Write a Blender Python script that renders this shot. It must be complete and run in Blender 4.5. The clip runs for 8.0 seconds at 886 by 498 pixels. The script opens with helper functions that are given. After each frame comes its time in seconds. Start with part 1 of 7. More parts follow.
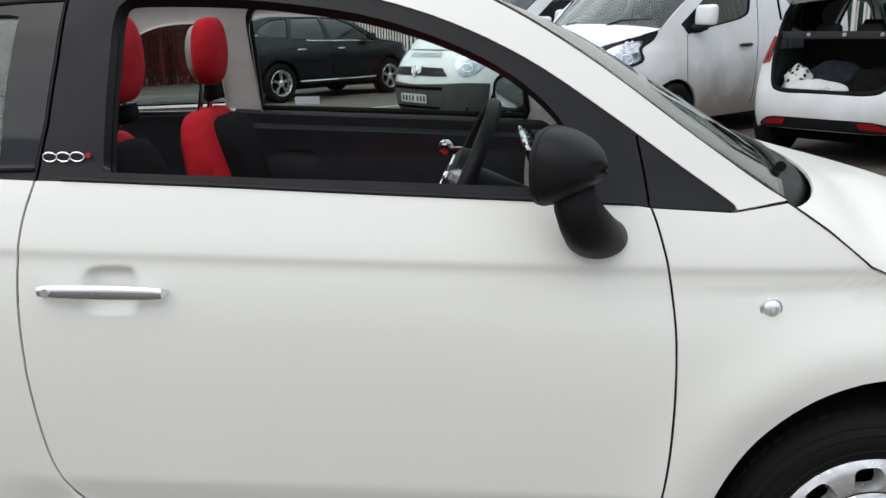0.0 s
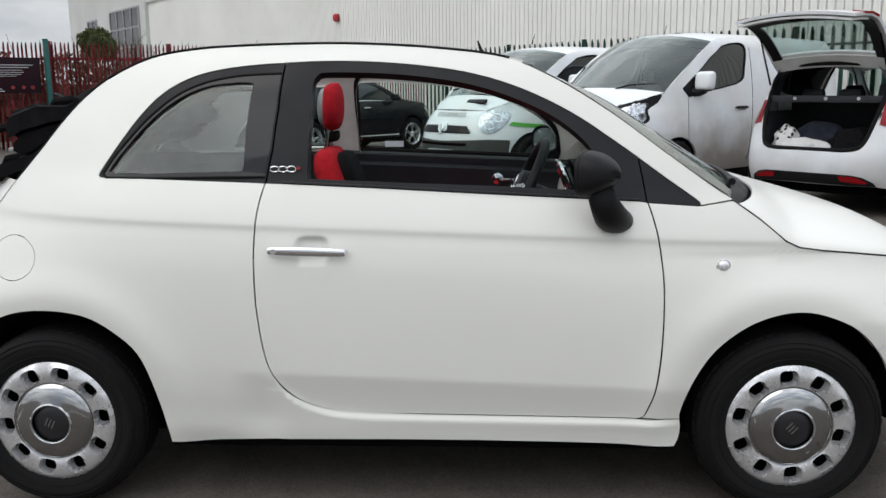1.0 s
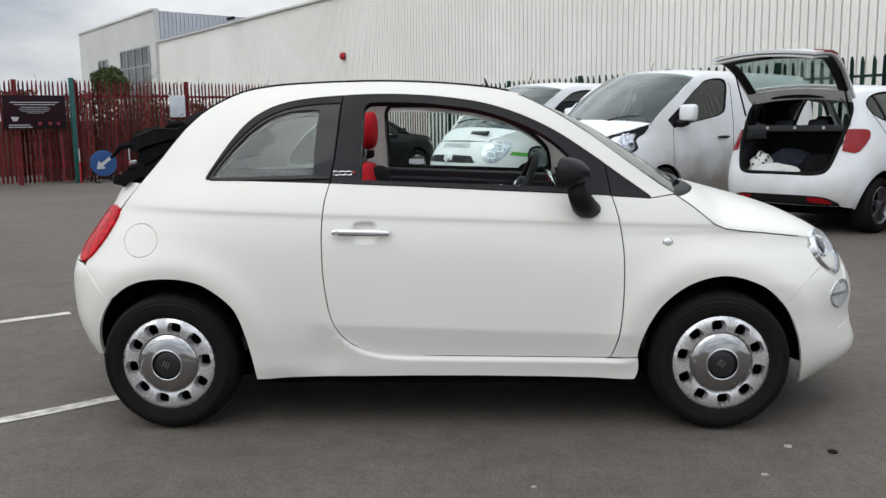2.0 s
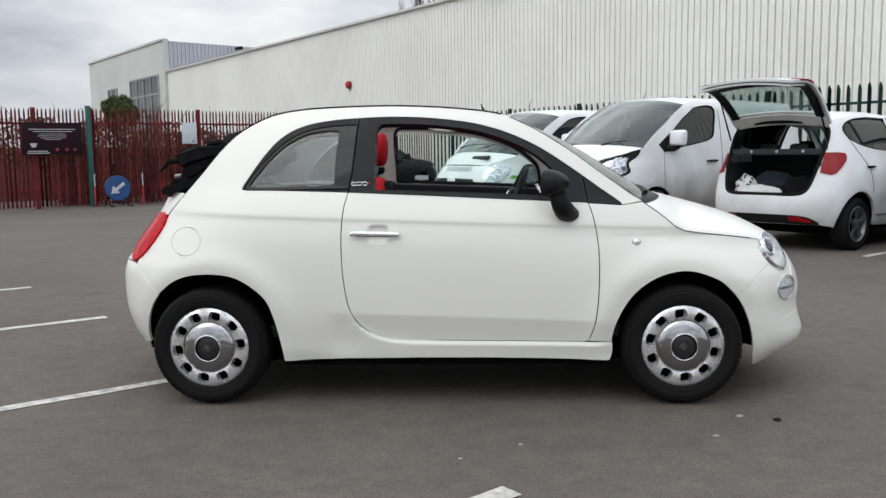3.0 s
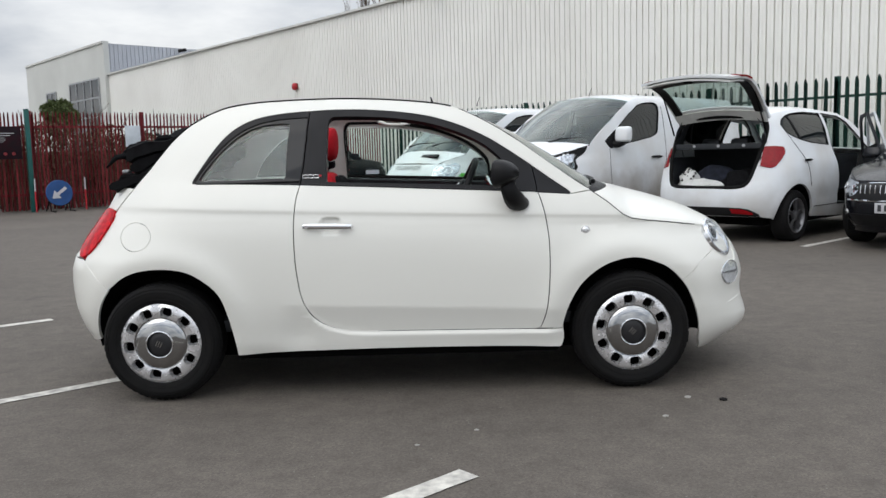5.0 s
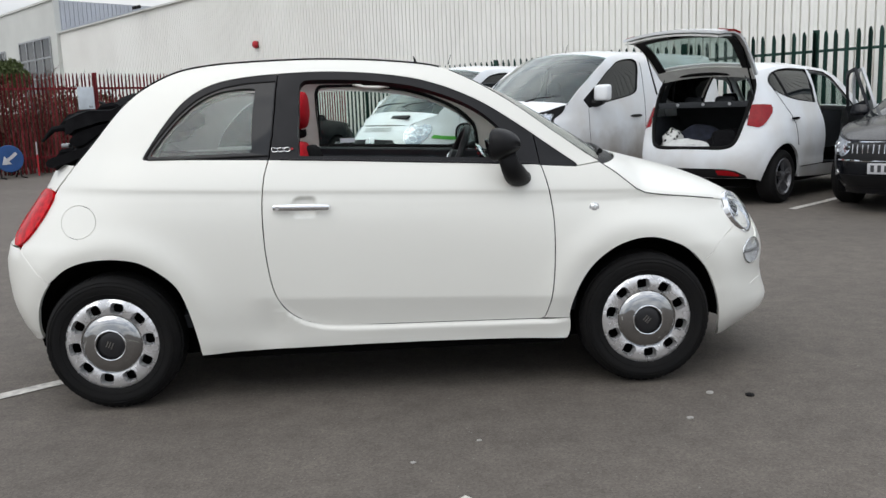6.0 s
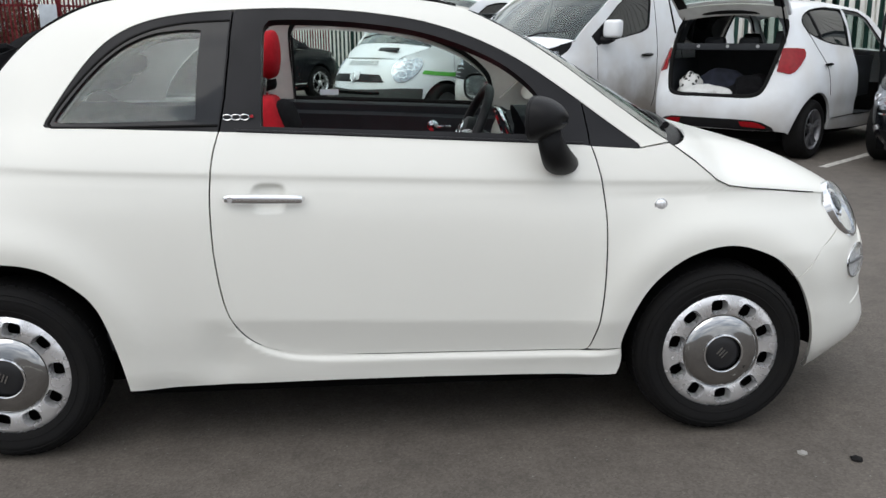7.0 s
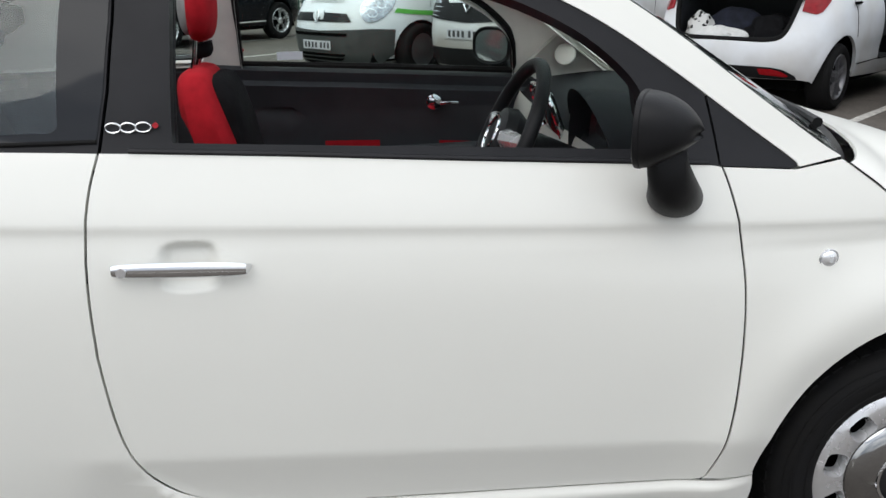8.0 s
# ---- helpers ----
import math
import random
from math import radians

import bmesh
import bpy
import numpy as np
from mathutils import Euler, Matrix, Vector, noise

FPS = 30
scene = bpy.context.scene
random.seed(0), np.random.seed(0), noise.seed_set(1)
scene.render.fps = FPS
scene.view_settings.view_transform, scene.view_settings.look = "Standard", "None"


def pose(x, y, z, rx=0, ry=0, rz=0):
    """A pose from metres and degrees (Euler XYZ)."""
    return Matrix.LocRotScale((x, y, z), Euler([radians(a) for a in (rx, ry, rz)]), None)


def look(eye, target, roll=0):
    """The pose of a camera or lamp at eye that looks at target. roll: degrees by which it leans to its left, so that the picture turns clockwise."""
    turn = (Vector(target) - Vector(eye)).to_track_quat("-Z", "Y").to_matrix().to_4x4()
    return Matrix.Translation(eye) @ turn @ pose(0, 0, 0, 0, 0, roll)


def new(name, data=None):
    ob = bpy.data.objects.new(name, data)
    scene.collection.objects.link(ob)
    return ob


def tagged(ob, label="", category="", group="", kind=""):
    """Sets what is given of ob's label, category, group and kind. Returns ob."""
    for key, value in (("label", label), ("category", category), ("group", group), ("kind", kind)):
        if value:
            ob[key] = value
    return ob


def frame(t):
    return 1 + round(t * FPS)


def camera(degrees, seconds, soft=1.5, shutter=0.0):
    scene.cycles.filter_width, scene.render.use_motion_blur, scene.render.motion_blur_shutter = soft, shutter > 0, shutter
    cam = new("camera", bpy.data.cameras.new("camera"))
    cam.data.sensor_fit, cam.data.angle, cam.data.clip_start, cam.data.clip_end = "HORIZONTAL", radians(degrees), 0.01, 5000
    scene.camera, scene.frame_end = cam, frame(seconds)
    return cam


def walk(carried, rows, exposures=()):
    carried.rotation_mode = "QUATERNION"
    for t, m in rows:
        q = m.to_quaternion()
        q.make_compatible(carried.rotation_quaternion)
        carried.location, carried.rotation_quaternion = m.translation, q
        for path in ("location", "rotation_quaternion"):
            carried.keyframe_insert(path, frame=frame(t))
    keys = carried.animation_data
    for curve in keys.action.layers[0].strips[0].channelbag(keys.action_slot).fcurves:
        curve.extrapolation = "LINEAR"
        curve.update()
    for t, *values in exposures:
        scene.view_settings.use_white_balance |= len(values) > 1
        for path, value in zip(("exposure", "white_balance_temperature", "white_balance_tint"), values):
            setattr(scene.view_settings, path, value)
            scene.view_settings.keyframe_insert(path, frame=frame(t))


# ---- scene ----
cam = camera(54.9, 8.0)
PATH = [
    (0, (0.365, -2.296, 1.309), (0.302, -0.362, 0.802), -0.9),
    (0.5, (0.287, -2.798, 1.329), (0.199, -0.848, 0.892), -0.5),
    (1, (0.194, -3.291, 1.320), (0.112, -1.327, 0.948), -0.5),
    (1.5, (0.162, -3.786, 1.300), (0.082, -1.814, 0.977), -0.7),
    (3, (0.196, -4.833, 1.230), (0.103, -2.848, 1.003), -0.8),
    (3.5, (0.239, -4.981, 1.203), (0.174, -2.990, 1.023), -0.7),
    (4, (0.229, -5.023, 1.175), (0.186, -3.030, 1.011), -0.6),
    (5.5, (0.133, -4.677, 1.190), (0.199, -2.697, 0.920), -2.0),
    (6, (0.085, -4.368, 1.225), (0.186, -2.397, 0.902), -2.0),
    (6.5, (0.089, -3.917, 1.283), (0.183, -1.966, 0.854), 0.0),
    (7, (0.042, -3.381, 1.319), (0.180, -1.446, 0.832), -0.5),
    (7.5, (0.036, -2.816, 1.349), (0.208, -0.896, 0.818), -1.1),
    (8, (-0.013, -2.274, 1.349), (0.198, -0.388, 0.717), -0.5),
]
walk(cam, [(t, look(eye, target, roll)) for t, eye, target, roll in PATH], [(0.0, 0.25), (0.5, 0.13), (1.0, 0.14), (3.0, 0.22), (4.0, 0.21), (5.5, 0.22), (6.0, 0.25), (7.0, 0.28), (8.0, 0.37)])

# ---- world, sun, exposure ----
world = bpy.data.worlds.new("overcast_sky")
scene.world = world
world.use_nodes = True
wn = world.node_tree
wn.nodes.clear()
w_out = wn.nodes.new("ShaderNodeOutputWorld")
w_bg = wn.nodes.new("ShaderNodeBackground")
w_sky = wn.nodes.new("ShaderNodeTexSky")
w_sky.sky_type = "NISHITA"
w_sky.sun_disc = False
w_sky.sun_elevation, w_sky.sun_rotation = radians(53), radians(221)
w_sky.air_density, w_sky.dust_density, w_sky.ozone_density = 1.0, 3.0, 1.0
w_tc = wn.nodes.new("ShaderNodeTexCoord")
w_map = wn.nodes.new("ShaderNodeMapping")
w_map.inputs["Scale"].default_value = (1.0, 1.0, 3.2)
w_noise = wn.nodes.new("ShaderNodeTexNoise")
w_noise.inputs["Scale"].default_value, w_noise.inputs["Detail"].default_value, w_noise.inputs["Roughness"].default_value = 2.1, 7.0, 0.55
w_ramp = wn.nodes.new("ShaderNodeValToRGB")
w_ramp.color_ramp.elements[0].position, w_ramp.color_ramp.elements[0].color = 0.38, (4.3, 4.75, 5.5, 1)
w_ramp.color_ramp.elements[1].position, w_ramp.color_ramp.elements[1].color = 0.63, (9.8, 10.0, 10.15, 1)
w_mix = wn.nodes.new("ShaderNodeMixRGB")
w_mix.inputs["Fac"].default_value = 0.93
wn.links.new(w_tc.outputs["Generated"], w_map.inputs["Vector"])
wn.links.new(w_map.outputs["Vector"], w_noise.inputs["Vector"])
wn.links.new(w_noise.outputs["Fac"], w_ramp.inputs["Fac"])
wn.links.new(w_sky.outputs["Color"], w_mix.inputs["Color1"])
wn.links.new(w_ramp.outputs["Color"], w_mix.inputs["Color2"])
# an overcast sky is brighter overhead than at the horizon
w_sep = wn.nodes.new("ShaderNodeSeparateXYZ")
wn.links.new(w_tc.outputs["Generated"], w_sep.inputs["Vector"])
w_rise = wn.nodes.new("ShaderNodeMapRange")
w_rise.interpolation_type = "SMOOTHSTEP"
w_rise.inputs["From Min"].default_value, w_rise.inputs["From Max"].default_value = 0.02, 0.75
w_rise.inputs["To Min"].default_value, w_rise.inputs["To Max"].default_value = 0.66, 1.55
wn.links.new(w_sep.outputs["Z"], w_rise.inputs["Value"])
w_mul = wn.nodes.new("ShaderNodeMixRGB")
w_mul.blend_type, w_mul.inputs["Fac"].default_value = "MULTIPLY", 1.0
wn.links.new(w_mix.outputs["Color"], w_mul.inputs["Color1"])
wn.links.new(w_rise.outputs["Result"], w_mul.inputs["Color2"])
wn.links.new(w_mul.outputs["Color"], w_bg.inputs["Color"])
wn.links.new(w_bg.outputs["Background"], w_out.inputs["Surface"])
w_bg.inputs["Strength"].default_value = 0.117
sun_data = bpy.data.lights.new("sun", "SUN")
sun_data.energy, sun_data.angle, sun_data.color = 0.58, radians(45), (1.0, 0.96, 0.9)
sun = new("sun", sun_data)
sun.matrix_world = look((-7, -8, 14), (0, 0, 0))


# ---- materials ----
def mat(name, col, rough=0.5, metal=0.0, var=0.08, scale=6.0, bump=0.0, bscale=60.0, coat=0.0, trans=0.0, ior=1.45,
        tint=None, rvar=0.0, spec=0.5, emit=None, island=0.0, alpha=1.0):
    m = bpy.data.materials.new(name)
    m.use_nodes = True
    nt = m.node_tree
    b = nt.nodes["Principled BSDF"]
    b.inputs["Roughness"].default_value, b.inputs["Metallic"].default_value = rough, metal
    b.inputs["IOR"].default_value = ior
    b.inputs["Coat Weight"].default_value, b.inputs["Coat Roughness"].default_value = coat, 0.03
    b.inputs["Transmission Weight"].default_value = trans
    b.inputs["Specular IOR Level"].default_value = spec
    b.inputs["Alpha"].default_value = alpha
    tc = nt.nodes.new("ShaderNodeTexCoord")
    n1 = nt.nodes.new("ShaderNodeTexNoise")
    n1.inputs["Scale"].default_value, n1.inputs["Detail"].default_value = scale, 6.0
    nt.links.new(tc.outputs["Object"], n1.inputs["Vector"])
    mix = nt.nodes.new("ShaderNodeMixRGB")
    c2 = tint or tuple(c * (1 - 2.2 * var) for c in col)
    c1 = tuple(min(1, c * (1 + var * 0.6)) for c in col)
    mix.inputs["Color1"].default_value, mix.inputs["Color2"].default_value = (*c1, 1), (*c2, 1)
    ramp = nt.nodes.new("ShaderNodeMapRange")
    ramp.inputs["From Min"].default_value, ramp.inputs["From Max"].default_value = 0.32, 0.78
    nt.links.new(n1.outputs["Fac"], ramp.inputs["Value"])
    nt.links.new(ramp.outputs["Result"], mix.inputs["Fac"])
    out = mix.outputs["Color"]
    if island:
        info = nt.nodes.new("ShaderNodeObjectInfo")
        mr = nt.nodes.new("ShaderNodeMapRange")
        mr.inputs["To Min"].default_value, mr.inputs["To Max"].default_value = 1 - island, 1 + island
        nt.links.new(info.outputs["Random"], mr.inputs["Value"])
        mul = nt.nodes.new("ShaderNodeMixRGB")
        mul.blend_type = "MULTIPLY"
        mul.inputs["Fac"].default_value = 1.0
        nt.links.new(out, mul.inputs["Color1"])
        nt.links.new(mr.outputs["Result"], mul.inputs["Color2"])
        out = mul.outputs["Color"]
    nt.links.new(out, b.inputs["Base Color"])
    if rvar:
        mr = nt.nodes.new("ShaderNodeMapRange")
        mr.inputs["From Min"].default_value, mr.inputs["From Max"].default_value = 0.3, 0.75
        mr.inputs["To Min"].default_value, mr.inputs["To Max"].default_value = rough, rough + rvar
        nt.links.new(n1.outputs["Fac"], mr.inputs["Value"])
        nt.links.new(mr.outputs["Result"], b.inputs["Roughness"])
    if bump:
        n2 = nt.nodes.new("ShaderNodeTexNoise")
        n2.inputs["Scale"].default_value, n2.inputs["Detail"].default_value = bscale, 4.0
        nt.links.new(tc.outputs["Object"], n2.inputs["Vector"])
        bp = nt.nodes.new("ShaderNodeBump")
        bp.inputs["Strength"].default_value, bp.inputs["Distance"].default_value = bump, 0.01
        nt.links.new(n2.outputs["Fac"], bp.inputs["Height"])
        nt.links.new(bp.outputs["Normal"], b.inputs["Normal"])
    if emit:
        b.inputs["Emission Color"].default_value, b.inputs["Emission Strength"].default_value = (*emit[0], 1), emit[1]
    return m


M = dict(
    paint=mat("pearl_white_paint", (0.765, 0.762, 0.715), 0.32, var=0.012, scale=2.0, coat=0.35, rvar=0.05),
    van_paint=mat("white_van_paint", (0.76, 0.79, 0.82), 0.33, var=0.05, scale=2.2, coat=0.4, rvar=0.15, tint=(0.66, 0.66, 0.65)),
    black_paint=mat("black_metallic_paint", (0.005, 0.006, 0.009), 0.2, var=0.1, coat=0.15, rvar=0.05, spec=0.35),
    trim=mat("dark_grey_trim", (0.015, 0.015, 0.017), 0.36, var=0.12, scale=9, bump=0.03, bscale=300, rvar=0.12, spec=0.22),
    frit=mat("black_printed_glass_edge", (0.012, 0.013, 0.015), 0.05, var=0.05, scale=4, spec=0.36),
    plastic=mat("black_plastic", (0.009, 0.009, 0.010), 0.42, var=0.15, scale=8, bump=0.08, bscale=400, rvar=0.1, spec=0.22),
    grey_plastic=mat("grey_bumper_plastic", (0.055, 0.06, 0.058), 0.6, var=0.15, scale=7, bump=0.1, bscale=200),
    rubber=mat("tyre_rubber", (0.0075, 0.0075, 0.008), 0.8, var=0.25, scale=14, bump=0.15, bscale=120, tint=(0.011, 0.0105, 0.010), spec=0.15),
    liner=mat("wheel_arch_liner", (0.004, 0.004, 0.004), 0.95, var=0.2, spec=0.05),
    silver=mat("silver_wheel_trim", (0.72, 0.72, 0.73), 0.22, metal=0.7, var=0.05, scale=20, rvar=0.1),
    darksilver=mat("grey_polished_trim", (0.42, 0.425, 0.43), 0.09, metal=1.0, var=0.06, scale=12),
    chrome=mat("chrome", (0.75, 0.76, 0.78), 0.07, metal=1.0, var=0.02),
    alloy=mat("dark_alloy", (0.20, 0.20, 0.21), 0.35, metal=0.7, var=0.1),
    cap=mat("black_centre_cap", (0.02, 0.02, 0.022), 0.3, var=0.1),
    red_lens=mat("red_lamp_lens", (0.27, 0.004, 0.008), 0.10, var=0.12, scale=30, coat=0.1, spec=0.35),
    tail_lens=mat("bright_red_lens", (0.56, 0.004, 0.010), 0.16, var=0.3, scale=38, coat=0.0, spec=0.12),
    print_grey=mat("grey_print", (0.24, 0.26, 0.25), 0.6, var=0.1),
    dead_leaf=mat("brown_dead_leaves", (0.12, 0.055, 0.04), 0.9, var=0.4, scale=3, tint=(0.07, 0.06, 0.028)),
    clear_lens=mat("lamp_glass", (0.95, 0.96, 0.97), 0.03, var=0.0, trans=1.0, ior=1.3),
    lamp_inner=mat("lamp_reflector", (0.88, 0.89, 0.90), 0.16, metal=0.6, var=0.12, scale=40),
    glass=mat("car_glass", (0.58, 0.70, 0.66), 0.02, var=0.0, trans=1.0, ior=1.5),
    clear_glass=mat("side_glass", (0.77, 0.88, 0.83), 0.02, var=0.0, trans=1.0, ior=1.2),
    dark_glass=mat("tinted_glass", (0.012, 0.015, 0.016), 0.03, var=0.1, scale=2, spec=0.8),
    gate_tint=mat("green_tinted_glass", (0.42, 0.52, 0.49), 0.02, var=0.0, trans=1.0, ior=1.5),
    quarter_glass=mat("smoked_quarter_glass", (0.60, 0.70, 0.68), 0.015, var=0.0, trans=1.0, ior=1.5),
    red_fabric=mat("red_seat_fabric", (0.36, 0.009, 0.016), 0.9, var=0.12, scale=30, bump=0.25, bscale=500, spec=0.2),
    black_fabric=mat("black_fabric", (0.009, 0.009, 0.010), 0.9, spec=0.08, var=0.2, scale=22, bump=0.3, bscale=260),
    interior=mat("dark_interior", (0.026, 0.029, 0.034), 0.6, var=0.12, scale=10, bump=0.12, bscale=350),
    beige=mat("light_grey_pillar_trim", (0.70, 0.69, 0.65), 0.7, var=0.06, scale=12, bump=0.1, bscale=300),
    asphalt=None,
    line=mat("worn_line_paint", (0.60, 0.58, 0.53), 0.8, var=0.2, scale=18, bump=0.4, bscale=220, tint=(0.24, 0.23, 0.22)),
    cladding=mat("white_profiled_cladding", (0.90, 0.895, 0.85), 0.45, var=0.03, scale=0.35, tint=(0.82, 0.81, 0.765), rvar=0.15),
    clad_grey=mat("grey_profiled_cladding", (0.47, 0.49, 0.53), 0.5, var=0.08, scale=0.5),
    render_wall=mat("pale_smooth_wall", (0.62, 0.63, 0.60), 0.7, var=0.05, scale=0.4),
    red_steel=mat("red_painted_steel", (0.215, 0.020, 0.026), 0.55, var=0.2, scale=3, rvar=0.2, island=0.15),
    green_steel=mat("green_painted_steel", (0.010, 0.055, 0.042), 0.5, var=0.2, scale=3, rvar=0.2, island=0.15),
    teal_post=mat("teal_green_post", (0.012, 0.105, 0.095), 0.5, var=0.15, scale=4),
    board=mat("dark_notice_board", (0.012, 0.009, 0.012), 0.6, var=0.3, scale=4, tint=(0.03, 0.006, 0.010), spec=0.12),
    print_white=mat("pale_print", (0.5, 0.5, 0.52), 0.7, var=0.1),
    print_dark=mat("dark_print", (0.04, 0.04, 0.045), 0.7, var=0.1),
    print_red=mat("red_print", (0.45, 0.02, 0.03), 0.6, var=0.1),
    print_green=mat("green_print", (0.10, 0.42, 0.06), 0.6, var=0.1),
    paper=mat("white_laminated_sheet", (0.62, 0.67, 0.72), 0.4, var=0.08),
    blue=mat("blue_sign_face", (0.010, 0.06, 0.20), 0.4, var=0.1),
    concrete=mat("concrete", (0.32, 0.31, 0.29), 0.9, var=0.15, scale=3, bump=0.3),
    hedge=mat("dark_hedge_leaves", (0.075, 0.10, 0.03), 0.7, var=0.4, scale=9, island=0.25),
    twig=mat("bare_twigs", (0.10, 0.075, 0.055), 0.9, var=0.3, scale=6),
    brick=mat("red_brown_brick", (0.14, 0.06, 0.045), 0.85, var=0.25, scale=6),
    white_cloth=mat("white_cloth", (0.72, 0.72, 0.70), 0.9, var=0.06, scale=20, bump=0.3, bscale=60),
    navy_cloth=mat("navy_cloth", (0.012, 0.015, 0.028), 0.9, var=0.3, scale=14, bump=0.4, bscale=60),
    lamp_bowl=mat("silvered_lamp_bowl", (0.50, 0.53, 0.57), 0.12, metal=0.85, var=0.25, scale=28),
    lamp_white=mat("bright_lamp_bowl", (0.86, 0.88, 0.90), 0.2, metal=0.25, var=0.15, scale=35),
    shell_grey=mat("grey_moulded_shell", (0.24, 0.24, 0.235), 0.5, var=0.1, scale=12),
    lining=mat("pale_grey_lining", (0.68, 0.69, 0.67), 0.55, var=0.1, scale=6),
    steel=mat("galvanised_steel", (0.42, 0.43, 0.44), 0.4, metal=0.8, var=0.12, scale=14),
)


def asphalt_material():
    m = mat("asphalt", (0.104, 0.090, 0.077), 0.86, var=0.12, scale=0.5)
    nt = m.node_tree
    b = nt.nodes["Principled BSDF"]
    tc = nt.nodes.new("ShaderNodeTexCoord")
    base = b.inputs["Base Color"].links[0].from_socket
    # fine aggregate: pale and dark chips of 5 to 10 mm
    vo = nt.nodes.new("ShaderNodeTexVoronoi")
    vo.inputs["Scale"].default_value = 130.0
    nt.links.new(tc.outputs["Object"], vo.inputs["Vector"])
    mr = nt.nodes.new("ShaderNodeMapRange")
    mr.inputs["From Min"].default_value, mr.inputs["From Max"].default_value = 0.0, 1.0
    mr.inputs["To Min"].default_value, mr.inputs["To Max"].default_value = 0.74, 1.28
    nt.links.new(vo.outputs["Color"], mr.inputs["Value"])
    mul = nt.nodes.new("ShaderNodeMixRGB")
    mul.blend_type, mul.inputs["Fac"].default_value = "MULTIPLY", 1.0
    nt.links.new(base, mul.inputs["Color1"])
    nt.links.new(mr.outputs["Result"], mul.inputs["Color2"])
    # rare pale specks
    sp = nt.nodes.new("ShaderNodeTexVoronoi")
    sp.inputs["Scale"].default_value = 16.0
    nt.links.new(tc.outputs["Object"], sp.inputs["Vector"])
    lt = nt.nodes.new("ShaderNodeMath")
    lt.operation, lt.inputs[1].default_value = "LESS_THAN", 0.055
    nt.links.new(sp.outputs["Distance"], lt.inputs[0])
    mx = nt.nodes.new("ShaderNodeMixRGB")
    mx.inputs["Color2"].default_value = (0.16, 0.155, 0.145, 1)
    nt.links.new(lt.outputs[0], mx.inputs["Fac"])
    nt.links.new(mul.outputs["Color"], mx.inputs["Color1"])
    # hand-sized mottling
    mo = nt.nodes.new("ShaderNodeTexNoise")
    mo.inputs["Scale"].default_value, mo.inputs["Detail"].default_value, mo.inputs["Roughness"].default_value = 7.0, 9.0, 0.72
    nt.links.new(tc.outputs["Object"], mo.inputs["Vector"])
    mm = nt.nodes.new("ShaderNodeMapRange")
    mm.inputs["From Min"].default_value, mm.inputs["From Max"].default_value = 0.32, 0.68
    mm.inputs["To Min"].default_value, mm.inputs["To Max"].default_value = 0.80, 1.20
    nt.links.new(mo.outputs["Fac"], mm.inputs["Value"])
    mb = nt.nodes.new("ShaderNodeMixRGB")
    mb.blend_type, mb.inputs["Fac"].default_value = "MULTIPLY", 1.0
    nt.links.new(mx.outputs["Color"], mb.inputs["Color1"])
    nt.links.new(mm.outputs["Result"], mb.inputs["Color2"])
    # oil stains
    st = nt.nodes.new("ShaderNodeTexNoise")
    st.inputs["Scale"].default_value, st.inputs["Detail"].default_value = 1.3, 3.0
    nt.links.new(tc.outputs["Object"], st.inputs["Vector"])
    sr = nt.nodes.new("ShaderNodeMapRange")
    sr.inputs["From Min"].default_value, sr.inputs["From Max"].default_value = 0.66, 0.74
    sr.inputs["To Max"].default_value = 0.45
    nt.links.new(st.outputs["Fac"], sr.inputs["Value"])
    ms = nt.nodes.new("ShaderNodeMixRGB")
    ms.inputs["Color2"].default_value = (0.03, 0.028, 0.027, 1)
    nt.links.new(sr.outputs["Result"], ms.inputs["Fac"])
    nt.links.new(mb.outputs["Color"], ms.inputs["Color1"])
    nt.links.new(ms.outputs["Color"], b.inputs["Base Color"])
    bp = nt.nodes.new("ShaderNodeBump")
    bp.inputs["Strength"].default_value, bp.inputs["Distance"].default_value = 0.3, 0.004
    nt.links.new(vo.outputs["Distance"], bp.inputs["Height"])
    nt.links.new(bp.outputs["Normal"], b.inputs["Normal"])
    return m


M["asphalt"] = asphalt_material()


# ---- mesh helpers ----
def part(name, bm, material, parent=None, label="", smooth=True, normals=None):
    me = bpy.data.meshes.new(name)
    bm.normal_update()
    bm.to_mesh(me)
    bm.free()
    if material:
        me.materials.append(material)
    if smooth:
        me.polygons.foreach_set("use_smooth", [True] * len(me.polygons))
        me.set_sharp_from_angle(angle=radians(38))
    if normals:
        me.normals_split_custom_set_from_vertices(normals)
    ob = new(name, me)
    ob.parent = parent
    return tagged(ob, label)


def share(name, me, parent, m):
    ob = new(name, me)
    ob.parent = parent
    ob.matrix_basis = m
    return ob


def thing(name, m, label, category, group=""):
    ob = new(name)
    ob.matrix_world = m
    ob.empty_display_size = 0.2
    return tagged(ob, label, category, group)


def box(bm, x0, x1, y0, y1, z0, z1, bevel=0.0, m=None):
    r = bmesh.ops.create_cube(bm, size=1.0)
    vs = r["verts"]
    t = Matrix.Translation(((x0 + x1) / 2, (y0 + y1) / 2, (z0 + z1) / 2)) @ Matrix.Diagonal((x1 - x0, y1 - y0, z1 - z0, 1))
    bmesh.ops.transform(bm, matrix=(m @ t) if m else t, verts=vs)
    if bevel:
        es = list({e for v in vs for e in v.link_edges})
        bmesh.ops.bevel(bm, geom=es, offset=bevel, segments=2, affect="EDGES", profile=0.6)
    return bm


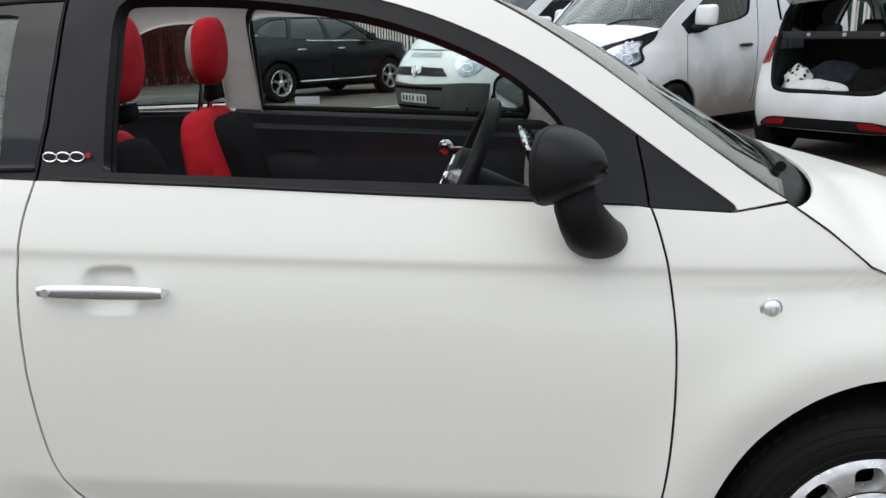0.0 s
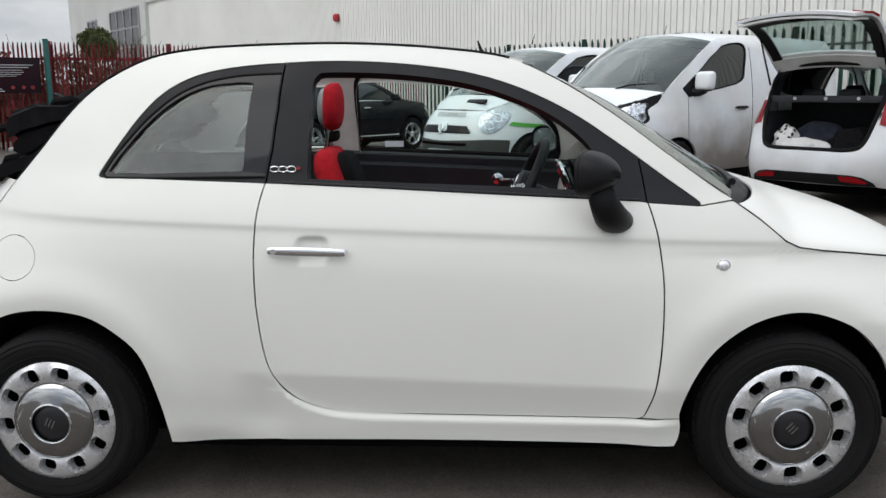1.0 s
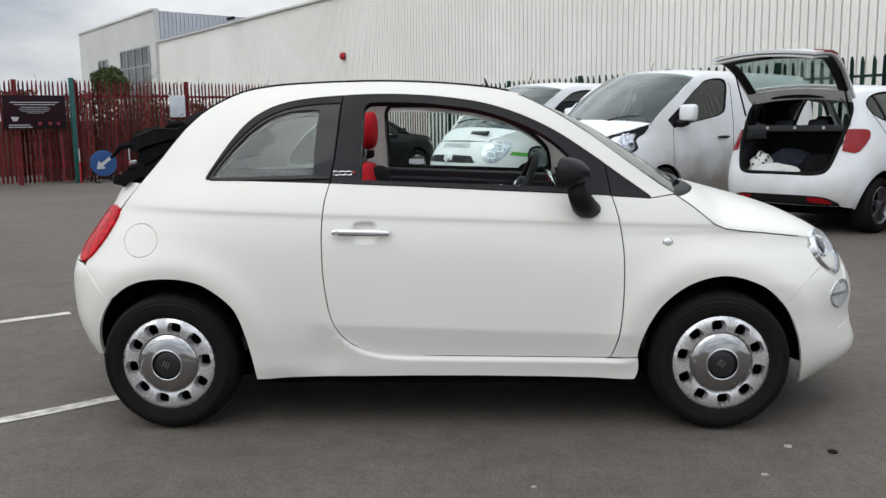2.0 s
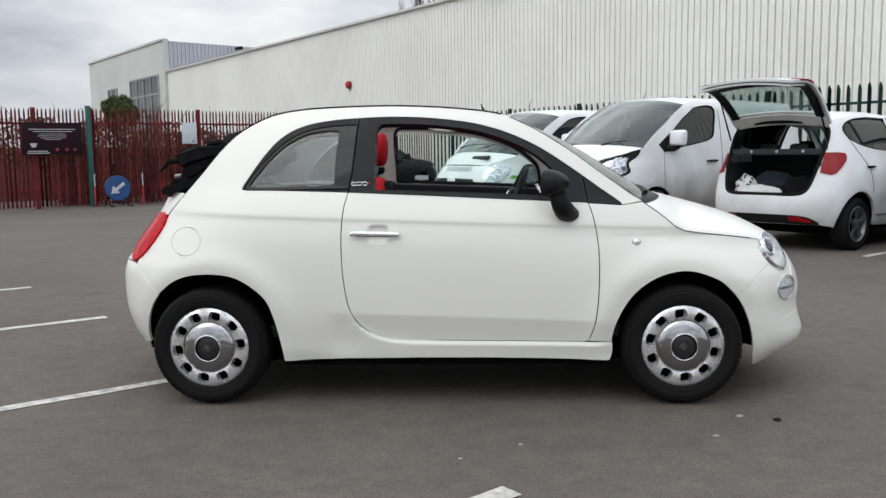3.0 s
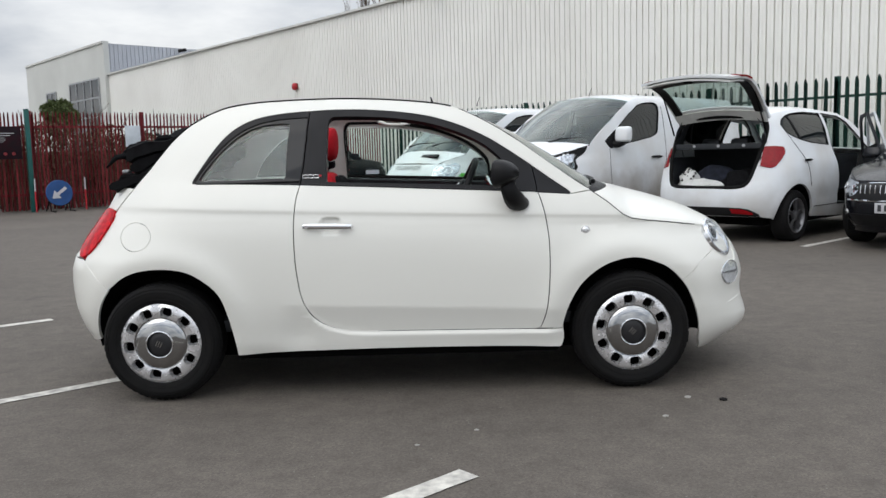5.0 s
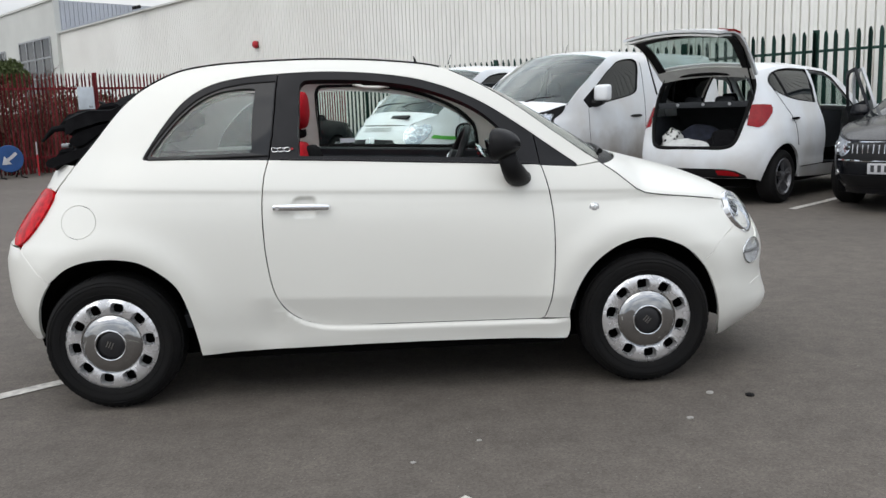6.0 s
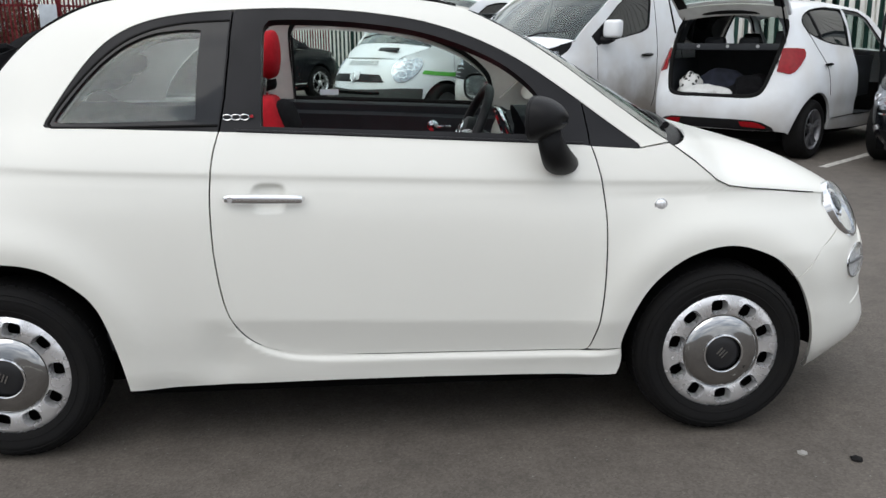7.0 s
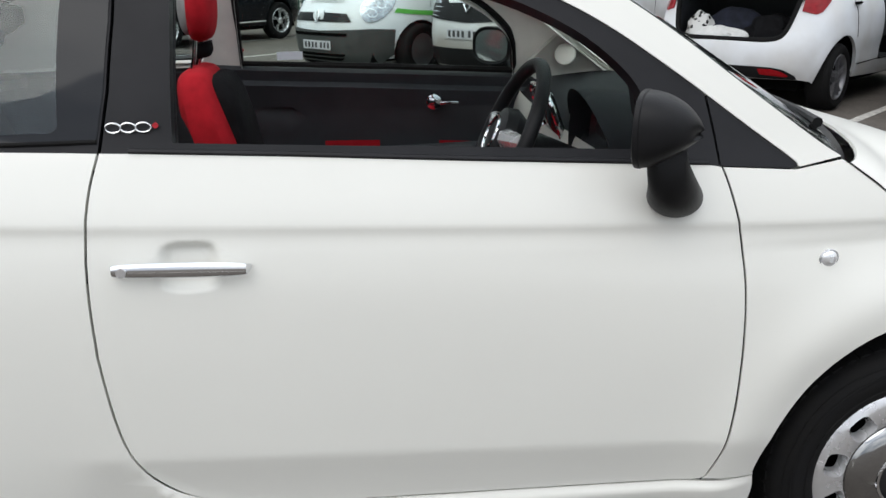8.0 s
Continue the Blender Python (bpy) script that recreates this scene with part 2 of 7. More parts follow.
def cyl(bm, p0, p1, r0, r1=None, n=20, caps=True):
    p0, p1 = Vector(p0), Vector(p1)
    r1 = r0 if r1 is None else r1
    d = p1 - p0
    t = Matrix.Translation((p0 + p1) / 2) @ d.to_track_quat("Z", "Y").to_matrix().to_4x4()
    bmesh.ops.create_cone(bm, cap_ends=caps, segments=n, radius1=r0, radius2=r1, depth=d.length, matrix=t)
    return bm


def tube(bm, pts, r, n=10, closed=False):
    """A round tube along points; r: a radius or one for each point."""
    pts = [Vector(p) for p in pts]
    k = len(pts)
    rings = []
    for i, p in enumerate(pts):
        a = pts[(i - 1) % k] if closed or i else p
        b = pts[(i + 1) % k] if closed or i < k - 1 else p
        q = (b - a).to_track_quat("Z", "Y")
        rr = r[i] if isinstance(r, (list, tuple)) else r
        rings.append([bm.verts.new(p + q @ Vector((rr * math.cos(2 * math.pi * j / n), rr * math.sin(2 * math.pi * j / n), 0))) for j in range(n)])
    for i in range(k if closed else k - 1):
        a, b = rings[i], rings[(i + 1) % k]
        off = 0
        if closed and i == k - 1:
            off = min(range(n), key=lambda o: (a[0].co - b[o].co).length)
        for j in range(n):
            bm.faces.new((a[j], a[(j + 1) % n], b[(j + 1 + off) % n], b[(j + off) % n]))
    if not closed:
        bm.faces.new(rings[0][::-1])
        bm.faces.new(rings[-1])
    return bm


def lathe(bm, prof, n=48, axis="Y", closed=False):
    """prof: (radius, along) pairs, turned about the axis."""
    rings = []
    for r, h in prof:
        if r < 1e-5:
            rings.append([bm.verts.new((0, h, 0) if axis == "Y" else (0, 0, h))])
            continue
        ring = []
        for j in range(n):
            a = 2 * math.pi * j / n
            ring.append(bm.verts.new((r * math.cos(a), h, r * math.sin(a)) if axis == "Y" else (r * math.cos(a), r * math.sin(a), h)))
        rings.append(ring)
    for a, b in zip(rings, rings[1:]):
        for j in range(n):
            k = (j + 1) % n
            if len(a) == 1 and len(b) == 1:
                continue
            if len(a) == 1:
                bm.faces.new((a[0], b[j], b[k]))
            elif len(b) == 1:
                bm.faces.new((a[j], b[0], a[k]))
            else:
                bm.faces.new((a[j], b[j], b[k], a[k]))
    bmesh.ops.recalc_face_normals(bm, faces=bm.faces)
    return bm


def grid_surface(bm, rows, closed=False):
    """A surface through rows of points, all of one length."""
    vs = [[bm.verts.new(p) for p in row] for row in rows]
    for a, b in zip(vs, vs[1:]):
        k = len(a)
        for j in range(k if closed else k - 1):
            bm.faces.new((a[j], a[(j + 1) % k], b[(j + 1) % k], b[j]))
    return vs


def spl(pts, n=6, closed=False):
    """A smooth curve through points, n steps between each two."""
    p = [np.array(q, float) for q in pts]
    out, k = [], len(p)
    for i in range(k if closed else k - 1):
        p0 = p[i - 1] if closed or i else 2 * p[0] - p[1]
        p1, p2 = p[i], p[(i + 1) % k]
        p3 = p[(i + 2) % k] if closed or i + 2 < k else 2 * p2 - p1
        for j in range(n):
            t = j / n
            out.append(tuple(0.5 * (2 * p1 + (p2 - p0) * t + (2 * p0 - 5 * p1 + 4 * p2 - p3) * t * t + (3 * p1 - p0 - 3 * p2 + p3) * t ** 3)))
    if not closed:
        out.append(tuple(p[-1]))
    return out


def lerp(tab, z):
    """Smooth look-up in a table of (key, value) pairs."""
    ks = [k for k, _ in tab]
    vs = [v for _, v in tab]
    return float(np.interp(z, ks, vs))


def smooth_tab(tab, n=5):
    """The same table on a smooth curve."""
    return [(float(a), float(b)) for a, b in spl(tab, n)]


def inside(poly, x, y):
    c = False
    n = len(poly)
    j = n - 1
    for i in range(n):
        xi, yi = poly[i]
        xj, yj = poly[j]
        if (yi > y) != (yj > y) and x < (xj - xi) * (y - yi) / (yj - yi) + xi:
            c = not c
        j = i
    return c


def dense(poly, step):
    """The closed outline with no edge longer than step, and no doubled points."""
    out = []
    n = len(poly)
    for i in range(n):
        a, b = poly[i], poly[(i + 1) % n]
        d = math.hypot(b[0] - a[0], b[1] - a[1])
        if d < 1e-5:
            continue
        k = max(1, math.ceil(d / step))
        for j in range(k):
            out.append((a[0] + (b[0] - a[0]) * j / k, a[1] + (b[1] - a[1]) * j / k))
    return out


from mathutils import geometry


def fill(loops, step, more=()):
    """Triangles inside the first loop and outside the others: points, triangles and the loops' point numbers."""
    loops = [dense(l, step) for l in loops]
    pts, edges, ids = [], [], []
    for l in loops:
        s = len(pts)
        pts += l
        ids.append(list(range(s, len(pts))))
        edges += [(s + i, s + (i + 1) % len(l)) for i in range(len(l))]
    bound = np.array(pts)
    x0, y0 = bound.min(0)
    x1, y1 = bound.max(0)
    for i in range(int((x1 - x0) / step) + 1):
        for j in range(int((y1 - y0) / step) + 1):
            q = (x0 + (i + 0.5 * (j % 2)) * step, y0 + j * step * 0.9)
            if not inside(loops[0], *q) or any(inside(h, *q) for h in loops[1:]):
                continue
            if ((bound - q) ** 2).sum(1).min() < (0.5 * step) ** 2:
                continue
            pts.append(q)
    if len(more):
        near = np.array(more)
        pts = pts[:len(bound)] + [p for p in pts[len(bound):] if ((near - p) ** 2).sum(1).min() > (0.4 * step) ** 2]
        for q in more:
            if inside(loops[0], *q) and not any(inside(h, *q) for h in loops[1:]) and ((bound - q) ** 2).sum(1).min() > 0.004 ** 2:
                pts.append(tuple(q))
    res = geometry.delaunay_2d_cdt([Vector(p) for p in pts], edges, [], 0, 1e-6)
    vs = [(v.x, v.y) for v in res[0]]
    tris = []
    for f in res[2]:
        cx, cy = sum(vs[i][0] for i in f) / 3, sum(vs[i][1] for i in f) / 3
        if inside(loops[0], cx, cy) and not any(inside(h, cx, cy) for h in loops[1:]):
            tris.append(tuple(f))
    orig = {}
    for i, o in enumerate(res[3]):
        for q in o:
            orig[q] = i
    return vs, tris, [[orig[i] for i in l if i in orig] for l in ids]


class Hull:
    """The skin of a vehicle's flank: half width by height, drawn in towards nose and tail. x ahead, z up, y to the left; the right flank is built."""

    def __init__(self, width, front, rear, af=((0, 5.0),), bf=((0, 0.3),), ar=((0, 4.5),), br=((0, 0.3),), shear=0.0, extra=None, xm=0.0):
        self.w, self.f, self.r = smooth_tab(width), smooth_tab(front), smooth_tab(rear)
        self.af, self.bf, self.ar, self.br, self.shear, self.extra, self.xm = af, bf, ar, br, shear, extra, xm

    def end(self, x, z):
        return lerp(self.f, z) - self.xm if x >= self.xm else self.xm - lerp(self.r, z)

    def y(self, x, z):
        u = min(1.0, abs(x - self.xm) / self.end(x, z))
        a, b = (lerp(self.af, z), lerp(self.bf, z)) if x >= self.xm else (lerp(self.ar, z), lerp(self.br, z))
        w = lerp(self.w, z + self.shear * x) * max(0.0, 1 - u ** a) ** b
        return w + (self.extra(x, z) if self.extra and u < 0.98 else 0.0)

    def flat(self, x, z):
        u = min(1.0, abs(x - self.xm) / self.end(x, z))
        p = 1 - (1 - u) ** (1 / 3.2)
        return (2.2 * (p if x >= self.xm else -p), z)

    def solid(self, s, z, inset=0.0):
        p = min(1.0, abs(s) / 2.2)
        u = 1 - (1 - p) ** 3.2
        x = self.xm + (1 if s >= 0 else -1) * u * self.end(self.xm + (1 if s >= 0 else -1), z)
        return Vector((x, -self.y(x, z) + inset, z))

    def normal(self, s, z):
        e = 0.004
        if abs(s) > 2.2 - e:
            s = math.copysign(2.2 - e, s)
        n = (self.solid(s + e, z) - self.solid(s - e, z)).cross(self.solid(s, z + e) - self.solid(s, z - e))
        return n.normalized() if n.length > 1e-9 else Vector((0, -1, 0))


def panel(name, hull, outline, material, parent, holes=(), step=0.035, inset=0.0, depth=0.014, mirror=True, label="", join=False, rows=(), only=0, back=False):
    """A panel of the skin, with its edge turned in by depth; the left one is mirrored. Returns the objects made."""
    loops = [[hull.flat(*p) for p in l] for l in (outline, *holes)]
    vs, tris, ids = fill(loops, step, [hull.flat(*p) for p in rows])
    pos = [hull.solid(s, z) for s, z in vs]
    nor = [hull.normal(s, z) for s, z in vs]
    if inset:
        pos = [p - n * inset for p, n in zip(pos, nor)]
    made = []
    sides = (only,) if only else (1, -1) if mirror else (1,)
    verts, faces, normals = [], [], []
    for side in sides:
        if not join:
            verts, faces, normals = [], [], []
        s0, f0 = len(verts), len(faces)
        flip = (lambda v: Vector((v.x, v.y * side, v.z)))
        verts += [flip(p) for p in pos]
        normals += [flip(n) for n in nor]
        for t in tris:
            a, b, c = t
            n = (pos[b] - pos[a]).cross(pos[c] - pos[a])
            if n.dot(nor[a] + nor[b] + nor[c]) < 0:
                a, b, c = a, c, b
            faces.append((s0 + a, s0 + b, s0 + c) if side == 1 else (s0 + a, s0 + c, s0 + b))
        if depth:
            for l in ids:
                o = len(verts)
                verts += [flip(pos[i]) for i in l] + [flip(pos[i] - nor[i] * depth) for i in l]
                normals += [Vector((0, 0, 0))] * (2 * len(l))
                k = len(l)
                for i in range(k):
                    j = (i + 1) % k
                    faces.append((o + i, o + j, o + k + j, o + k + i))
        if back:
            o = len(verts)
            verts += [flip(p - n * depth) for p, n in zip(pos, nor)]
            normals += [flip(-n) for n in nor]
            faces += [tuple(i - s0 + o for i in f[::-1]) for f in faces[f0:f0 + len(tris)]]
        if not join or side == sides[-1]:
            me = bpy.data.meshes.new(name)
            me.from_pydata([tuple(v) for v in verts], [], faces)
            me.materials.append(material)
            me.polygons.foreach_set("use_smooth", [True] * len(me.polygons))
            me.normals_split_custom_set_from_vertices([tuple(n) for n in normals])
            ob = new(name, me)
            ob.parent = parent
            made.append(tagged(ob, label))
    return made


def strip(name, edge, centre, hull, material, parent, n=24, power=2.2, label="", wrap=False, thick=0.0, grow=0.0, round_off=1.0):
    """A skin across the car between the two flanks. edge: (x, z) or (x, y, z) on the right flank; centre: (x, z) on the middle line."""
    bm = bmesh.new()
    rows = []
    for k, (e, c) in enumerate(zip(edge, centre)):
        x, z = e[0], e[-1]
        ye = e[1] if len(e) == 3 else hull.y(x, z)
        row = []
        for j in range(n + 1):
            v = math.sin(0.5 * math.pi * (-1 + 2 * j / n))
            f = max(0.0, 1 - abs(v) ** power) ** round_off
            row.append((x + (c[0] - x) * f, v * (ye + grow), z + (c[1] - z) * f))
        rows.append(row)
    grid_surface(bm, rows)
    bmesh.ops.recalc_face_normals(bm, faces=bm.faces)
    if sum(f.normal.z for f in bm.faces) < 0:
        bmesh.ops.reverse_faces(bm, faces=bm.faces)
    if thick:
        bmesh.ops.solidify(bm, geom=bm.faces[:], thickness=abs(thick))
        bmesh.ops.recalc_face_normals(bm, faces=bm.faces)
    return part(name, bm, material, parent, label)


HULL_W = [(0.10, 0.735), (0.19, 0.768), (0.28, 0.776), (0.36, 0.7925), (0.415, 0.8065), (0.43, 0.8098), (0.45, 0.8112), (0.55, 0.8135), (0.66, 0.8125), (0.76, 0.806), (0.83, 0.7945),
          (0.857, 0.7884), (0.872, 0.7860), (0.884, 0.7864), (0.896, 0.7838), (0.93, 0.7715), (0.98, 0.7505), (1.03, 0.728), (1.10, 0.701), (1.20, 0.660), (1.30, 0.614), (1.38, 0.570),
          (1.43, 0.530), (1.46, 0.49), (1.50, 0.42)]
HULL_F = [(0.10, 1.62), (0.145, 1.72), (0.19, 1.80), (0.235, 1.866), (0.285, 1.886), (0.33, 1.874), (0.38, 1.856), (0.44, 1.849), (0.52, 1.855), (0.60, 1.832), (0.68, 1.785), (0.74, 1.738), (0.80, 1.74), (0.9, 1.82), (1.5, 1.85)]
HULL_R = [(0.10, -1.62), (0.25, -1.66), (0.32, -1.70), (0.42, -1.735), (0.55, -1.745), (0.66, -1.735), (0.70, -1.705), (0.78, -1.645), (0.90, -1.555), (1.00, -1.49), (1.10, -1.43),
          (1.20, -1.365), (1.30, -1.29), (1.40, -1.20), (1.50, -1.10)]
AF, BF = [(0.6, 5.0), (0.8, 3.0)], [(0.6, 0.30), (0.8, 0.24)]
AR, BR = [(0.6, 5.0), (0.85, 4.5), (1.2, 4.0)], [(0.6, 0.30), (0.9, 0.30), (1.2, 0.22)]
SHEAR = 0.038


# ---- the small white convertible ----
ARCH_F = spl([(0.798, 0.208), (0.803, 0.268), (0.817, 0.358), (0.848, 0.441), (0.904, 0.527), (0.99, 0.596), (1.078, 0.630), (1.166, 0.639), (1.253, 0.62), (1.341, 0.577), (1.418, 0.499), (1.468, 0.408), (1.499, 0.302), (1.51, 0.2)], 4)
ARCH_R = spl([(-0.78, 0.205), (-0.788, 0.277), (-0.817, 0.417), (-0.854, 0.513), (-0.924, 0.579), (-1.01, 0.625), (-1.128, 0.64), (-1.25, 0.628), (-1.346, 0.588), (-1.425, 0.517), (-1.475, 0.437), (-1.505, 0.336), (-1.51, 0.27)], 4)
BELT = spl([(-0.974, 1.043), (-0.819, 1.039), (-0.673, 1.034), (-0.454, 1.026), (-0.243, 1.016), (-0.1, 1.009), (0.184, 0.993), (0.411, 0.981), (0.61, 0.970), (0.70, 0.965), (0.853, 0.954)], 4)
FRAME_TOP = spl([(-0.981, 1.049), (-0.966, 1.078), (-0.889, 1.192), (-0.821, 1.273), (-0.75, 1.325), (-0.663, 1.359), (-0.546, 1.379), (-0.4, 1.389), (-0.253, 1.393), (-0.107, 1.388), (0.04, 1.374), (0.186, 1.349), (0.331, 1.303), (0.475, 1.234), (0.616, 1.141), (0.756, 1.039), (0.850, 0.972), (0.863, 0.957)], 4)
RAIL = spl([(-1.388, 0.917), (-1.293, 1.026), (-1.205, 1.122), (-1.142, 1.198), (-1.078, 1.270), (-0.990, 1.340), (-0.85, 1.405), (-0.701, 1.431), (-0.552, 1.440), (-0.405, 1.444), (-0.257, 1.445), (-0.109, 1.44), (0.039, 1.430), (0.187, 1.414), (0.275, 1.398), (0.345, 1.375), (0.477, 1.307), (0.619, 1.215), (0.759, 1.11), (0.898, 1.009), (0.959, 0.970)], 4)
DOOR_REAR = spl([(-0.449, 1.0255), (-0.466, 0.96), (-0.476, 0.878), (-0.479, 0.794), (-0.475, 0.654), (-0.456, 0.508), (-0.428, 0.432), (-0.388, 0.38), (-0.334, 0.345), (-0.249, 0.320), (-0.15, 0.313)], 5)
DOOR_BOTTOM = [(0.0, 0.311), (0.3, 0.308), (0.6, 0.304), (0.675, 0.304)]
DOOR_FRONT = spl([(0.692, 0.307), (0.703, 0.322), (0.724, 0.39), (0.737, 0.48), (0.744, 0.586), (0.745, 0.698), (0.74, 0.78), (0.728, 0.86), (0.711, 0.93), (0.700, 0.9625)], 5)
OPENING = [(-0.324, 1.040)] + spl([(-0.323, 1.214), (-0.320, 1.312), (-0.306, 1.348), (-0.27, 1.358), (-0.105, 1.354), (0.041, 1.340), (0.186, 1.314), (0.331, 1.265), (0.445, 1.206), (0.529, 1.133), (0.556, 1.076), (0.568, 0.999)], 4) + [(0.411, 1.007), (0.184, 1.018), (-0.1, 1.030)]
QUARTER = spl([(-0.948, 1.062), (-0.913, 1.112), (-0.83, 1.208), (-0.746, 1.277), (-0.66, 1.315), (-0.572, 1.328), (-0.525, 1.329)], 4) + [(-0.505, 1.326), (-0.520, 1.070), (-0.53, 1.062), (-0.821, 1.056), (-0.935, 1.056)]
BONNET = [(0.962, 0.968), (1.036, 0.915), (1.118, 0.846), (1.161, 0.826), (1.24, 0.813), (1.324, 0.803), (1.42, 0.790), (1.50, 0.778)]


# the door's lower rear corner and bottom edge, by x
SILL_EDGE = [(-0.445, 0.475), (-0.428, 0.432), (-0.41, 0.405), (-0.388, 0.38), (-0.36, 0.36), (-0.334, 0.345), (-0.29, 0.330), (-0.249, 0.320), (-0.15, 0.3125), (0.0, 0.3105), (0.3, 0.3075), (0.6, 0.3035), (0.9, 0.3015)]


# behind the door the flank runs down without the door's lower crease
QUARTER_FILL = smooth_tab([(0.15, 0.0), (0.19, 0.0005), (0.24, 0.009), (0.28, 0.0117), (0.32, 0.0108), (0.36, 0.0083), (0.39, 0.0045), (0.415, 0.0006), (0.43, -0.0014), (0.45, -0.0012), (0.50, -0.0004), (0.55, 0.0), (0.60, 0.0)])


def small_car_extra(x, z):
    e = -0.018 * math.exp(-1.1 * ((((x + 0.304) / 0.047) ** 4 + ((z - 0.828) / 0.039) ** 4) ** 2))
    return e + small_car_flare(x, z)


def small_car_flare(x, z):
    e = 0.0
    for cx in (1.15, -1.15):
        r = math.hypot(x - cx, z - 0.285)
        e += 0.015 * math.exp(-((r - 0.41) / 0.07) ** 2)
    e += 0.012 * math.exp(-((x - 1.66) / 0.10) ** 2 - ((z - 0.62) / 0.10) ** 2)
    if x < -0.47:
        k = min(1.0, (-0.47 - x) / 0.13)
        e += lerp(QUARTER_FILL, z + SHEAR * x) * k * k * (3 - 2 * k)
    if z < 0.45 and -0.445 < x < 0.82:
        d = min(1.0, max(0.0, (lerp(SILL_EDGE, x) - z) * 0.85 / 0.020))
        e += 0.012 * d * d * (3 - 2 * d) * min(1.0, (x + 0.445) / 0.05) * (1 - 0.75 * min(1.0, max(0.0, (0.275 - z) / 0.07))) * min(1.0, max(0.25, (0.84 - x) / 0.12))
    return e


SKIN = Hull(HULL_W, HULL_F, HULL_R, AF, BF, AR, BR, shear=SHEAR, extra=small_car_extra)
PLAIN = Hull(HULL_W, HULL_F, HULL_R, AF, BF, AR, BR, shear=SHEAR, extra=small_car_flare)
# rows of points that follow the shoulder crease, the door's lower crease and the handle dish
CREASE = [(x, 0.880 - 0.038 * x + d) for d in (-0.034, -0.023, -0.014, -0.007, 0.0, 0.006, 0.012, 0.022, 0.034) for x in np.concatenate((np.arange(-1.40, -0.46, 0.018), np.arange(-0.46, 1.42, 0.028)))]
CREASE += [(x, 0.43 - 0.02 * x + d) for d in (-0.02, -0.010, -0.003, 0.004, 0.012, 0.024) for x in np.arange(-0.42, 0.73, 0.03)]
CREASE += [(x, lerp(SILL_EDGE, x) - d) for d in (0.004, 0.009, 0.014, 0.020, 0.028, 0.04) for x in np.arange(-0.435, 0.80, 0.022)]
CREASE += [(-0.304 + 0.047 * r * math.copysign(abs(math.cos(a)) ** 0.55, math.cos(a)), 0.828 + 0.039 * r * math.copysign(abs(math.sin(a)) ** 0.55, math.sin(a))) for r in (0.25, 0.5, 0.72, 0.84, 0.95, 1.06, 1.17, 1.3) for a in np.linspace(0, 2 * math.pi, 28, endpoint=False)]


def shift(pts, dx, dz=0.0):
    return [(x + dx, z + dz) for x, z in pts]


def dense_line(pts, n=8):
    return [(a[0] + (b[0] - a[0]) * k / n, a[1] + (b[1] - a[1]) * k / n) for a, b in zip(pts, pts[1:]) for k in range(n + 1)]


def cut(pts, a, b):
    return [p for p in pts if a <= p[0] <= b]


def road_wheel(parent, at, r, w, trim, turn=0.0, rim=0.195):
    """A wheel whose outer face looks along -y. at: the hub's place on the outer face."""
    wheel = new("wheel")
    wheel.parent = parent
    wheel.matrix_basis = at
    bm = bmesh.new()
    s = rim - 0.004
    lathe(bm, spl([(s, 0.0), (s + 0.012, -0.006), ((s + r) / 2, -0.014), (r - 0.03, -0.006), (r - 0.010, 0.012), (r - 0.003, 0.035), (r, 0.06), (r, w - 0.05), (r - 0.012, w - 0.008), ((s + r) / 2, w + 0.01), (s, w - 0.005)], 4), 72)
    part("tyre", bm, M["rubber"], wheel)
    for rr, yy in ((s + 0.022, -0.0095), ((s + r) / 2 + 0.012, -0.0135), (r - 0.022, -0.002)):
        bm = bmesh.new()
        tube(bm, [(rr * math.cos(2 * math.pi * j / 60), yy, rr * math.sin(2 * math.pi * j / 60)) for j in range(60)], 0.0022, 5, True)
        part("sidewall_ridge", bm, M["rubber"], wheel)
    # tread blocks
    bm = bmesh.new()
    for j in range(56):
        a = 2 * math.pi * j / 56
        for y0, y1, d in ((0.030, 0.075, 0.0), (0.085, w - 0.075, 0.5), (w - 0.068, w - 0.03, 0.0)):
            q = Matrix.Rotation(a + d * 2 * math.pi / 56, 4, "Y")
            box(bm, -0.011, 0.011, y0, y1, r - 0.004, r + 0.0006, 0, q)
    part("tread", bm, M["rubber"], wheel, smooth=False)
    trim(wheel, w)
    wheel.rotation_euler.rotate_axis("Y", turn)
    return wheel


def round_loop(cx, cy, rx, ry, n=14, power=2.0, turn=0.0):
    out = []
    for j in range(n):
        a = 2 * math.pi * j / n
        c, s = math.cos(a), math.sin(a)
        px, py = rx * math.copysign(abs(c) ** (2 / power), c), ry * math.copysign(abs(s) ** (2 / power), s)
        out.append((cx + px * math.cos(turn) - py * math.sin(turn), cy + px * math.sin(turn) + py * math.cos(turn)))
    return out


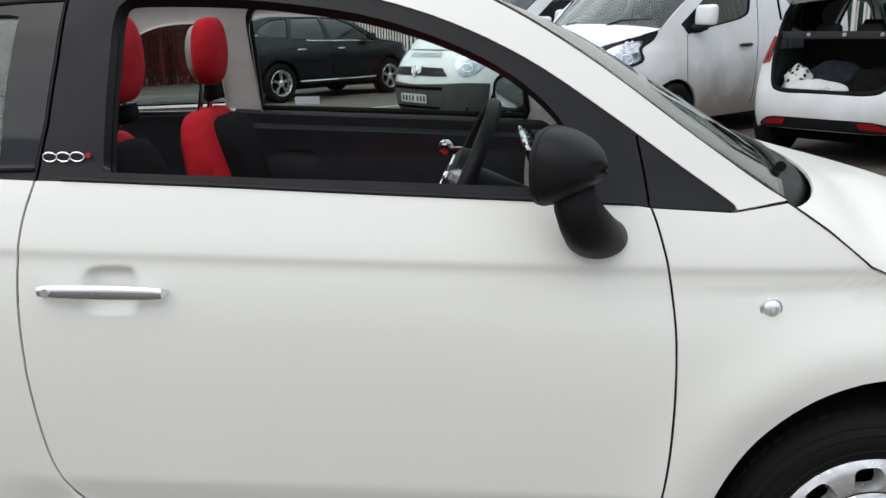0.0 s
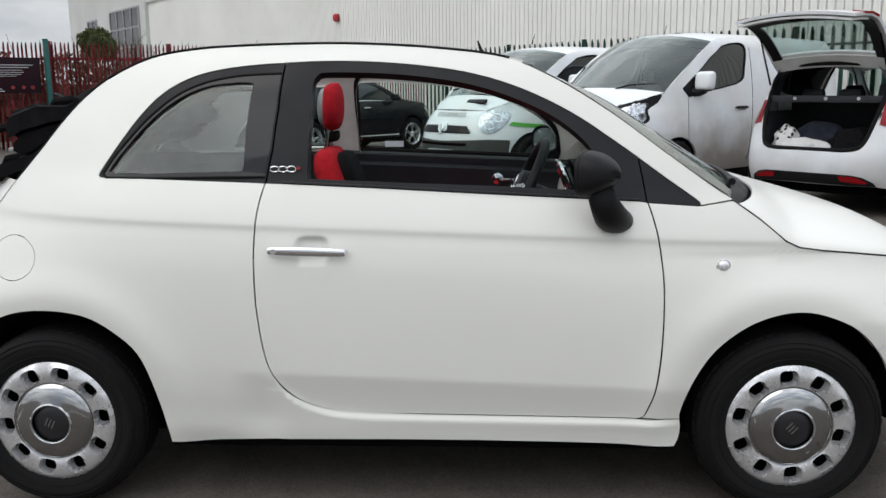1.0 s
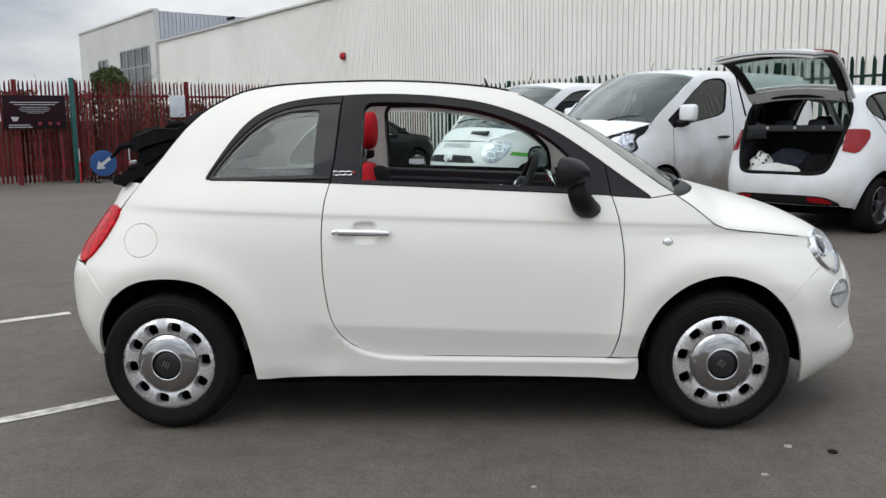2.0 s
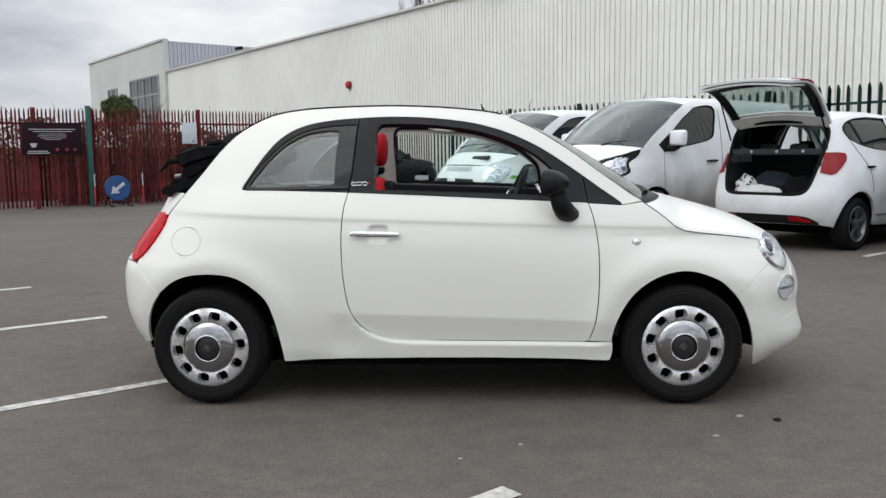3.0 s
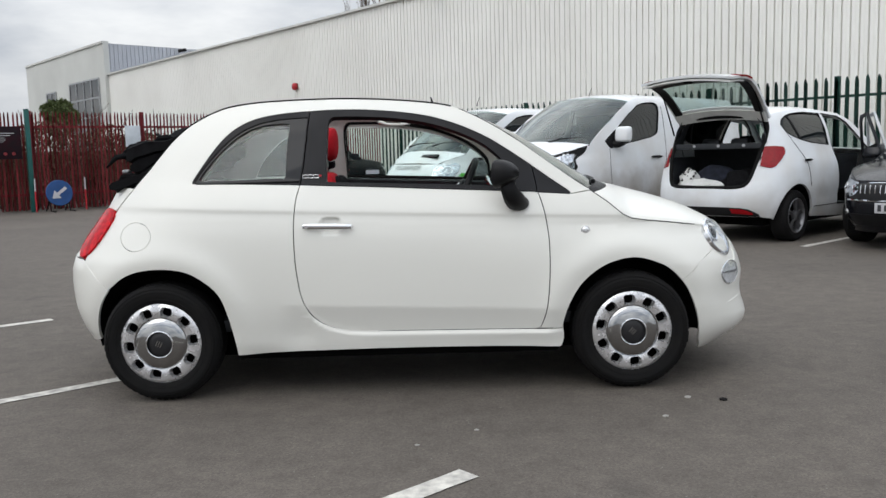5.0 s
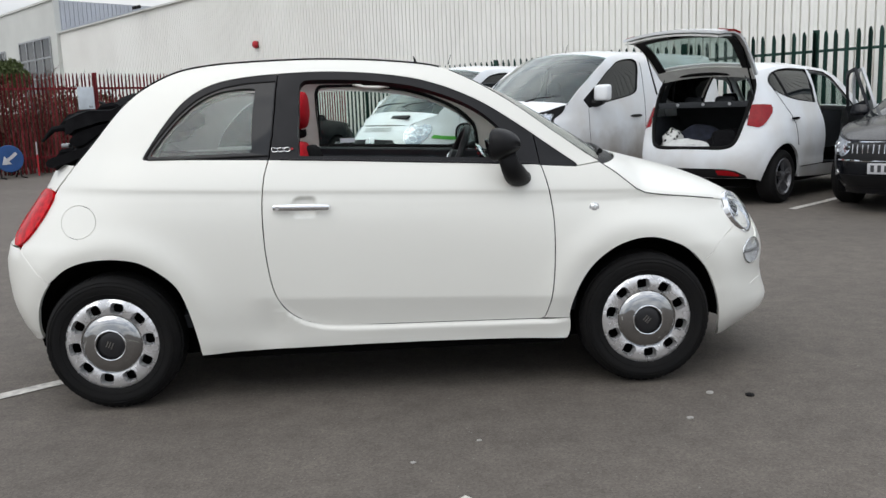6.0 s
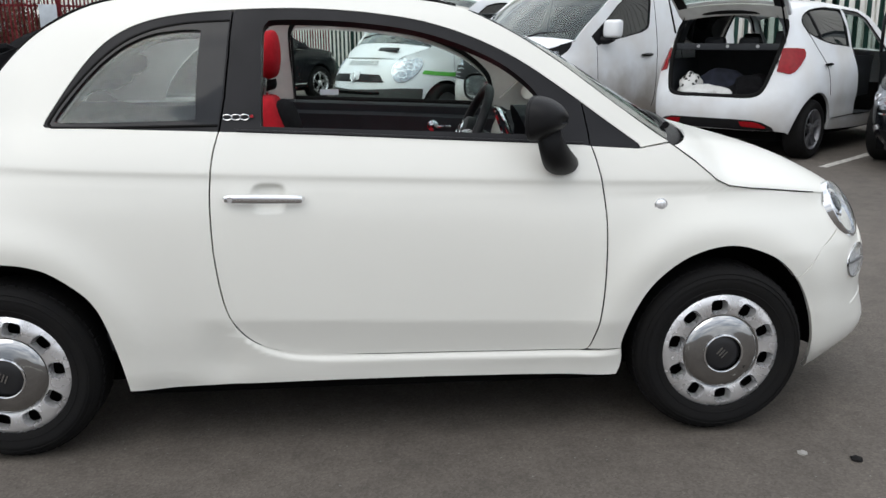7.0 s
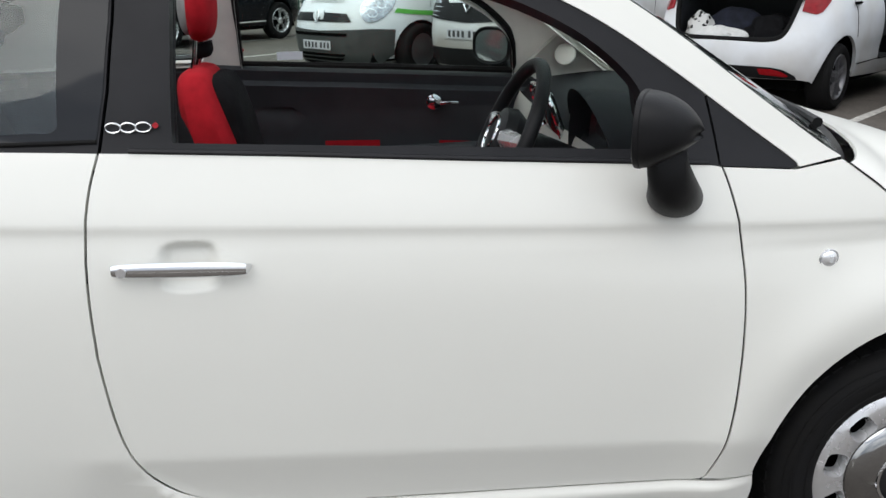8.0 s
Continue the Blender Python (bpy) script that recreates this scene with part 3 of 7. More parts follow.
def ten_hole_trim(wheel, w):
    """A silver cover with ten windows, a grey dished ring, a bright ring and a black cap."""
    bulge = smooth_tab([(0.0, -0.012), (0.055, -0.022), (0.062, -0.026), (0.07, -0.025), (0.10, -0.018), (0.12, -0.008), (0.126, -0.001), (0.131, -0.006), (0.16, -0.010), (0.189, -0.005), (0.1985, 0.004), (0.205, 0.01)], 3)
    holes = []
    for j in range(10):
        a = 2 * math.pi * (j + 0.35) / 10
        holes.append(round_loop(0.1555 * math.cos(a), 0.1555 * math.sin(a), 0.026, 0.0285, 16, 3.4, a))
    vs, tris, ids = fill([round_loop(0, 0, 0.1985, 0.1985, 72)[::-1], round_loop(0, 0, 0.128, 0.128, 60), *holes], 0.012)
    bm = bmesh.new()
    bv = [bm.verts.new((x, lerp(bulge, math.hypot(x, z)), z)) for x, z in vs]
    for t in tris:
        bm.faces.new([bv[i] for i in t])
    for l in ids[2:]:
        cx, cz = sum(vs[i][0] for i in l) / len(l), sum(vs[i][1] for i in l) / len(l)
        inner = [bm.verts.new((cx + (vs[i][0] - cx) * 0.74, 0.020, cz + (vs[i][1] - cz) * 0.74)) for i in l]
        for i in range(len(l)):
            j = (i + 1) % len(l)
            bm.faces.new((bv[l[i]], bv[l[j]], inner[j], inner[i]))
    bmesh.ops.recalc_face_normals(bm, faces=bm.faces)
    part("wheel_cover", bm, M["silver"], wheel, "silver plastic wheel cover with ten windows")
    bm = lathe(bmesh.new(), [(r, lerp(bulge, r)) for r in np.linspace(0.066, 0.129, 14)], 64)
    part("dished_ring", bm, M["darksilver"], wheel)
    bm = bmesh.new()
    tube(bm, [(0.0635 * math.cos(2 * math.pi * j / 48), -0.0255, 0.0635 * math.sin(2 * math.pi * j / 48)) for j in range(48)], 0.0042, 8, True)
    part("bright_ring", bm, M["chrome"], wheel)
    bm = lathe(bmesh.new(), [(0.0, -0.022), (0.03, -0.022), (0.052, -0.019), (0.062, -0.012)], 40)
    part("centre_cap", bm, M["cap"], wheel)
    bm = bmesh.new()
    for j in range(3):
        box(bm, -0.018 + 0.011 * j, -0.013 + 0.011 * j, -0.0245, -0.0215, -0.014, 0.014, 0, Matrix.Rotation(0.3, 4, "Y"))
    part("cap_mark", bm, M["darksilver"], wheel)
    bm = lathe(bmesh.new(), [(0.195, 0.004), (0.19, 0.03), (0.175, 0.05), (0.06, 0.05), (0.0, 0.05)], 40)
    part("steel_rim", bm, M["liner"], wheel)


car = thing("small_car", Matrix.Translation((0, 0, 0.013)), "pearl white three-door convertible hatchback with its black soft top folded", "car")

# flanks
door_outline = DOOR_REAR + DOOR_BOTTOM + DOOR_FRONT + cut(BELT, -0.44, 0.695)[::-1]
doors = panel("door", SKIN, door_outline, M["paint"], car, step=0.022, label="closed white door with a lowered window", rows=CREASE, depth=0.03)
fender = shift(DOOR_FRONT, 0.005) + [(0.706, 0.9615), (0.853, 0.9505), (0.866, 0.9515), (0.958, 0.964)] + shift(BONNET, -0.001, -0.004) + [(1.535, 0.735), (1.60, 0.668)] + \
    [(1.50, 0.604), (1.405, 0.514)] + [p for p in ARCH_F if p[0] < 1.40 and p[1] > 0.30][::-1] + [(0.812, 0.303)]
fenders = panel("front_wing", SKIN, fender, M["paint"], car, step=0.026, rows=CREASE, depth=0.03)
sill = [(0.80, 0.208), (0.745, 0.211), (0.462, 0.219), (0.177, 0.223), (-0.109, 0.223), (-0.397, 0.220), (-0.628, 0.214)]
quarter_outline = sill + [p for p in ARCH_R if p[0] > -1.405] + [(-1.412, 0.54), (-1.50, 0.62), (-1.555, 0.672)] + spl([(-1.545, 0.70), (-1.475, 0.79), (-1.42, 0.87), (-1.388, 0.914)], 4) + \
    RAIL + [(0.868, 0.956)] + FRAME_TOP[::-1] + cut(BELT, -0.99, -0.455) + shift(DOOR_REAR, -0.005) + shift(DOOR_BOTTOM, 0, -0.0035) + [(0.70, 0.2995), (0.811, 0.2995)]
FUEL = round_loop(-1.262, 0.795, 0.083, 0.069, 32)
quarters = panel("rear_quarter", SKIN, quarter_outline, M["paint"], car, holes=[FUEL], step=0.026, rows=CREASE)
panel("fuel_flap", SKIN, round_loop(-1.262, 0.795, 0.0805, 0.0667, 32), M["paint"], quarters[0], step=0.02, mirror=False)
panel("fuel_flap", SKIN, round_loop(-1.262, 0.795, 0.0845, 0.0705, 32), M["liner"], quarters[0], step=0.03, mirror=False, inset=0.009, depth=0)


def nose(z):
    return (lerp(SKIN.f, z), z)


def tail(z):
    return (lerp(SKIN.r, z), z)


FOG = round_loop(1.690, 0.530, 0.060, 0.060, 28)
bumper = [(1.4078, 0.511), (1.5025, 0.601), (1.602, 0.665)] + [(1.655, 0.602), (1.70, 0.571), (1.737, 0.588), (1.74, 0.64), (1.69, 0.70), (1.64, 0.735), (1.67, 0.739), (1.71, 0.738)] + \
    [nose(z) for z in np.linspace(0.735, 0.142, 20)] + [(1.64, 0.140), (1.56, 0.142), (1.522, 0.148)] + [p for p in ARCH_F if p[0] > 1.405][::-1]
front_bumper = panel("front_bumper", SKIN, bumper, M["paint"], car, holes=[FOG], step=0.028, join=True)[0]
panel("lamp_bed", SKIN, [(1.49, 0.785), (1.57, 0.772), (1.64, 0.760), (1.70, 0.745), (1.75, 0.70), (1.765, 0.60), (1.70, 0.55), (1.60, 0.645), (1.53, 0.715), (1.49, 0.74)], M["paint"], car, step=0.02, inset=0.005, depth=0.0)


def dome(r, h, k=7, inner=0.0):
    return [(r * math.sin(0.5 * math.pi * j / k) if j else 0.0, -h * math.cos(0.5 * math.pi * j / k) + inner) for j in range(k + 1)]


for s in (1, -1):
    # oval headlight: chrome bowl with a black-rimmed projector under a domed clear glass
    face = Vector((0.66, -0.56 * s, 0.50)).normalized()
    across = Vector((0.64, 0.77 * s, 0.0)).normalized()
    lamp_m = Matrix((across, -face, across.cross(-face))).transposed().to_4x4()
    lamp_m.translation = Vector((1.628, -s * (SKIN.y(1.628, 0.705) - 0.004), 0.706))
    lamp_m = lamp_m @ Matrix.Diagonal((0.9, 1.0, 1.04, 1.0))
    head = new("headlight")
    head.parent = car
    tagged(head, "clear oval headlight with a chrome bowl")
    for nm, prof, ma in (("bowl", [(0.0, 0.012), (0.05, 0.008), (0.085, -0.002), (0.097, -0.008)], "lamp_bowl"),
                         ("rim", [(0.096, -0.006), (0.099, -0.009), (0.102, -0.006), (0.104, 0.02)], "chrome"),
                         ("projector", [(0.0, -0.016), (0.02, -0.016), (0.032, -0.008), (0.036, 0.004), (0.042, 0.012)], "dark_glass"),
                         ("projector_ring", [(0.034, 0.0), (0.040, -0.008), (0.048, -0.004), (0.05, 0.012)], "chrome"),
                         ("glass", dome(0.1, 0.026, 7, -0.006) + [(0.097, -0.003)] + dome(0.097, 0.024, 7, -0.005)[:-1][::-1], "clear_lens")):
        bm = lathe(bmesh.new(), prof, 40)
        bmesh.ops.recalc_face_normals(bm, faces=bm.faces)
        if nm in ("projector", "projector_ring"):
            bmesh.ops.translate(bm, vec=(-0.03, 0, 0.025), verts=bm.verts)
        bmesh.ops.transform(bm, matrix=lamp_m, verts=bm.verts)
        piece = part(nm, bm, M[ma], head)
        if nm == "glass":
            piece.visible_shadow = False
panel("fog_lamp", SKIN, round_loop(1.690, 0.530, 0.059, 0.059, 28), M["lamp_white"], car, step=0.012, inset=0.006, depth=0.0, label="round clear lower lamp")
fog_glass = panel("fog_lamp_glass", SKIN, round_loop(1.690, 0.530, 0.056, 0.056, 28), M["clear_lens"], car, step=0.02, inset=-0.004, depth=0.004, back=True)
for g in fog_glass:
    g.visible_shadow = False
for s in (1, -1):
    bm = bmesh.new()
    tube(bm, [(x, -s * (SKIN.y(x, z) + 0.001), z) for x, z in round_loop(1.690, 0.530, 0.059, 0.059, 32)], 0.0035, 6, True)
    ring = part("fog_lamp_ring", bm, M["chrome"], car)
    bm = bmesh.new()
    tube(bm, [(x, -s * (SKIN.y(x, 0.53) - 0.003), 0.532) for x in np.linspace(1.640, 1.735, 8)], 0.006, 6)
    part("fog_lamp_bar", bm, M["steel"], ring)
    bm = bmesh.new()
    tube(bm, [(x, -s * (SKIN.y(x, z) + 0.0005), z) for x, z in dense_line([(0.976, 0.957)] + BONNET[1:], 4)], 0.0017, 6)
    part("bonnet_seam", bm, M["rubber"], car)
TAIL = spl([(-1.40, 0.908), (-1.402, 0.872), (-1.452, 0.79), (-1.523, 0.712), (-1.575, 0.686), (-1.60, 0.70), (-1.605, 0.75), (-1.57, 0.83), (-1.505, 0.90), (-1.44, 0.926)], 3, True)
panel("tail_light", SKIN, TAIL, M["tail_lens"], car, step=0.02, inset=-0.011, depth=0.03, label="tall red tail light")
rear_bumper = [p for p in ARCH_R if p[0] < -1.41] + [(-1.58, 0.25)] + [tail(z) for z in np.linspace(0.24, 0.68, 14)] + [(-1.68, 0.683), (-1.60, 0.680), (-1.57, 0.680), (-1.552, 0.664), (-1.498, 0.612), (-1.414, 0.532)]
panel("rear_bumper", SKIN, rear_bumper, M["paint"], car, step=0.028, join=True)
boot = [(-1.40, 0.917), (-1.44, 0.93), (-1.51, 0.903), (-1.575, 0.833), (-1.612, 0.75), (-1.606, 0.70), (-1.62, 0.685), (-1.66, 0.688)] + [tail(z) for z in np.linspace(0.688, 1.03, 12)] + [(-1.42, 1.03), (-1.36, 1.03), (-1.30, 1.026)]
panel("boot_lid", SKIN, boot, M["paint"], car, step=0.028, join=True)

bonnet_edge = [(0.976, 0.957)] + BONNET[1:] + [(1.57, 0.767), (1.63, 0.757), (1.675, 0.749), (1.71, 0.743), (1.730, 0.740)]
bonnet_mid = [(1.130, 0.982), (1.150, 0.979), (1.18, 0.972), (1.24, 0.955), (1.33, 0.930), (1.41, 0.907), (1.49, 0.882), (1.555, 0.857), (1.61, 0.831), (1.66, 0.804), (1.695, 0.780), (1.718, 0.760), (1.733, 0.742)]
for s in (1, -1):
    bm = bmesh.new()
    tube(bm, [(x, -s * (SKIN.y(x, z) - 0.004), z + 0.004) for x, z in cut(RAIL, -1.30, 0.30)], 0.0045, 6)
    part("roof_seal", bm, M["rubber"], car)
    bm = bmesh.new()
    tube(bm, [(x, -s * (SKIN.y(x, z) - 0.001), z) for x, z in spl([(1.68, 0.375), (1.72, 0.385), (1.77, 0.392), (1.81, 0.394)], 3)], 0.003, 6)
    part("bumper_crease", bm, M["paint"], front_bumper)
    bm = bmesh.new()
    tube(bm, [(x, -s * (SKIN.y(x, z) - 0.008), z) for x, z in dense_line([(1.4065, 0.513), (1.5012, 0.6025), (1.601, 0.6665)])], 0.007, 6)
    part("seam_backing", bm, M["paint"], front_bumper)
strip("bonnet", spl(bonnet_edge, 3), spl(bonnet_mid, 3), SKIN, M["paint"], car, power=2.4, thick=-0.006, round_off=0.68)
screen_edge = [(x, SKIN.y(x, z) - 0.004, z) for x, z in ((0.955, 0.976), (0.80, 1.083), (0.64, 1.203), (0.48, 1.309), (0.335, 1.383))]
screen_mid = [(1.045, 1.012), (0.83, 1.150), (0.62, 1.276), (0.42, 1.362), (0.265, 1.402)]
glass_ob = strip("windscreen", spl(screen_edge, 4), spl(screen_mid, 4), SKIN, M["glass"], car, power=2.6, thick=-0.005)
glass_ob.visible_shadow = False
strip("windscreen_header", [(0.335, SKIN.y(0.33, 1.385) - 0.01, 1.390), (0.275, 1.402), (0.19, 1.417)], [(0.26, 1.404), (0.21, 1.408), (0.12, 1.410)], SKIN, M["paint"], car, power=2.6, thick=-0.035)
strip("scuttle", [(0.948, 0.701, 0.981), (0.960, 0.700, 0.970), (0.972, 0.697, 0.958), (0.985, 0.69, 0.94)], [(1.035, 1.006), (1.075, 1.000), (1.12, 0.986), (1.145, 0.965)], SKIN, M["plastic"], car, power=2.6, thick=-0.006)

# shade inside the door's front gap, put in as a black tube
for s in (1, -1):
    bm = bmesh.new()
    tube(bm, [(x + 0.0025, -s * (SKIN.y(x, z) - 0.0125), z) for x, z in DOOR_FRONT], 0.009, 6)
    part("door_seal", bm, M["rubber"], car)

for s in (1, -1):
    # grey tube added in the gap below the door, coloured as its shade
    bm = bmesh.new()
    tube(bm, [(x, -s * (SKIN.y(x, z - 0.002) - 0.0125), z - 0.002) for x, z in dense_line(DOOR_REAR[-4:] + DOOR_BOTTOM + [(0.70, 0.302)], 3)], 0.0072, 6)
    part("sill_step", bm, M["grey_plastic"], car)
    bm = bmesh.new()
    tube(bm, [(x, -s * (SKIN.y(x, z) - 0.009), z) for x, z in dense_line([(-1.413, 0.535), (-1.499, 0.616), (-1.5535, 0.668)])], 0.0085, 6)
    part("seam_backing", bm, M["paint"], car)

# side windows
seam_b = [(-0.450, 1.026), (-0.433, 1.13), (-0.422, 1.245), (-0.409, 1.387)]
seam_a = [(0.699, 0.9655), (0.692, 1.02), (0.678, 1.096)]
rear_frame = cut(BELT, -0.99, -0.455) + shift(seam_b, -0.003) + [p for p in FRAME_TOP if p[0] < -0.415][::-1]
mid_frame = shift(seam_b[::-1], 0.003) + cut(BELT, -0.445, 0.69) + shift(seam_a, -0.002) + [p for p in FRAME_TOP if -0.4 < p[0] < 0.674][::-1]
front_frame = shift(seam_a[::-1], 0.003) + cut(BELT, 0.70, 0.99) + [p for p in FRAME_TOP if p[0] > 0.684][::-1]
OPENING_FAR = [(x + (-0.028 if x < -0.25 else 0.0), z + (0.006 if z > 1.06 else -0.01)) for x, z in OPENING]
QUARTER_FAR = [(x + (0.048 if x > -0.56 else 0.0), z + (0.015 if z > 1.1 else 0.0)) for x, z in QUARTER]
for side, q, o in ((1, QUARTER, OPENING), (-1, QUARTER_FAR, OPENING_FAR)):
    panel("quarter_window_frame", SKIN, rear_frame, M["trim"], car, holes=[q], step=0.025, inset=0.003, depth=0.03, only=side)
    panel("door_window_frame", SKIN, mid_frame, M["trim"], car, holes=[o], step=0.025, inset=0.003, depth=0.035, only=side)
# the quarter pane: printed black border over the frame, with a rubber lip round it
PANE_TOP = spl([(-0.966, 1.054), (-0.925, 1.116), (-0.838, 1.216), (-0.75, 1.288), (-0.66, 1.328), (-0.57, 1.346), (-0.50, 1.352), (-0.419, 1.355)], 4)
PANE_LOW = [(-0.429, 1.245), (-0.440, 1.13), (-0.454, 1.045), (-0.60, 1.044), (-0.80, 1.042), (-0.955, 1.043)]
for side, q in ((1, QUARTER), (-1, QUARTER_FAR)):
    panel("window_border", SKIN, PANE_TOP + PANE_LOW, M["frit"], car, holes=[q], step=0.025, inset=0.001, depth=0.006, only=side, label="glossy black printed glass border")
    bm = bmesh.new()
    tube(bm, [(x, -side * (SKIN.y(x, z) - 0.001), z) for x, z in dense_line(PANE_LOW[2:] + PANE_TOP, 2)], 0.0042, 6)
    part("window_rubber", bm, M["rubber"], car)
panel("corner_window", SKIN, front_frame, M["trim"], car, step=0.025, inset=0.003, depth=0.02)
for g in panel("quarter_window", SKIN, QUARTER, M["quarter_glass"], car, step=0.04, inset=0.009, depth=0.004, back=True, label="smoked rear quarter glass"):
    g.visible_shadow = False
# the far door keeps its glass up
far = panel("door_glass", SKIN, OPENING_FAR, M["clear_glass"], car, step=0.06, inset=0.022, depth=0.004, only=-1, back=True)
far[0].visible_shadow = False
# belt moulding
for s in (1, -1):
    bm = bmesh.new()
    tube(bm, [(x, s * (-SKIN.y(x, z) + 0.0015), z + 0.005) for x, z in cut(BELT, -0.44, 0.69)[::2]], 0.005, 6)
    part("belt_moulding", bm, M["trim"], car)

# door handles, badge, repeaters
for s, d in ((1, doors[0]), (-1, doors[1])):
    bm = bmesh.new()
    hp = spl([(-0.441, 0.832), (-0.42, 0.832), (-0.36, 0.8305), (-0.28, 0.8285), (-0.215, 0.8265), (-0.194, 0.826)], 4)
    rows = []
    for k, (x, z) in enumerate(hp):
        t = k / (len(hp) - 1)
        e = math.sin(math.pi * min(max(t, 0.004), 0.996)) ** 0.33
        y0 = PLAIN.y(x, z) + 0.002 + 0.018 * min(1, 3.5 * math.sin(math.pi * t))
        rows.append([(x, -s * (y0 + 0.008 * e * math.cos(a)), z + 0.0145 * e * math.sin(a)) for a in np.linspace(0, 2 * math.pi, 12, endpoint=False)])
    grid_surface(bm, rows, True)
    bmesh.ops.holes_fill(bm, edges=bm.edges)
    bmesh.ops.recalc_face_normals(bm, faces=bm.faces)
    handle = part("door_handle", bm, M["chrome"], d, "chrome bar door handle")
    bm = bmesh.new()
    y0 = PLAIN.y(-0.415, 0.832) + 0.024
    cyl(bm, (-0.415, -s * y0, 0.832), (-0.415, -s * (y0 + 0.008), 0.832), 0.0085, n=18)
    part("lock", bm, M["silver"], handle)
    # badge: three plain outlined loops
    bm = bmesh.new()
    for cx in (-0.424, -0.398, -0.372):
        loop = [(cx + 0.0135 * math.cos(a), -s * (SKIN.y(cx, 1.068) + 0.003), 1.0675 + 0.0085 * math.sin(a)) for a in np.linspace(0, 2 * math.pi, 18, endpoint=False)]
        tube(bm, loop, 0.0017, 6, True)
    badge = part("badge", bm, M["chrome"], car, "chrome outlined badge with a red end")
    bm = bmesh.new()
    cyl(bm, (-0.351, -s * (SKIN.y(-0.351, 1.07) + 0.001), 1.07), (-0.351, -s * (SKIN.y(-0.351, 1.07) + 0.005), 1.07), 0.005, n=14)
    part("badge_end", bm, M["print_red"], badge)
    bm = bmesh.new()
    y0 = SKIN.y(0.925, 0.777)
    m = Matrix.Translation((0.925, -s * (y0 - 0.001), 0.777)) @ Matrix.Diagonal((0.0185, 0.011, 0.0175, 1))
    bmesh.ops.create_uvsphere(bm, u_segments=24, v_segments=12, radius=1, matrix=m)
    rep = part("side_repeater", bm, M["lamp_inner"], fenders[0 if s == 1 else 1], "clear round side repeater")
    bm = bmesh.new()
    tube(bm, [(0.925 + 0.0195 * math.cos(a), -s * (SKIN.y(0.925 + 0.0195 * math.cos(a), 0.777) + 0.001), 0.777 + 0.0185 * math.sin(a)) for a in np.linspace(0, 2 * math.pi, 24, endpoint=False)], 0.0022, 6, True)
    part("repeater_rim", bm, M["silver"], rep)
    bm = bmesh.new()
    box(bm, 0.9225, 0.9285, -s * (y0 + 0.0115) - 0.001, -s * (y0 + 0.0115) + 0.001, 0.772, 0.785, 0)
    part("repeater_bulb", bm, M["lamp_white"], rep)

    # door mirror: shell, glass, foot; the glass is turned towards the driver
    mirror = new("door_mirror")
    mirror.parent = car
    tagged(mirror, "matt black door mirror on a rounded foot")
    turn = Matrix.Translation((0.540, s * -0.852, 1.060)) @ Matrix.Rotation(s * radians(-30 if s == 1 else -50), 4, "Z")
    loop = [(math.copysign(abs(math.cos(a)) ** 0.72, math.cos(a)), math.copysign(abs(math.sin(a)) ** 0.78, math.sin(a))) for a in np.linspace(0, 2 * math.pi, 40, endpoint=False)]
    bm = bmesh.new()
    rows = [[(-0.036, 0.068 * c, 0.056 * d) for c, d in loop], [(-0.046, 0.074 * c, 0.064 * d) for c, d in loop], [(-0.044, 0.077 * c, 0.0675 * d) for c, d in loop], [(-0.036, 0.0775 * c, 0.068 * d) for c, d in loop], [(-0.034, 0.0755 * c, 0.066 * d) for c, d in loop]]
    for k in range(1, 17):
        t = k / 16
        f = max(0.02, (1 - t ** 2.6) ** 0.5)
        low = max(0.015, 1 - 0.97 * t ** 1.35)
        up = max(0.02, (1 - (0.98 * t) ** 1.9) ** 0.62)
        rows.append([(-0.034 + 0.098 * t * (1 - 0.10 * abs(c) ** 2), 0.076 * f * c + 0.004 * t, (0.067 * up if d > 0 else 0.067 * low) * d - 0.006 * t) for c, d in loop])
    grid_surface(bm, rows, True)
    bmesh.ops.holes_fill(bm, edges=bm.edges)
    bmesh.ops.recalc_face_normals(bm, faces=bm.faces)
    bmesh.ops.transform(bm, matrix=turn, verts=bm.verts)
    part("mirror_shell", bm, M["plastic"], mirror)
    bm = bmesh.new()
    bm.faces.new([bm.verts.new((-0.041, 0.067 * c, 0.055 * d)) for c, d in loop])
    bmesh.ops.solidify(bm, geom=bm.faces[:], thickness=0.003)
    bmesh.ops.transform(bm, matrix=turn, verts=bm.verts)
    part("mirror_glass", bm, M["chrome"], mirror)
    bm = bmesh.new()
    rows = []
    for c, rx, rz in (((0.546, -0.855, 1.02), 0.034, 0.03), ((0.550, -0.85, 0.99), 0.040, 0.036), ((0.567, -0.83, 0.957), 0.046, 0.040), ((0.587, -0.795, 0.928), 0.053, 0.040), ((0.599, -0.768, 0.916), 0.056, 0.037), ((0.604, -0.735, 0.922), 0.052, 0.03)):
        rows.append([(c[0] + rx * math.cos(a), s * (c[1] - rz * 0.5 * math.sin(a)), c[2] - rz * math.sin(a)) for a in np.linspace(0, 2 * math.pi, 28, endpoint=False)])
    grid_surface(bm, rows, True)
    bmesh.ops.holes_fill(bm, edges=bm.edges)
    bmesh.ops.recalc_face_normals(bm, faces=bm.faces)
    part("mirror_foot", bm, M["plastic"], mirror)

# wheels
def arch_y(x, a):
    return min(0.785, SKIN.y(x + 0.378 * math.cos(a), max(0.25, 0.285 + 0.378 * math.sin(a))) - 0.012)


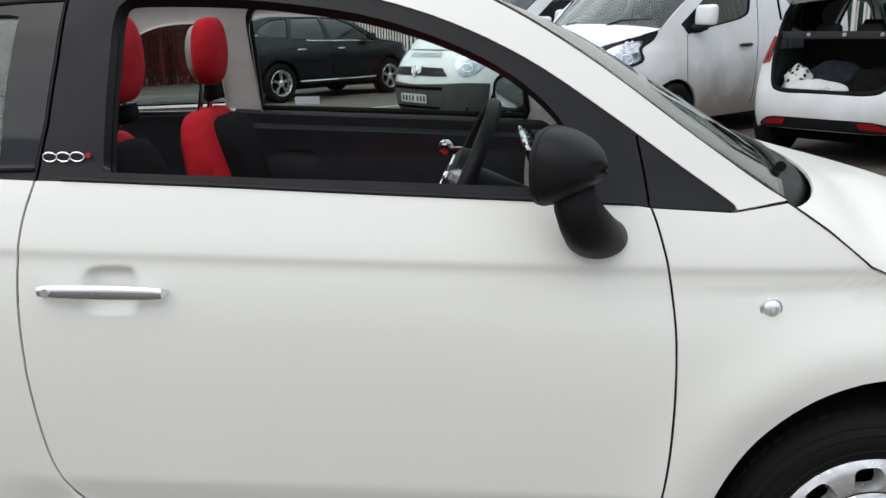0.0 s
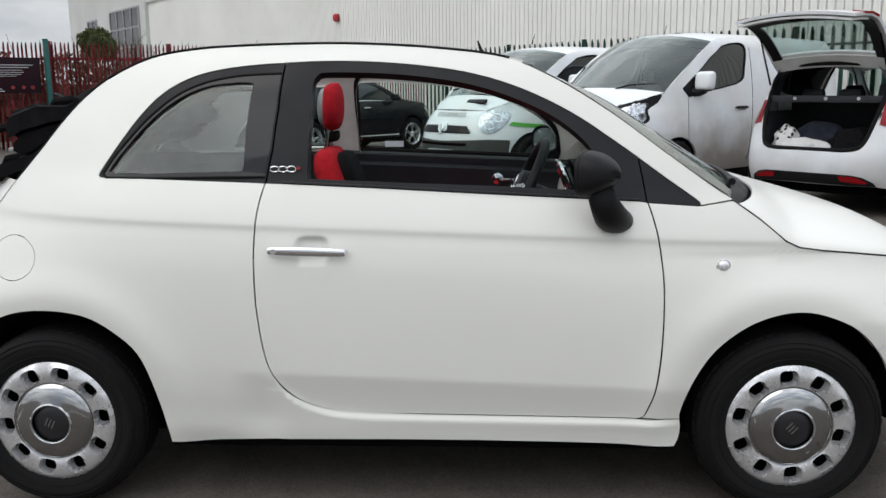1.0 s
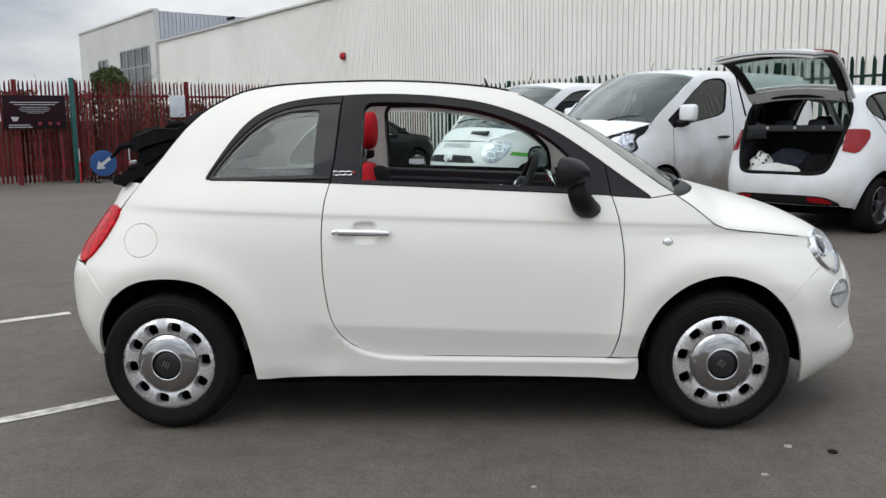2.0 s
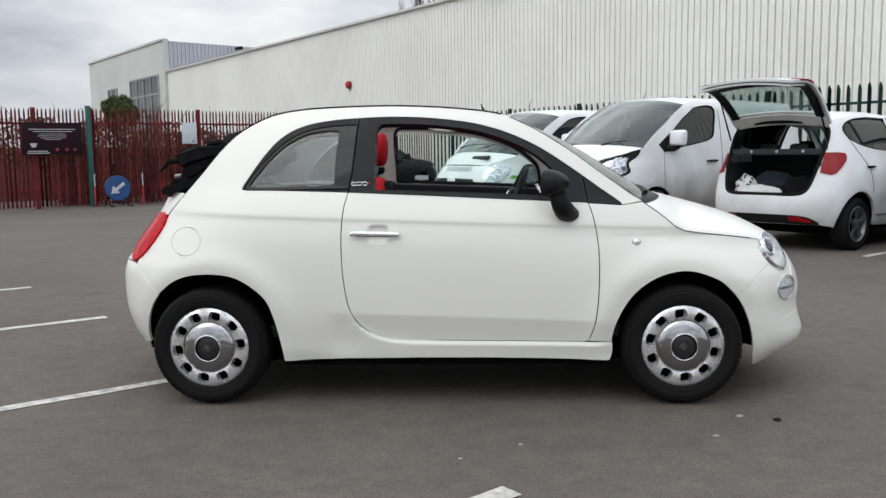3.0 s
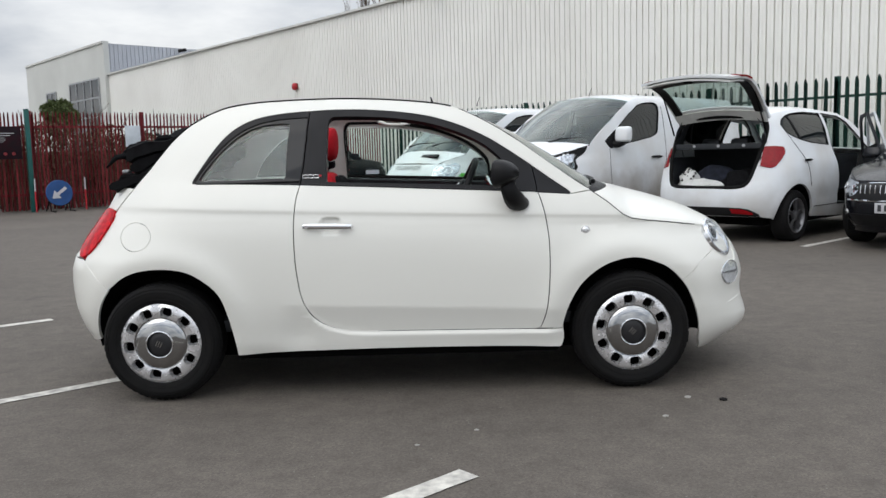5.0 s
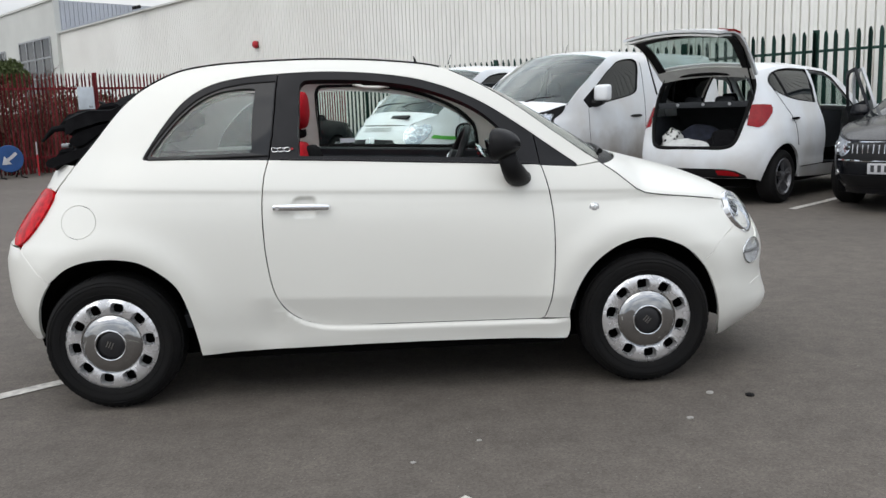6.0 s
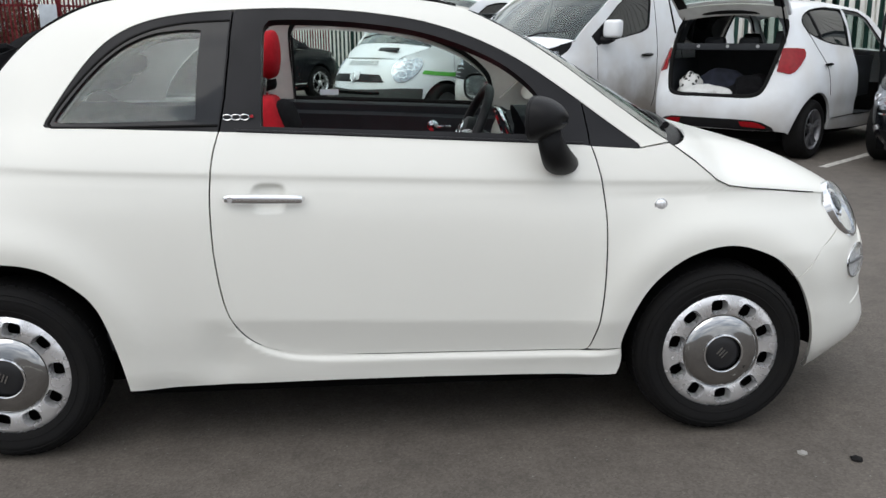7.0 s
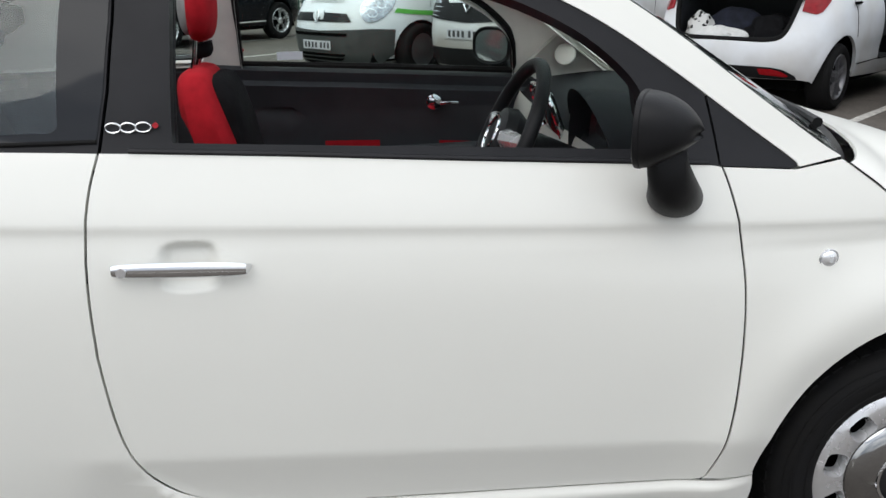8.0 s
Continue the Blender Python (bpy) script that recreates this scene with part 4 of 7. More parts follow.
for x, turn in ((1.15, 0.434), (-1.15, 0.125)):
    road_wheel(car, Matrix.Translation((x, -0.782, 0.277)), 0.289, 0.172, ten_hole_trim, turn, rim=0.2)
    road_wheel(car, Matrix.Translation((x, 0.782, 0.277)) @ Matrix.Rotation(math.pi, 4, "Z"), 0.289, 0.172, ten_hole_trim, turn, rim=0.2)
    bm = bmesh.new()
    rows = []
    for a in np.linspace(-0.10, math.pi + 0.16, 28):
        rows.append([(x + r * math.cos(a), y, 0.285 + r * math.sin(a)) for y, r in [(k * (arch_y(x, a) - d), q) for k, d, q in ((-1, 0, 0.378), (-1, 0.03, 0.366), (-1, 0.075, 0.34), (-1, 0.16, 0.325), (1, 0.16, 0.325), (1, 0.075, 0.34), (1, 0.03, 0.366), (1, 0, 0.378))]])
    grid_surface(bm, rows)
    part("wheel_arch_liner", bm, M["liner"], car)
for x0, x1, y1, z0, z1 in ((-1.45, 1.5, 0.55, 0.155, 0.30), (-0.79, 0.80, 0.73, 0.175, 0.30), (0.84, 1.46, 0.52, 0.28, 0.585), (-1.46, -0.84, 0.52, 0.28, 0.585), (1.49, 1.62, 0.5, 0.22, 0.6), (-1.55, -1.45, 0.42, 0.27, 0.7)):
    part("underbody", box(bmesh.new(), x0, x1, -y1, y1, z0, z1, 0.01), M["liner"], car, smooth=False)


# ---- ground and painted lines ----
def ground_sheet():
    bm = bmesh.new()
    xs = [-3000, -400, -60, -25, -12, -6, -3, 0, 3, 6, 12, 25, 60, 400, 3000]
    ys = [-3000, -400, -60, -20, -8, -4, -2, 0, 3, 6, 12, 25, 45, 80, 400, 3000]
    grid_surface(bm, [[(x, y, 0) for x in xs] for y in ys])
    bmesh.ops.recalc_face_normals(bm, faces=bm.faces)
    if bm.faces[:][0].normal.z < 0:
        bmesh.ops.reverse_faces(bm, faces=bm.faces)
    ob = part("ground", bm, M["asphalt"], None, smooth=False)
    return tagged(ob, "dark grey worn asphalt of a car park", "ground", kind="structure")


ground_sheet()
BAY = 41.0
U = Vector((math.cos(radians(BAY)), math.sin(radians(BAY)), 0))
V = Vector((U.y, -U.x, 0))


def bay_line(a, b, w=0.10):
    a, b = Vector((*a, 0)), Vector((*b, 0))
    d = (b - a).normalized()
    n = Vector((-d.y, d.x, 0)) * w / 2
    bm = bmesh.new()
    k = max(2, int((b - a).length / 0.12))
    lo, hi = [], []
    for i in range(k + 1):
        p = a + (b - a) * i / k
        e = 0.006
        lo.append(bm.verts.new(p - n * (1 + random.uniform(-e, e) * 12) + Vector((0, 0, 0.004))))
        hi.append(bm.verts.new(p + n * (1 + random.uniform(-e, e) * 12) + Vector((0, 0, 0.004))))
    for i in range(k):
        bm.faces.new((lo[i], lo[i + 1], hi[i + 1], hi[i]))
    bmesh.ops.recalc_face_normals(bm, faces=bm.faces)
    ob = part("bay_line", bm, M["line"], None, smooth=False)
    return tagged(ob, "worn white painted parking bay line on asphalt", "road marking", "parking bay lines", "structure")


bay_line((0.295, -1.845), (0.295 - 3.6 * 0.745, -1.845 - 3.6 * 0.667))
bay_line((-4.0, -2.36), (-1.1, 0.02), 0.085)
bay_line((-6.0, -1.1), (-2.70, 1.50), 0.09)
bay_line((-7.5, 0.3), (-4.10, 3.0), 0.09)
bay_line((4.44, 4.80), (4.44 + 4.6 * U.x, 4.80 + 4.6 * U.y), 0.09)
bay_line((-2.0, 11.25), (-2.0 + 4.0 * U.x, 11.25 + 4.0 * U.y), 0.10)
bay_line((-3.7, 13.2), (-3.7 + 4.0 * U.x, 13.2 + 4.0 * U.y), 0.10)

# ---- the clad building ----
WALL = math.atan2(20.54 - 45.65, 1.68 + 18.45)
WD = Vector((math.cos(WALL), math.sin(WALL), 0))
WN = Vector((WD.y, -WD.x, 0))
if WN.dot(Vector((0, -1, 0))) < 0:
    WN = -WN
W0 = Vector((-18.45, 45.65, 0))


def ribbed_wall(name, origin, along, out, length, z0, z1, pitch, material, label, height=0.075):
    """Profiled sheet: flat pans with a faint line between deep narrow grooves."""
    bm = bmesh.new()
    prof = []
    n = int(length / pitch)
    for i in range(n):
        s = i * pitch
        prof += [(s, 0.0), (s + pitch * 0.30, 0.0), (s + pitch * 0.32, -0.006), (s + pitch * 0.36, -0.006), (s + pitch * 0.38, 0.0), (s + pitch * 0.70, 0.0), (s + pitch * 0.735, -height), (s + pitch * 0.865, -height), (s + pitch * 0.90, 0.0)]
    prof.append((n * pitch, 0.0))
    lo = [bm.verts.new(origin + along * s + out * h + Vector((0, 0, z0))) for s, h in prof]
    hi = [bm.verts.new(origin + along * s + out * h + Vector((0, 0, z1))) for s, h in prof]
    for i in range(len(prof) - 1):
        bm.faces.new((lo[i], lo[i + 1], hi[i + 1], hi[i]))
    back = [bm.verts.new(origin + along * s - out * 0.2 + Vector((0, 0, z))) for s, z in ((0, z0), (n * pitch, z0), (n * pitch, z1), (0, z1))]
    bm.faces.new(back)
    bm.faces.new((lo[0], hi[0], back[3], back[0]))
    bm.faces.new((lo[-1], hi[-1], back[2], back[1]))
    bmesh.ops.recalc_face_normals(bm, faces=bm.faces)
    return tagged(part(name, bm, material, None, smooth=False), label, "wall", kind="structure")


ribbed_wall("wall_hall", W0, WD, WN, 62.0, 0.0, 6.1, 0.178, M["cladding"], "long white wall of vertical ribbed metal cladding")


def wall_box(name, a, b, z0, z1, t, material, label, category="wall"):
    a, b = Vector((*a, 0)), Vector((*b, 0))
    d = (b - a).normalized()
    n = Vector((-d.y, d.x, 0)) * t / 2
    bm = bmesh.new()
    lo = [bm.verts.new(p + Vector((0, 0, z0))) for p in (a - n, b - n, b + n, a + n)]
    hi = [bm.verts.new(p.co + Vector((0, 0, z1 - z0))) for p in lo]
    bm.faces.new(lo[::-1])
    bm.faces.new(hi)
    for i in range(4):
        bm.faces.new((lo[i], lo[(i + 1) % 4], hi[(i + 1) % 4], hi[i]))
    bmesh.ops.recalc_face_normals(bm, faces=bm.faces)
    return tagged(part(name, bm, material, None, smooth=False), label, category, kind="structure")


e1 = W0 + WD * 62
wall_box("trim_eaves", (W0 + WN * 0.03)[:2], (e1 + WN * 0.03)[:2], 6.1, 6.18, 0.14, M["render_wall"], "pale metal eaves trim along the roof edge", "trim")
# taller end block
A0, A1 = Vector((-18.25, 45.32, 0)), Vector((-28.33, 57.52, 0))
wall_box("wall_end_block", A0[:2], A1[:2], 0.0, 7.9, 0.3, M["render_wall"], "pale grey smooth wall of the taller end block")
wall_box("trim_parapet", (A0 + WN * 0.03)[:2], (A1 + WN * 0.03)[:2], 7.9, 8.02, 0.4, M["render_wall"], "grey parapet trim of the end block", "trim")
ad = (Vector((-13.99, 49.33, 0)) - A0).normalized()
an = Vector((ad.y, -ad.x, 0))
ribbed_wall("wall_end_side", A0, ad, an if an.y < 0 else -an, 18.0, 0.0, 7.9, 0.25, M["clad_grey"], "grey ribbed metal side wall above the lower roof", 0.05)
# hall roof and far wall close the building
bm = bmesh.new()
back = -WN * 30
p = [W0 + Vector((0, 0, 6.12)), e1 + Vector((0, 0, 6.12)), e1 + back + Vector((0, 0, 6.6)), W0 + back + Vector((0, 0, 6.6))]
bm.faces.new([bm.verts.new(q) for q in p])
bmesh.ops.solidify(bm, geom=bm.faces[:], thickness=0.15)
tagged(part("roof_hall", bm, M["clad_grey"], None, smooth=False), "grey low-pitched metal hall roof", "roof", kind="structure")
wall_box("wall_hall_end", e1[:2], (e1 + back)[:2], 0, 6.1, 0.3, M["cladding"], "white clad end wall of the hall")


# ---- palisade fences ----
def pale_mesh(h, w):
    """One W-section steel pale with a split, pointed head."""
    bm = bmesh.new()
    sec = [(-w / 2, 0.0), (-w * 0.3, -0.016), (-w * 0.1, -0.004), (w * 0.1, -0.004), (w * 0.3, -0.016), (w / 2, 0.0)]
    top = [h - 0.10, h - 0.03, h, h, h - 0.03, h - 0.10]
    lo = [bm.verts.new((x, y, 0.05)) for x, y in sec]
    hi = [bm.verts.new((x * 0.8, y, t)) for (x, y), t in zip(sec, top)]
    for i in range(5):
        bm.faces.new((lo[i], lo[i + 1], hi[i + 1], hi[i]))
    bmesh.ops.solidify(bm, geom=bm.faces[:], thickness=0.003)
    me = bpy.data.meshes.new("pale")
    bm.to_mesh(me)
    bm.free()
    return me


def palisade(label, group, a, b, h, pitch, w, steel, post_steel, post_gap=2.75, face=1, first=0.0, limit=300):
    a, b = Vector((*a, 0)), Vector((*b, 0))
    d = (b - a).normalized()
    length = (b - a).length
    m = Matrix.Translation(a) @ Matrix.Rotation(math.atan2(d.y, d.x), 4, "Z")
    fence = thing("palisade_fence", m, label, "fence", group)
    me = pale_mesh(h, w)
    me.materials.append(steel)
    n = int(length / pitch)
    for i in range(n):
        ob = share("pale", me, fence, pose(i * pitch + pitch / 2, -0.03 * face, random.uniform(-0.008, 0.008), 0, random.uniform(-0.35, 0.35), 0 if face == 1 else 180))
    for z in (0.42, h - 0.36):
        bm = bmesh.new()
        box(bm, 0, length, -0.005 if face == 1 else -0.045, 0.045 if face == 1 else 0.005, z - 0.025, z + 0.025)
        part("rail", bm, steel, fence, smooth=False)
    s = first
    while s <= length:
        bm = bmesh.new()
        box(bm, s - 0.05, s + 0.05, 0.0, 0.06, 0, h + 0.02)
        box(bm, s - 0.008, s + 0.008, -0.02, 0.02, 0, h - 0.02)
        part("post", bm, post_steel, fence, smooth=False)
        s += post_gap
    return fence


RED_D = Vector((math.cos(radians(41)), math.sin(radians(41)), 0))
R0 = Vector((-9.36, 15.85, 0))
palisade("dark red steel palisade fence with pointed pales", "palisade fences", R0[:2], (R0 + RED_D * 10.6)[:2], 2.4, 0.094, 0.053, M["red_steel"], M["red_steel"], face=1)
palisade("dark red steel palisade gate section beside a teal post", "palisade fences", (R0 - RED_D * 7.0 - V * 0.0)[:2], R0[:2], 2.38, 0.094, 0.053, M["red_steel"], M["red_steel"], face=1, first=0.2)
G0 = R0 + RED_D * 10.6
GD = WD
palisade("dark green steel palisade fence before the clad wall", "palisade fences", G0[:2], (G0 + GD * 33)[:2], 2.4, 0.198, 0.098, M["green_steel"], M["green_steel"], face=1, first=1.0)


# ---- the small car's inside and folded top ----
trim_line = cut(RAIL, -1.22, 0.92)
inner = shift(trim_line, 0.0, -0.012) + [(0.90, 0.965), (0.56, 0.968), (-0.36, 1.0), (-0.45, 1.046), (-1.13, 1.050)]
# near trim coloured black to stand for its shaded inner edge; far one stays pale
panel("pillar_trim", SKIN, inner, M["plastic"], car, holes=[[(x, z + (0.032 if z > 1.1 else -0.01)) for x, z in OPENING], QUARTER], step=0.045, inset=0.045, depth=0.02, only=1)
panel("pillar_trim", SKIN, inner, M["beige"], car, holes=[OPENING_FAR, QUARTER_FAR], step=0.045, inset=0.045, depth=0.02, only=-1, label="pale fabric-textured pillar trim")
card = [(-0.46, 1.01), (-0.46, 0.34), (0.70, 0.32), (0.72, 0.955), (0.411, 0.968), (0.0, 0.99)]
cards = panel("door_card", SKIN, card, M["interior"], car, step=0.06, inset=0.105, depth=-0.10)
panel("fabric_insert", SKIN, [(-0.09, 0.772), (-0.09, 0.50), (0.10, 0.49), (0.10, 0.77)], M["red_fabric"], cards[1], step=0.06, inset=0.112, depth=0.0)
panel("fabric_insert", SKIN, [(0.31, 0.765), (0.31, 0.49), (0.50, 0.48), (0.62, 0.56), (0.58, 0.755)], M["red_fabric"], cards[1], step=0.06, inset=0.112, depth=0.0)
panel("belt_lining", SKIN, [(-0.46, 1.045), (-0.46, 0.97), (0.74, 0.92), (0.62, 0.992), (0.411, 1.002), (0.184, 1.013), (-0.1, 1.026), (-0.318, 1.036)], M["interior"], car, step=0.06, inset=0.072, depth=-0.03)
side_card = [(-1.24, 1.03), (-1.24, 0.70), (-0.80, 0.68), (-0.72, 0.34), (-0.47, 0.34), (-0.47, 1.035)]
panel("rear_side_trim", SKIN, side_card, M["interior"], car, step=0.08, inset=0.07, depth=-0.06)
for s in (1, -1):
    # armrest, pull and opener on each door card
    y = s * 0.69
    bm = bmesh.new()
    rows = []
    for k, x in enumerate(np.linspace(-0.30, 0.52, 14)):
        e = min(1.0, 4 * math.sin(math.pi * (k + 0.4) / 13.8))
        rows.append([(x, y - s * (0.02 + 0.05 * e * (0.5 + 0.5 * math.cos(a))), 0.69 + 0.03 * (x + 0.3) + 0.04 * e * math.sin(a)) for a in np.linspace(0, 2 * math.pi, 12, endpoint=False)])
    grid_surface(bm, rows, True)
    bmesh.ops.holes_fill(bm, edges=bm.edges)
    bmesh.ops.recalc_face_normals(bm, faces=bm.faces)
    part("armrest", bm, M["interior"], cards[0 if s < 0 else 1])
    bm = bmesh.new()
    lathe(bm, [(0.0, 0.0), (0.028, 0.0), (0.031, -0.008), (0.026, -0.018), (0.012, -0.024), (0.0, -0.024)], 28)
    box(bm, 0.01, 0.085, -0.02, -0.006, -0.010, 0.002, 0.004)
    bmesh.ops.transform(bm, matrix=Matrix.Translation((0.285, s * 0.645, 0.893)) @ Matrix.Rotation(0 if s > 0 else math.pi, 4, "Z"), verts=bm.verts)
    part("door_opener", bm, M["chrome"], cards[0 if s < 0 else 1], "round chrome inner door opener")


def cushion(bm, rows, n=20, power=3.2):
    """A rounded pad through sections: (centre, half depth x, half width y, tilt about y)."""
    out = []
    flat = spl([(*c, hx, hy, tilt) for c, hx, hy, tilt in rows], 4)
    rows = [(f[:3], max(f[3], 0.004), max(f[4], 0.004), f[5]) for f in flat]
    for c, hx, hy, tilt in rows:
        q = Matrix.Rotation(tilt, 3, "Y")
        ring = []
        for a in np.linspace(0, 2 * math.pi, n, endpoint=False):
            px = hx * math.copysign(abs(math.cos(a)) ** (2 / power), math.cos(a))
            py = hy * math.copysign(abs(math.sin(a)) ** (2 / power), math.sin(a))
            ring.append(Vector(c) + q @ Vector((px, py, 0)))
        out.append(ring)
    grid_surface(bm, out, True)
    bmesh.ops.holes_fill(bm, edges=bm.edges)
    bmesh.ops.recalc_face_normals(bm, faces=bm.faces)
    return bm


for y, dx, back_dx in ((-0.345, -0.085, -0.05), (0.315, -0.068, 0.0)):
    seat = new("front_seat")
    seat.parent = car
    tagged(seat, "red and black fabric front seat with a round red headrest")
    t = -0.20
    b = dx - 0.08 + back_dx
    bm = bmesh.new()
    cushion(bm, [((b - 0.17, y, 0.50), 0.07, 0.19, t), ((b - 0.175, y, 0.55), 0.085, 0.225, t), ((b - 0.21, y, 0.72), 0.085, 0.235, t), ((b - 0.25, y, 0.89), 0.072, 0.225, t), ((b - 0.277, y, 0.99), 0.06, 0.195, t), ((b - 0.290, y, 1.045), 0.046, 0.15, t), ((b - 0.294, y, 1.062), 0.02, 0.10, t)])
    back = part("backrest", bm, M["red_fabric"], seat)
    bm = bmesh.new()
    cushion(bm, [((b - 0.13, y, 0.52), 0.05, 0.15, t), ((b - 0.14, y, 0.60), 0.055, 0.17, t), ((b - 0.175, y, 0.80), 0.055, 0.17, t), ((b - 0.203, y, 0.95), 0.048, 0.155, t), ((b - 0.222, y, 1.025), 0.035, 0.125, t), ((b - 0.230, y, 1.045), 0.015, 0.07, t)])
    part("backrest_centre", bm, M["black_fabric"], back)
    bm = bmesh.new()
    cushion(bm, [((dx + 0.16, y, 0.44), 0.20, 0.20, 0), ((dx + 0.17, y, 0.47), 0.25, 0.24, 0), ((dx + 0.18, y, 0.55), 0.255, 0.245, -0.05), ((dx + 0.18, y, 0.60), 0.235, 0.225, -0.05), ((dx + 0.18, y, 0.612), 0.18, 0.18, -0.05)])
    part("seat_cushion", bm, M["red_fabric"], seat)
    bm = bmesh.new()
    rows = []
    for k in range(13):
        a = math.pi * (k + 0.25) / 12.5
        rows.append(((dx - 0.345, y, 1.232 - 0.098 * math.cos(a)), 0.044 * math.sin(a) ** 0.55, 0.112 * math.sin(a) ** 0.6, -0.18))
    cushion(bm, rows, 24, 2.4)
    head = part("headrest", bm, M["red_fabric"], seat, "round red fabric headrest")
    bm = bmesh.new()
    rows = []
    for k in range(13):
        a = math.pi * (k + 0.25) / 12.5
        rows.append(((dx - 0.368, y, 1.232 - 0.080 * math.cos(a)), 0.040 * math.sin(a) ** 0.55, 0.092 * math.sin(a) ** 0.6, -0.18))
    cushion(bm, rows, 24, 2.4)
    part("headrest_shell", bm, M["shell_grey"], head, "grey plastic headrest back shell")
    for d in (-0.05, 0.05):
        bm = bmesh.new()
        tube(bm, [(b - 0.31, y + d, 1.00), (dx - 0.368, y + d, 1.09), (dx - 0.358, y + d, 1.16)], 0.0075, 10)
        part("headrest_post", bm, M["chrome"], head)
    bm = bmesh.new()
    cushion(bm, [((dx - 0.352, y + 0.03, 1.085), 0.018, 0.03, t), ((dx - 0.352, y + 0.03, 1.10), 0.026, 0.045, t), ((dx - 0.350, y + 0.03, 1.128), 0.022, 0.04, t)], 14)
    part("headrest_collar", bm, M["black_fabric"], head)
bm = bmesh.new()
cushion(bm, [((-0.78, 0, 0.50), 0.22, 0.52, 0), ((-0.78, 0, 0.60), 0.23, 0.55, 0)])
cushion(bm, [((-1.00, 0, 0.60), 0.07, 0.50, -0.3), ((-1.06, 0, 0.80), 0.07, 0.52, -0.3), ((-1.11, 0, 0.98), 0.05, 0.50, -0.3)])
part("rear_seat", bm, M["black_fabric"], car)
bm = bmesh.new()
box(bm, -1.2, 0.95, -0.66, 0.66, 0.30, 0.36, 0.01)
box(bm, -0.2, 0.6, -0.09, 0.09, 0.36, 0.52, 0.03)
part("cabin_floor", bm, M["interior"], car)
strip("parcel_deck", [(-1.34, 1.025), (-1.25, 1.03), (-1.12, 1.03), (-1.02, 1.0)], [(-1.44, 1.03), (-1.3, 1.045), (-1.18, 1.045), (-1.06, 1.02)], SKIN, M["black_fabric"], car, thick=-0.03, grow=-0.03)

# dashboard, binnacle, screen, steering wheel
dash = new("dashboard")
dash.parent = car
tagged(dash, "white-fronted dashboard with a black hooded binnacle")
bm = bmesh.new()
rows = []
for y in np.linspace(-0.64, 0.64, 15):
    c = 0.05 * (y / 0.64) ** 2
    rows.append([(x + c * 0.6, y, z) for x, z in spl([(0.60, 0.55), (0.555, 0.70), (0.545, 0.80), (0.56, 0.90), (0.60, 0.955), (0.70, 0.975), (0.86, 0.985), (0.95, 0.97)], 3)])
grid_surface(bm, rows)
bmesh.ops.solidify(bm, geom=bm.faces[:], thickness=0.02)
part("dash_pad", bm, M["interior"], dash)
bm = bmesh.new()
rows = []
for y in np.linspace(-0.63, 0.63, 15):
    c = 0.05 * (y / 0.64) ** 2
    rows.append([(x + c * 0.6, y, z) for x, z in spl([(0.537, 0.75), (0.528, 0.82), (0.535, 0.88), (0.553, 0.925)], 4)])
grid_surface(bm, rows)
bmesh.ops.solidify(bm, geom=bm.faces[:], thickness=-0.012)
part("dash_fascia", bm, M["paint"], dash, "glossy white dash fascia")
bm = bmesh.new()
rows = []
for k, x in enumerate(np.linspace(0.505, 0.80, 10)):
    f = 1 - 0.25 * (k / 9) ** 2
    rows.append([(x + 0.05 * (1 - math.sin(a)) * (k == 0), -0.365 + 0.165 * f * math.cos(a), 0.93 + 0.135 * f * math.sin(a)) for a in np.linspace(-0.3, math.pi + 0.3, 22)])
grid_surface(bm, rows)
bmesh.ops.solidify(bm, geom=bm.faces[:], thickness=0.012)
part("binnacle_hood", bm, M["interior"], dash)
bm = lathe(bmesh.new(), [(0.0, 0.0), (0.11, 0.0), (0.12, -0.012), (0.125, 0.01)], 36)
bmesh.ops.transform(bm, matrix=Matrix.Translation((0.59, -0.365, 0.93)) @ Matrix.Rotation(-math.pi / 2, 4, "Z") @ Matrix.Rotation(0.0, 4, "X"), verts=bm.verts)
part("dial", bm, M["cap"], dash)
bm = bmesh.new()
box(bm, -0.012, 0.012, -0.10, 0.10, -0.065, 0.065, 0.02, pose(0.535, 0.0, 0.955, 0, -20, 0))
screen = part("centre_screen", bm, M["dark_glass"], dash, "black glossy centre screen in a chrome ring")
bm = bmesh.new()
tube(bm, [pose(0.527, 0.0, 0.955, 0, -20, 0) @ Vector((0, y, z)) for y, z in round_loop(0, 0, 0.112, 0.076, 32, 3.5)], 0.007, 8, True)
part("screen_ring", bm, M["chrome"], screen)
bm = lathe(bmesh.new(), [(0.0, -0.006), (0.03, -0.006), (0.036, -0.003), (0.038, 0.006)], 28)
bmesh.ops.transform(bm, matrix=Matrix.Translation((0.735, 0.625, 1.045)) @ Matrix.Rotation(-0.25, 4, "X") @ Matrix.Rotation(-0.5, 4, "Z"), verts=bm.verts)
part("tweeter", bm, M["beige"], car, "round beige pillar speaker")
bm = bmesh.new()
rows = [[(x, s, z) for x, z in ((0.60, 1.02), (0.70, 1.11), (0.78, 1.06), (0.90, 0.99))] for s in (0.60, 0.64)]
grid_surface(bm, rows)
bmesh.ops.solidify(bm, geom=bm.faces[:], thickness=0.02)
part("pillar_foot", bm, M["beige"], car)
wheel_pose = pose(0.345, -0.365, 0.955, 0, 25, 0)
sw = new("steering_wheel")
sw.parent = car
tagged(sw, "black steering wheel with a silver spoke trim")
bm = bmesh.new()
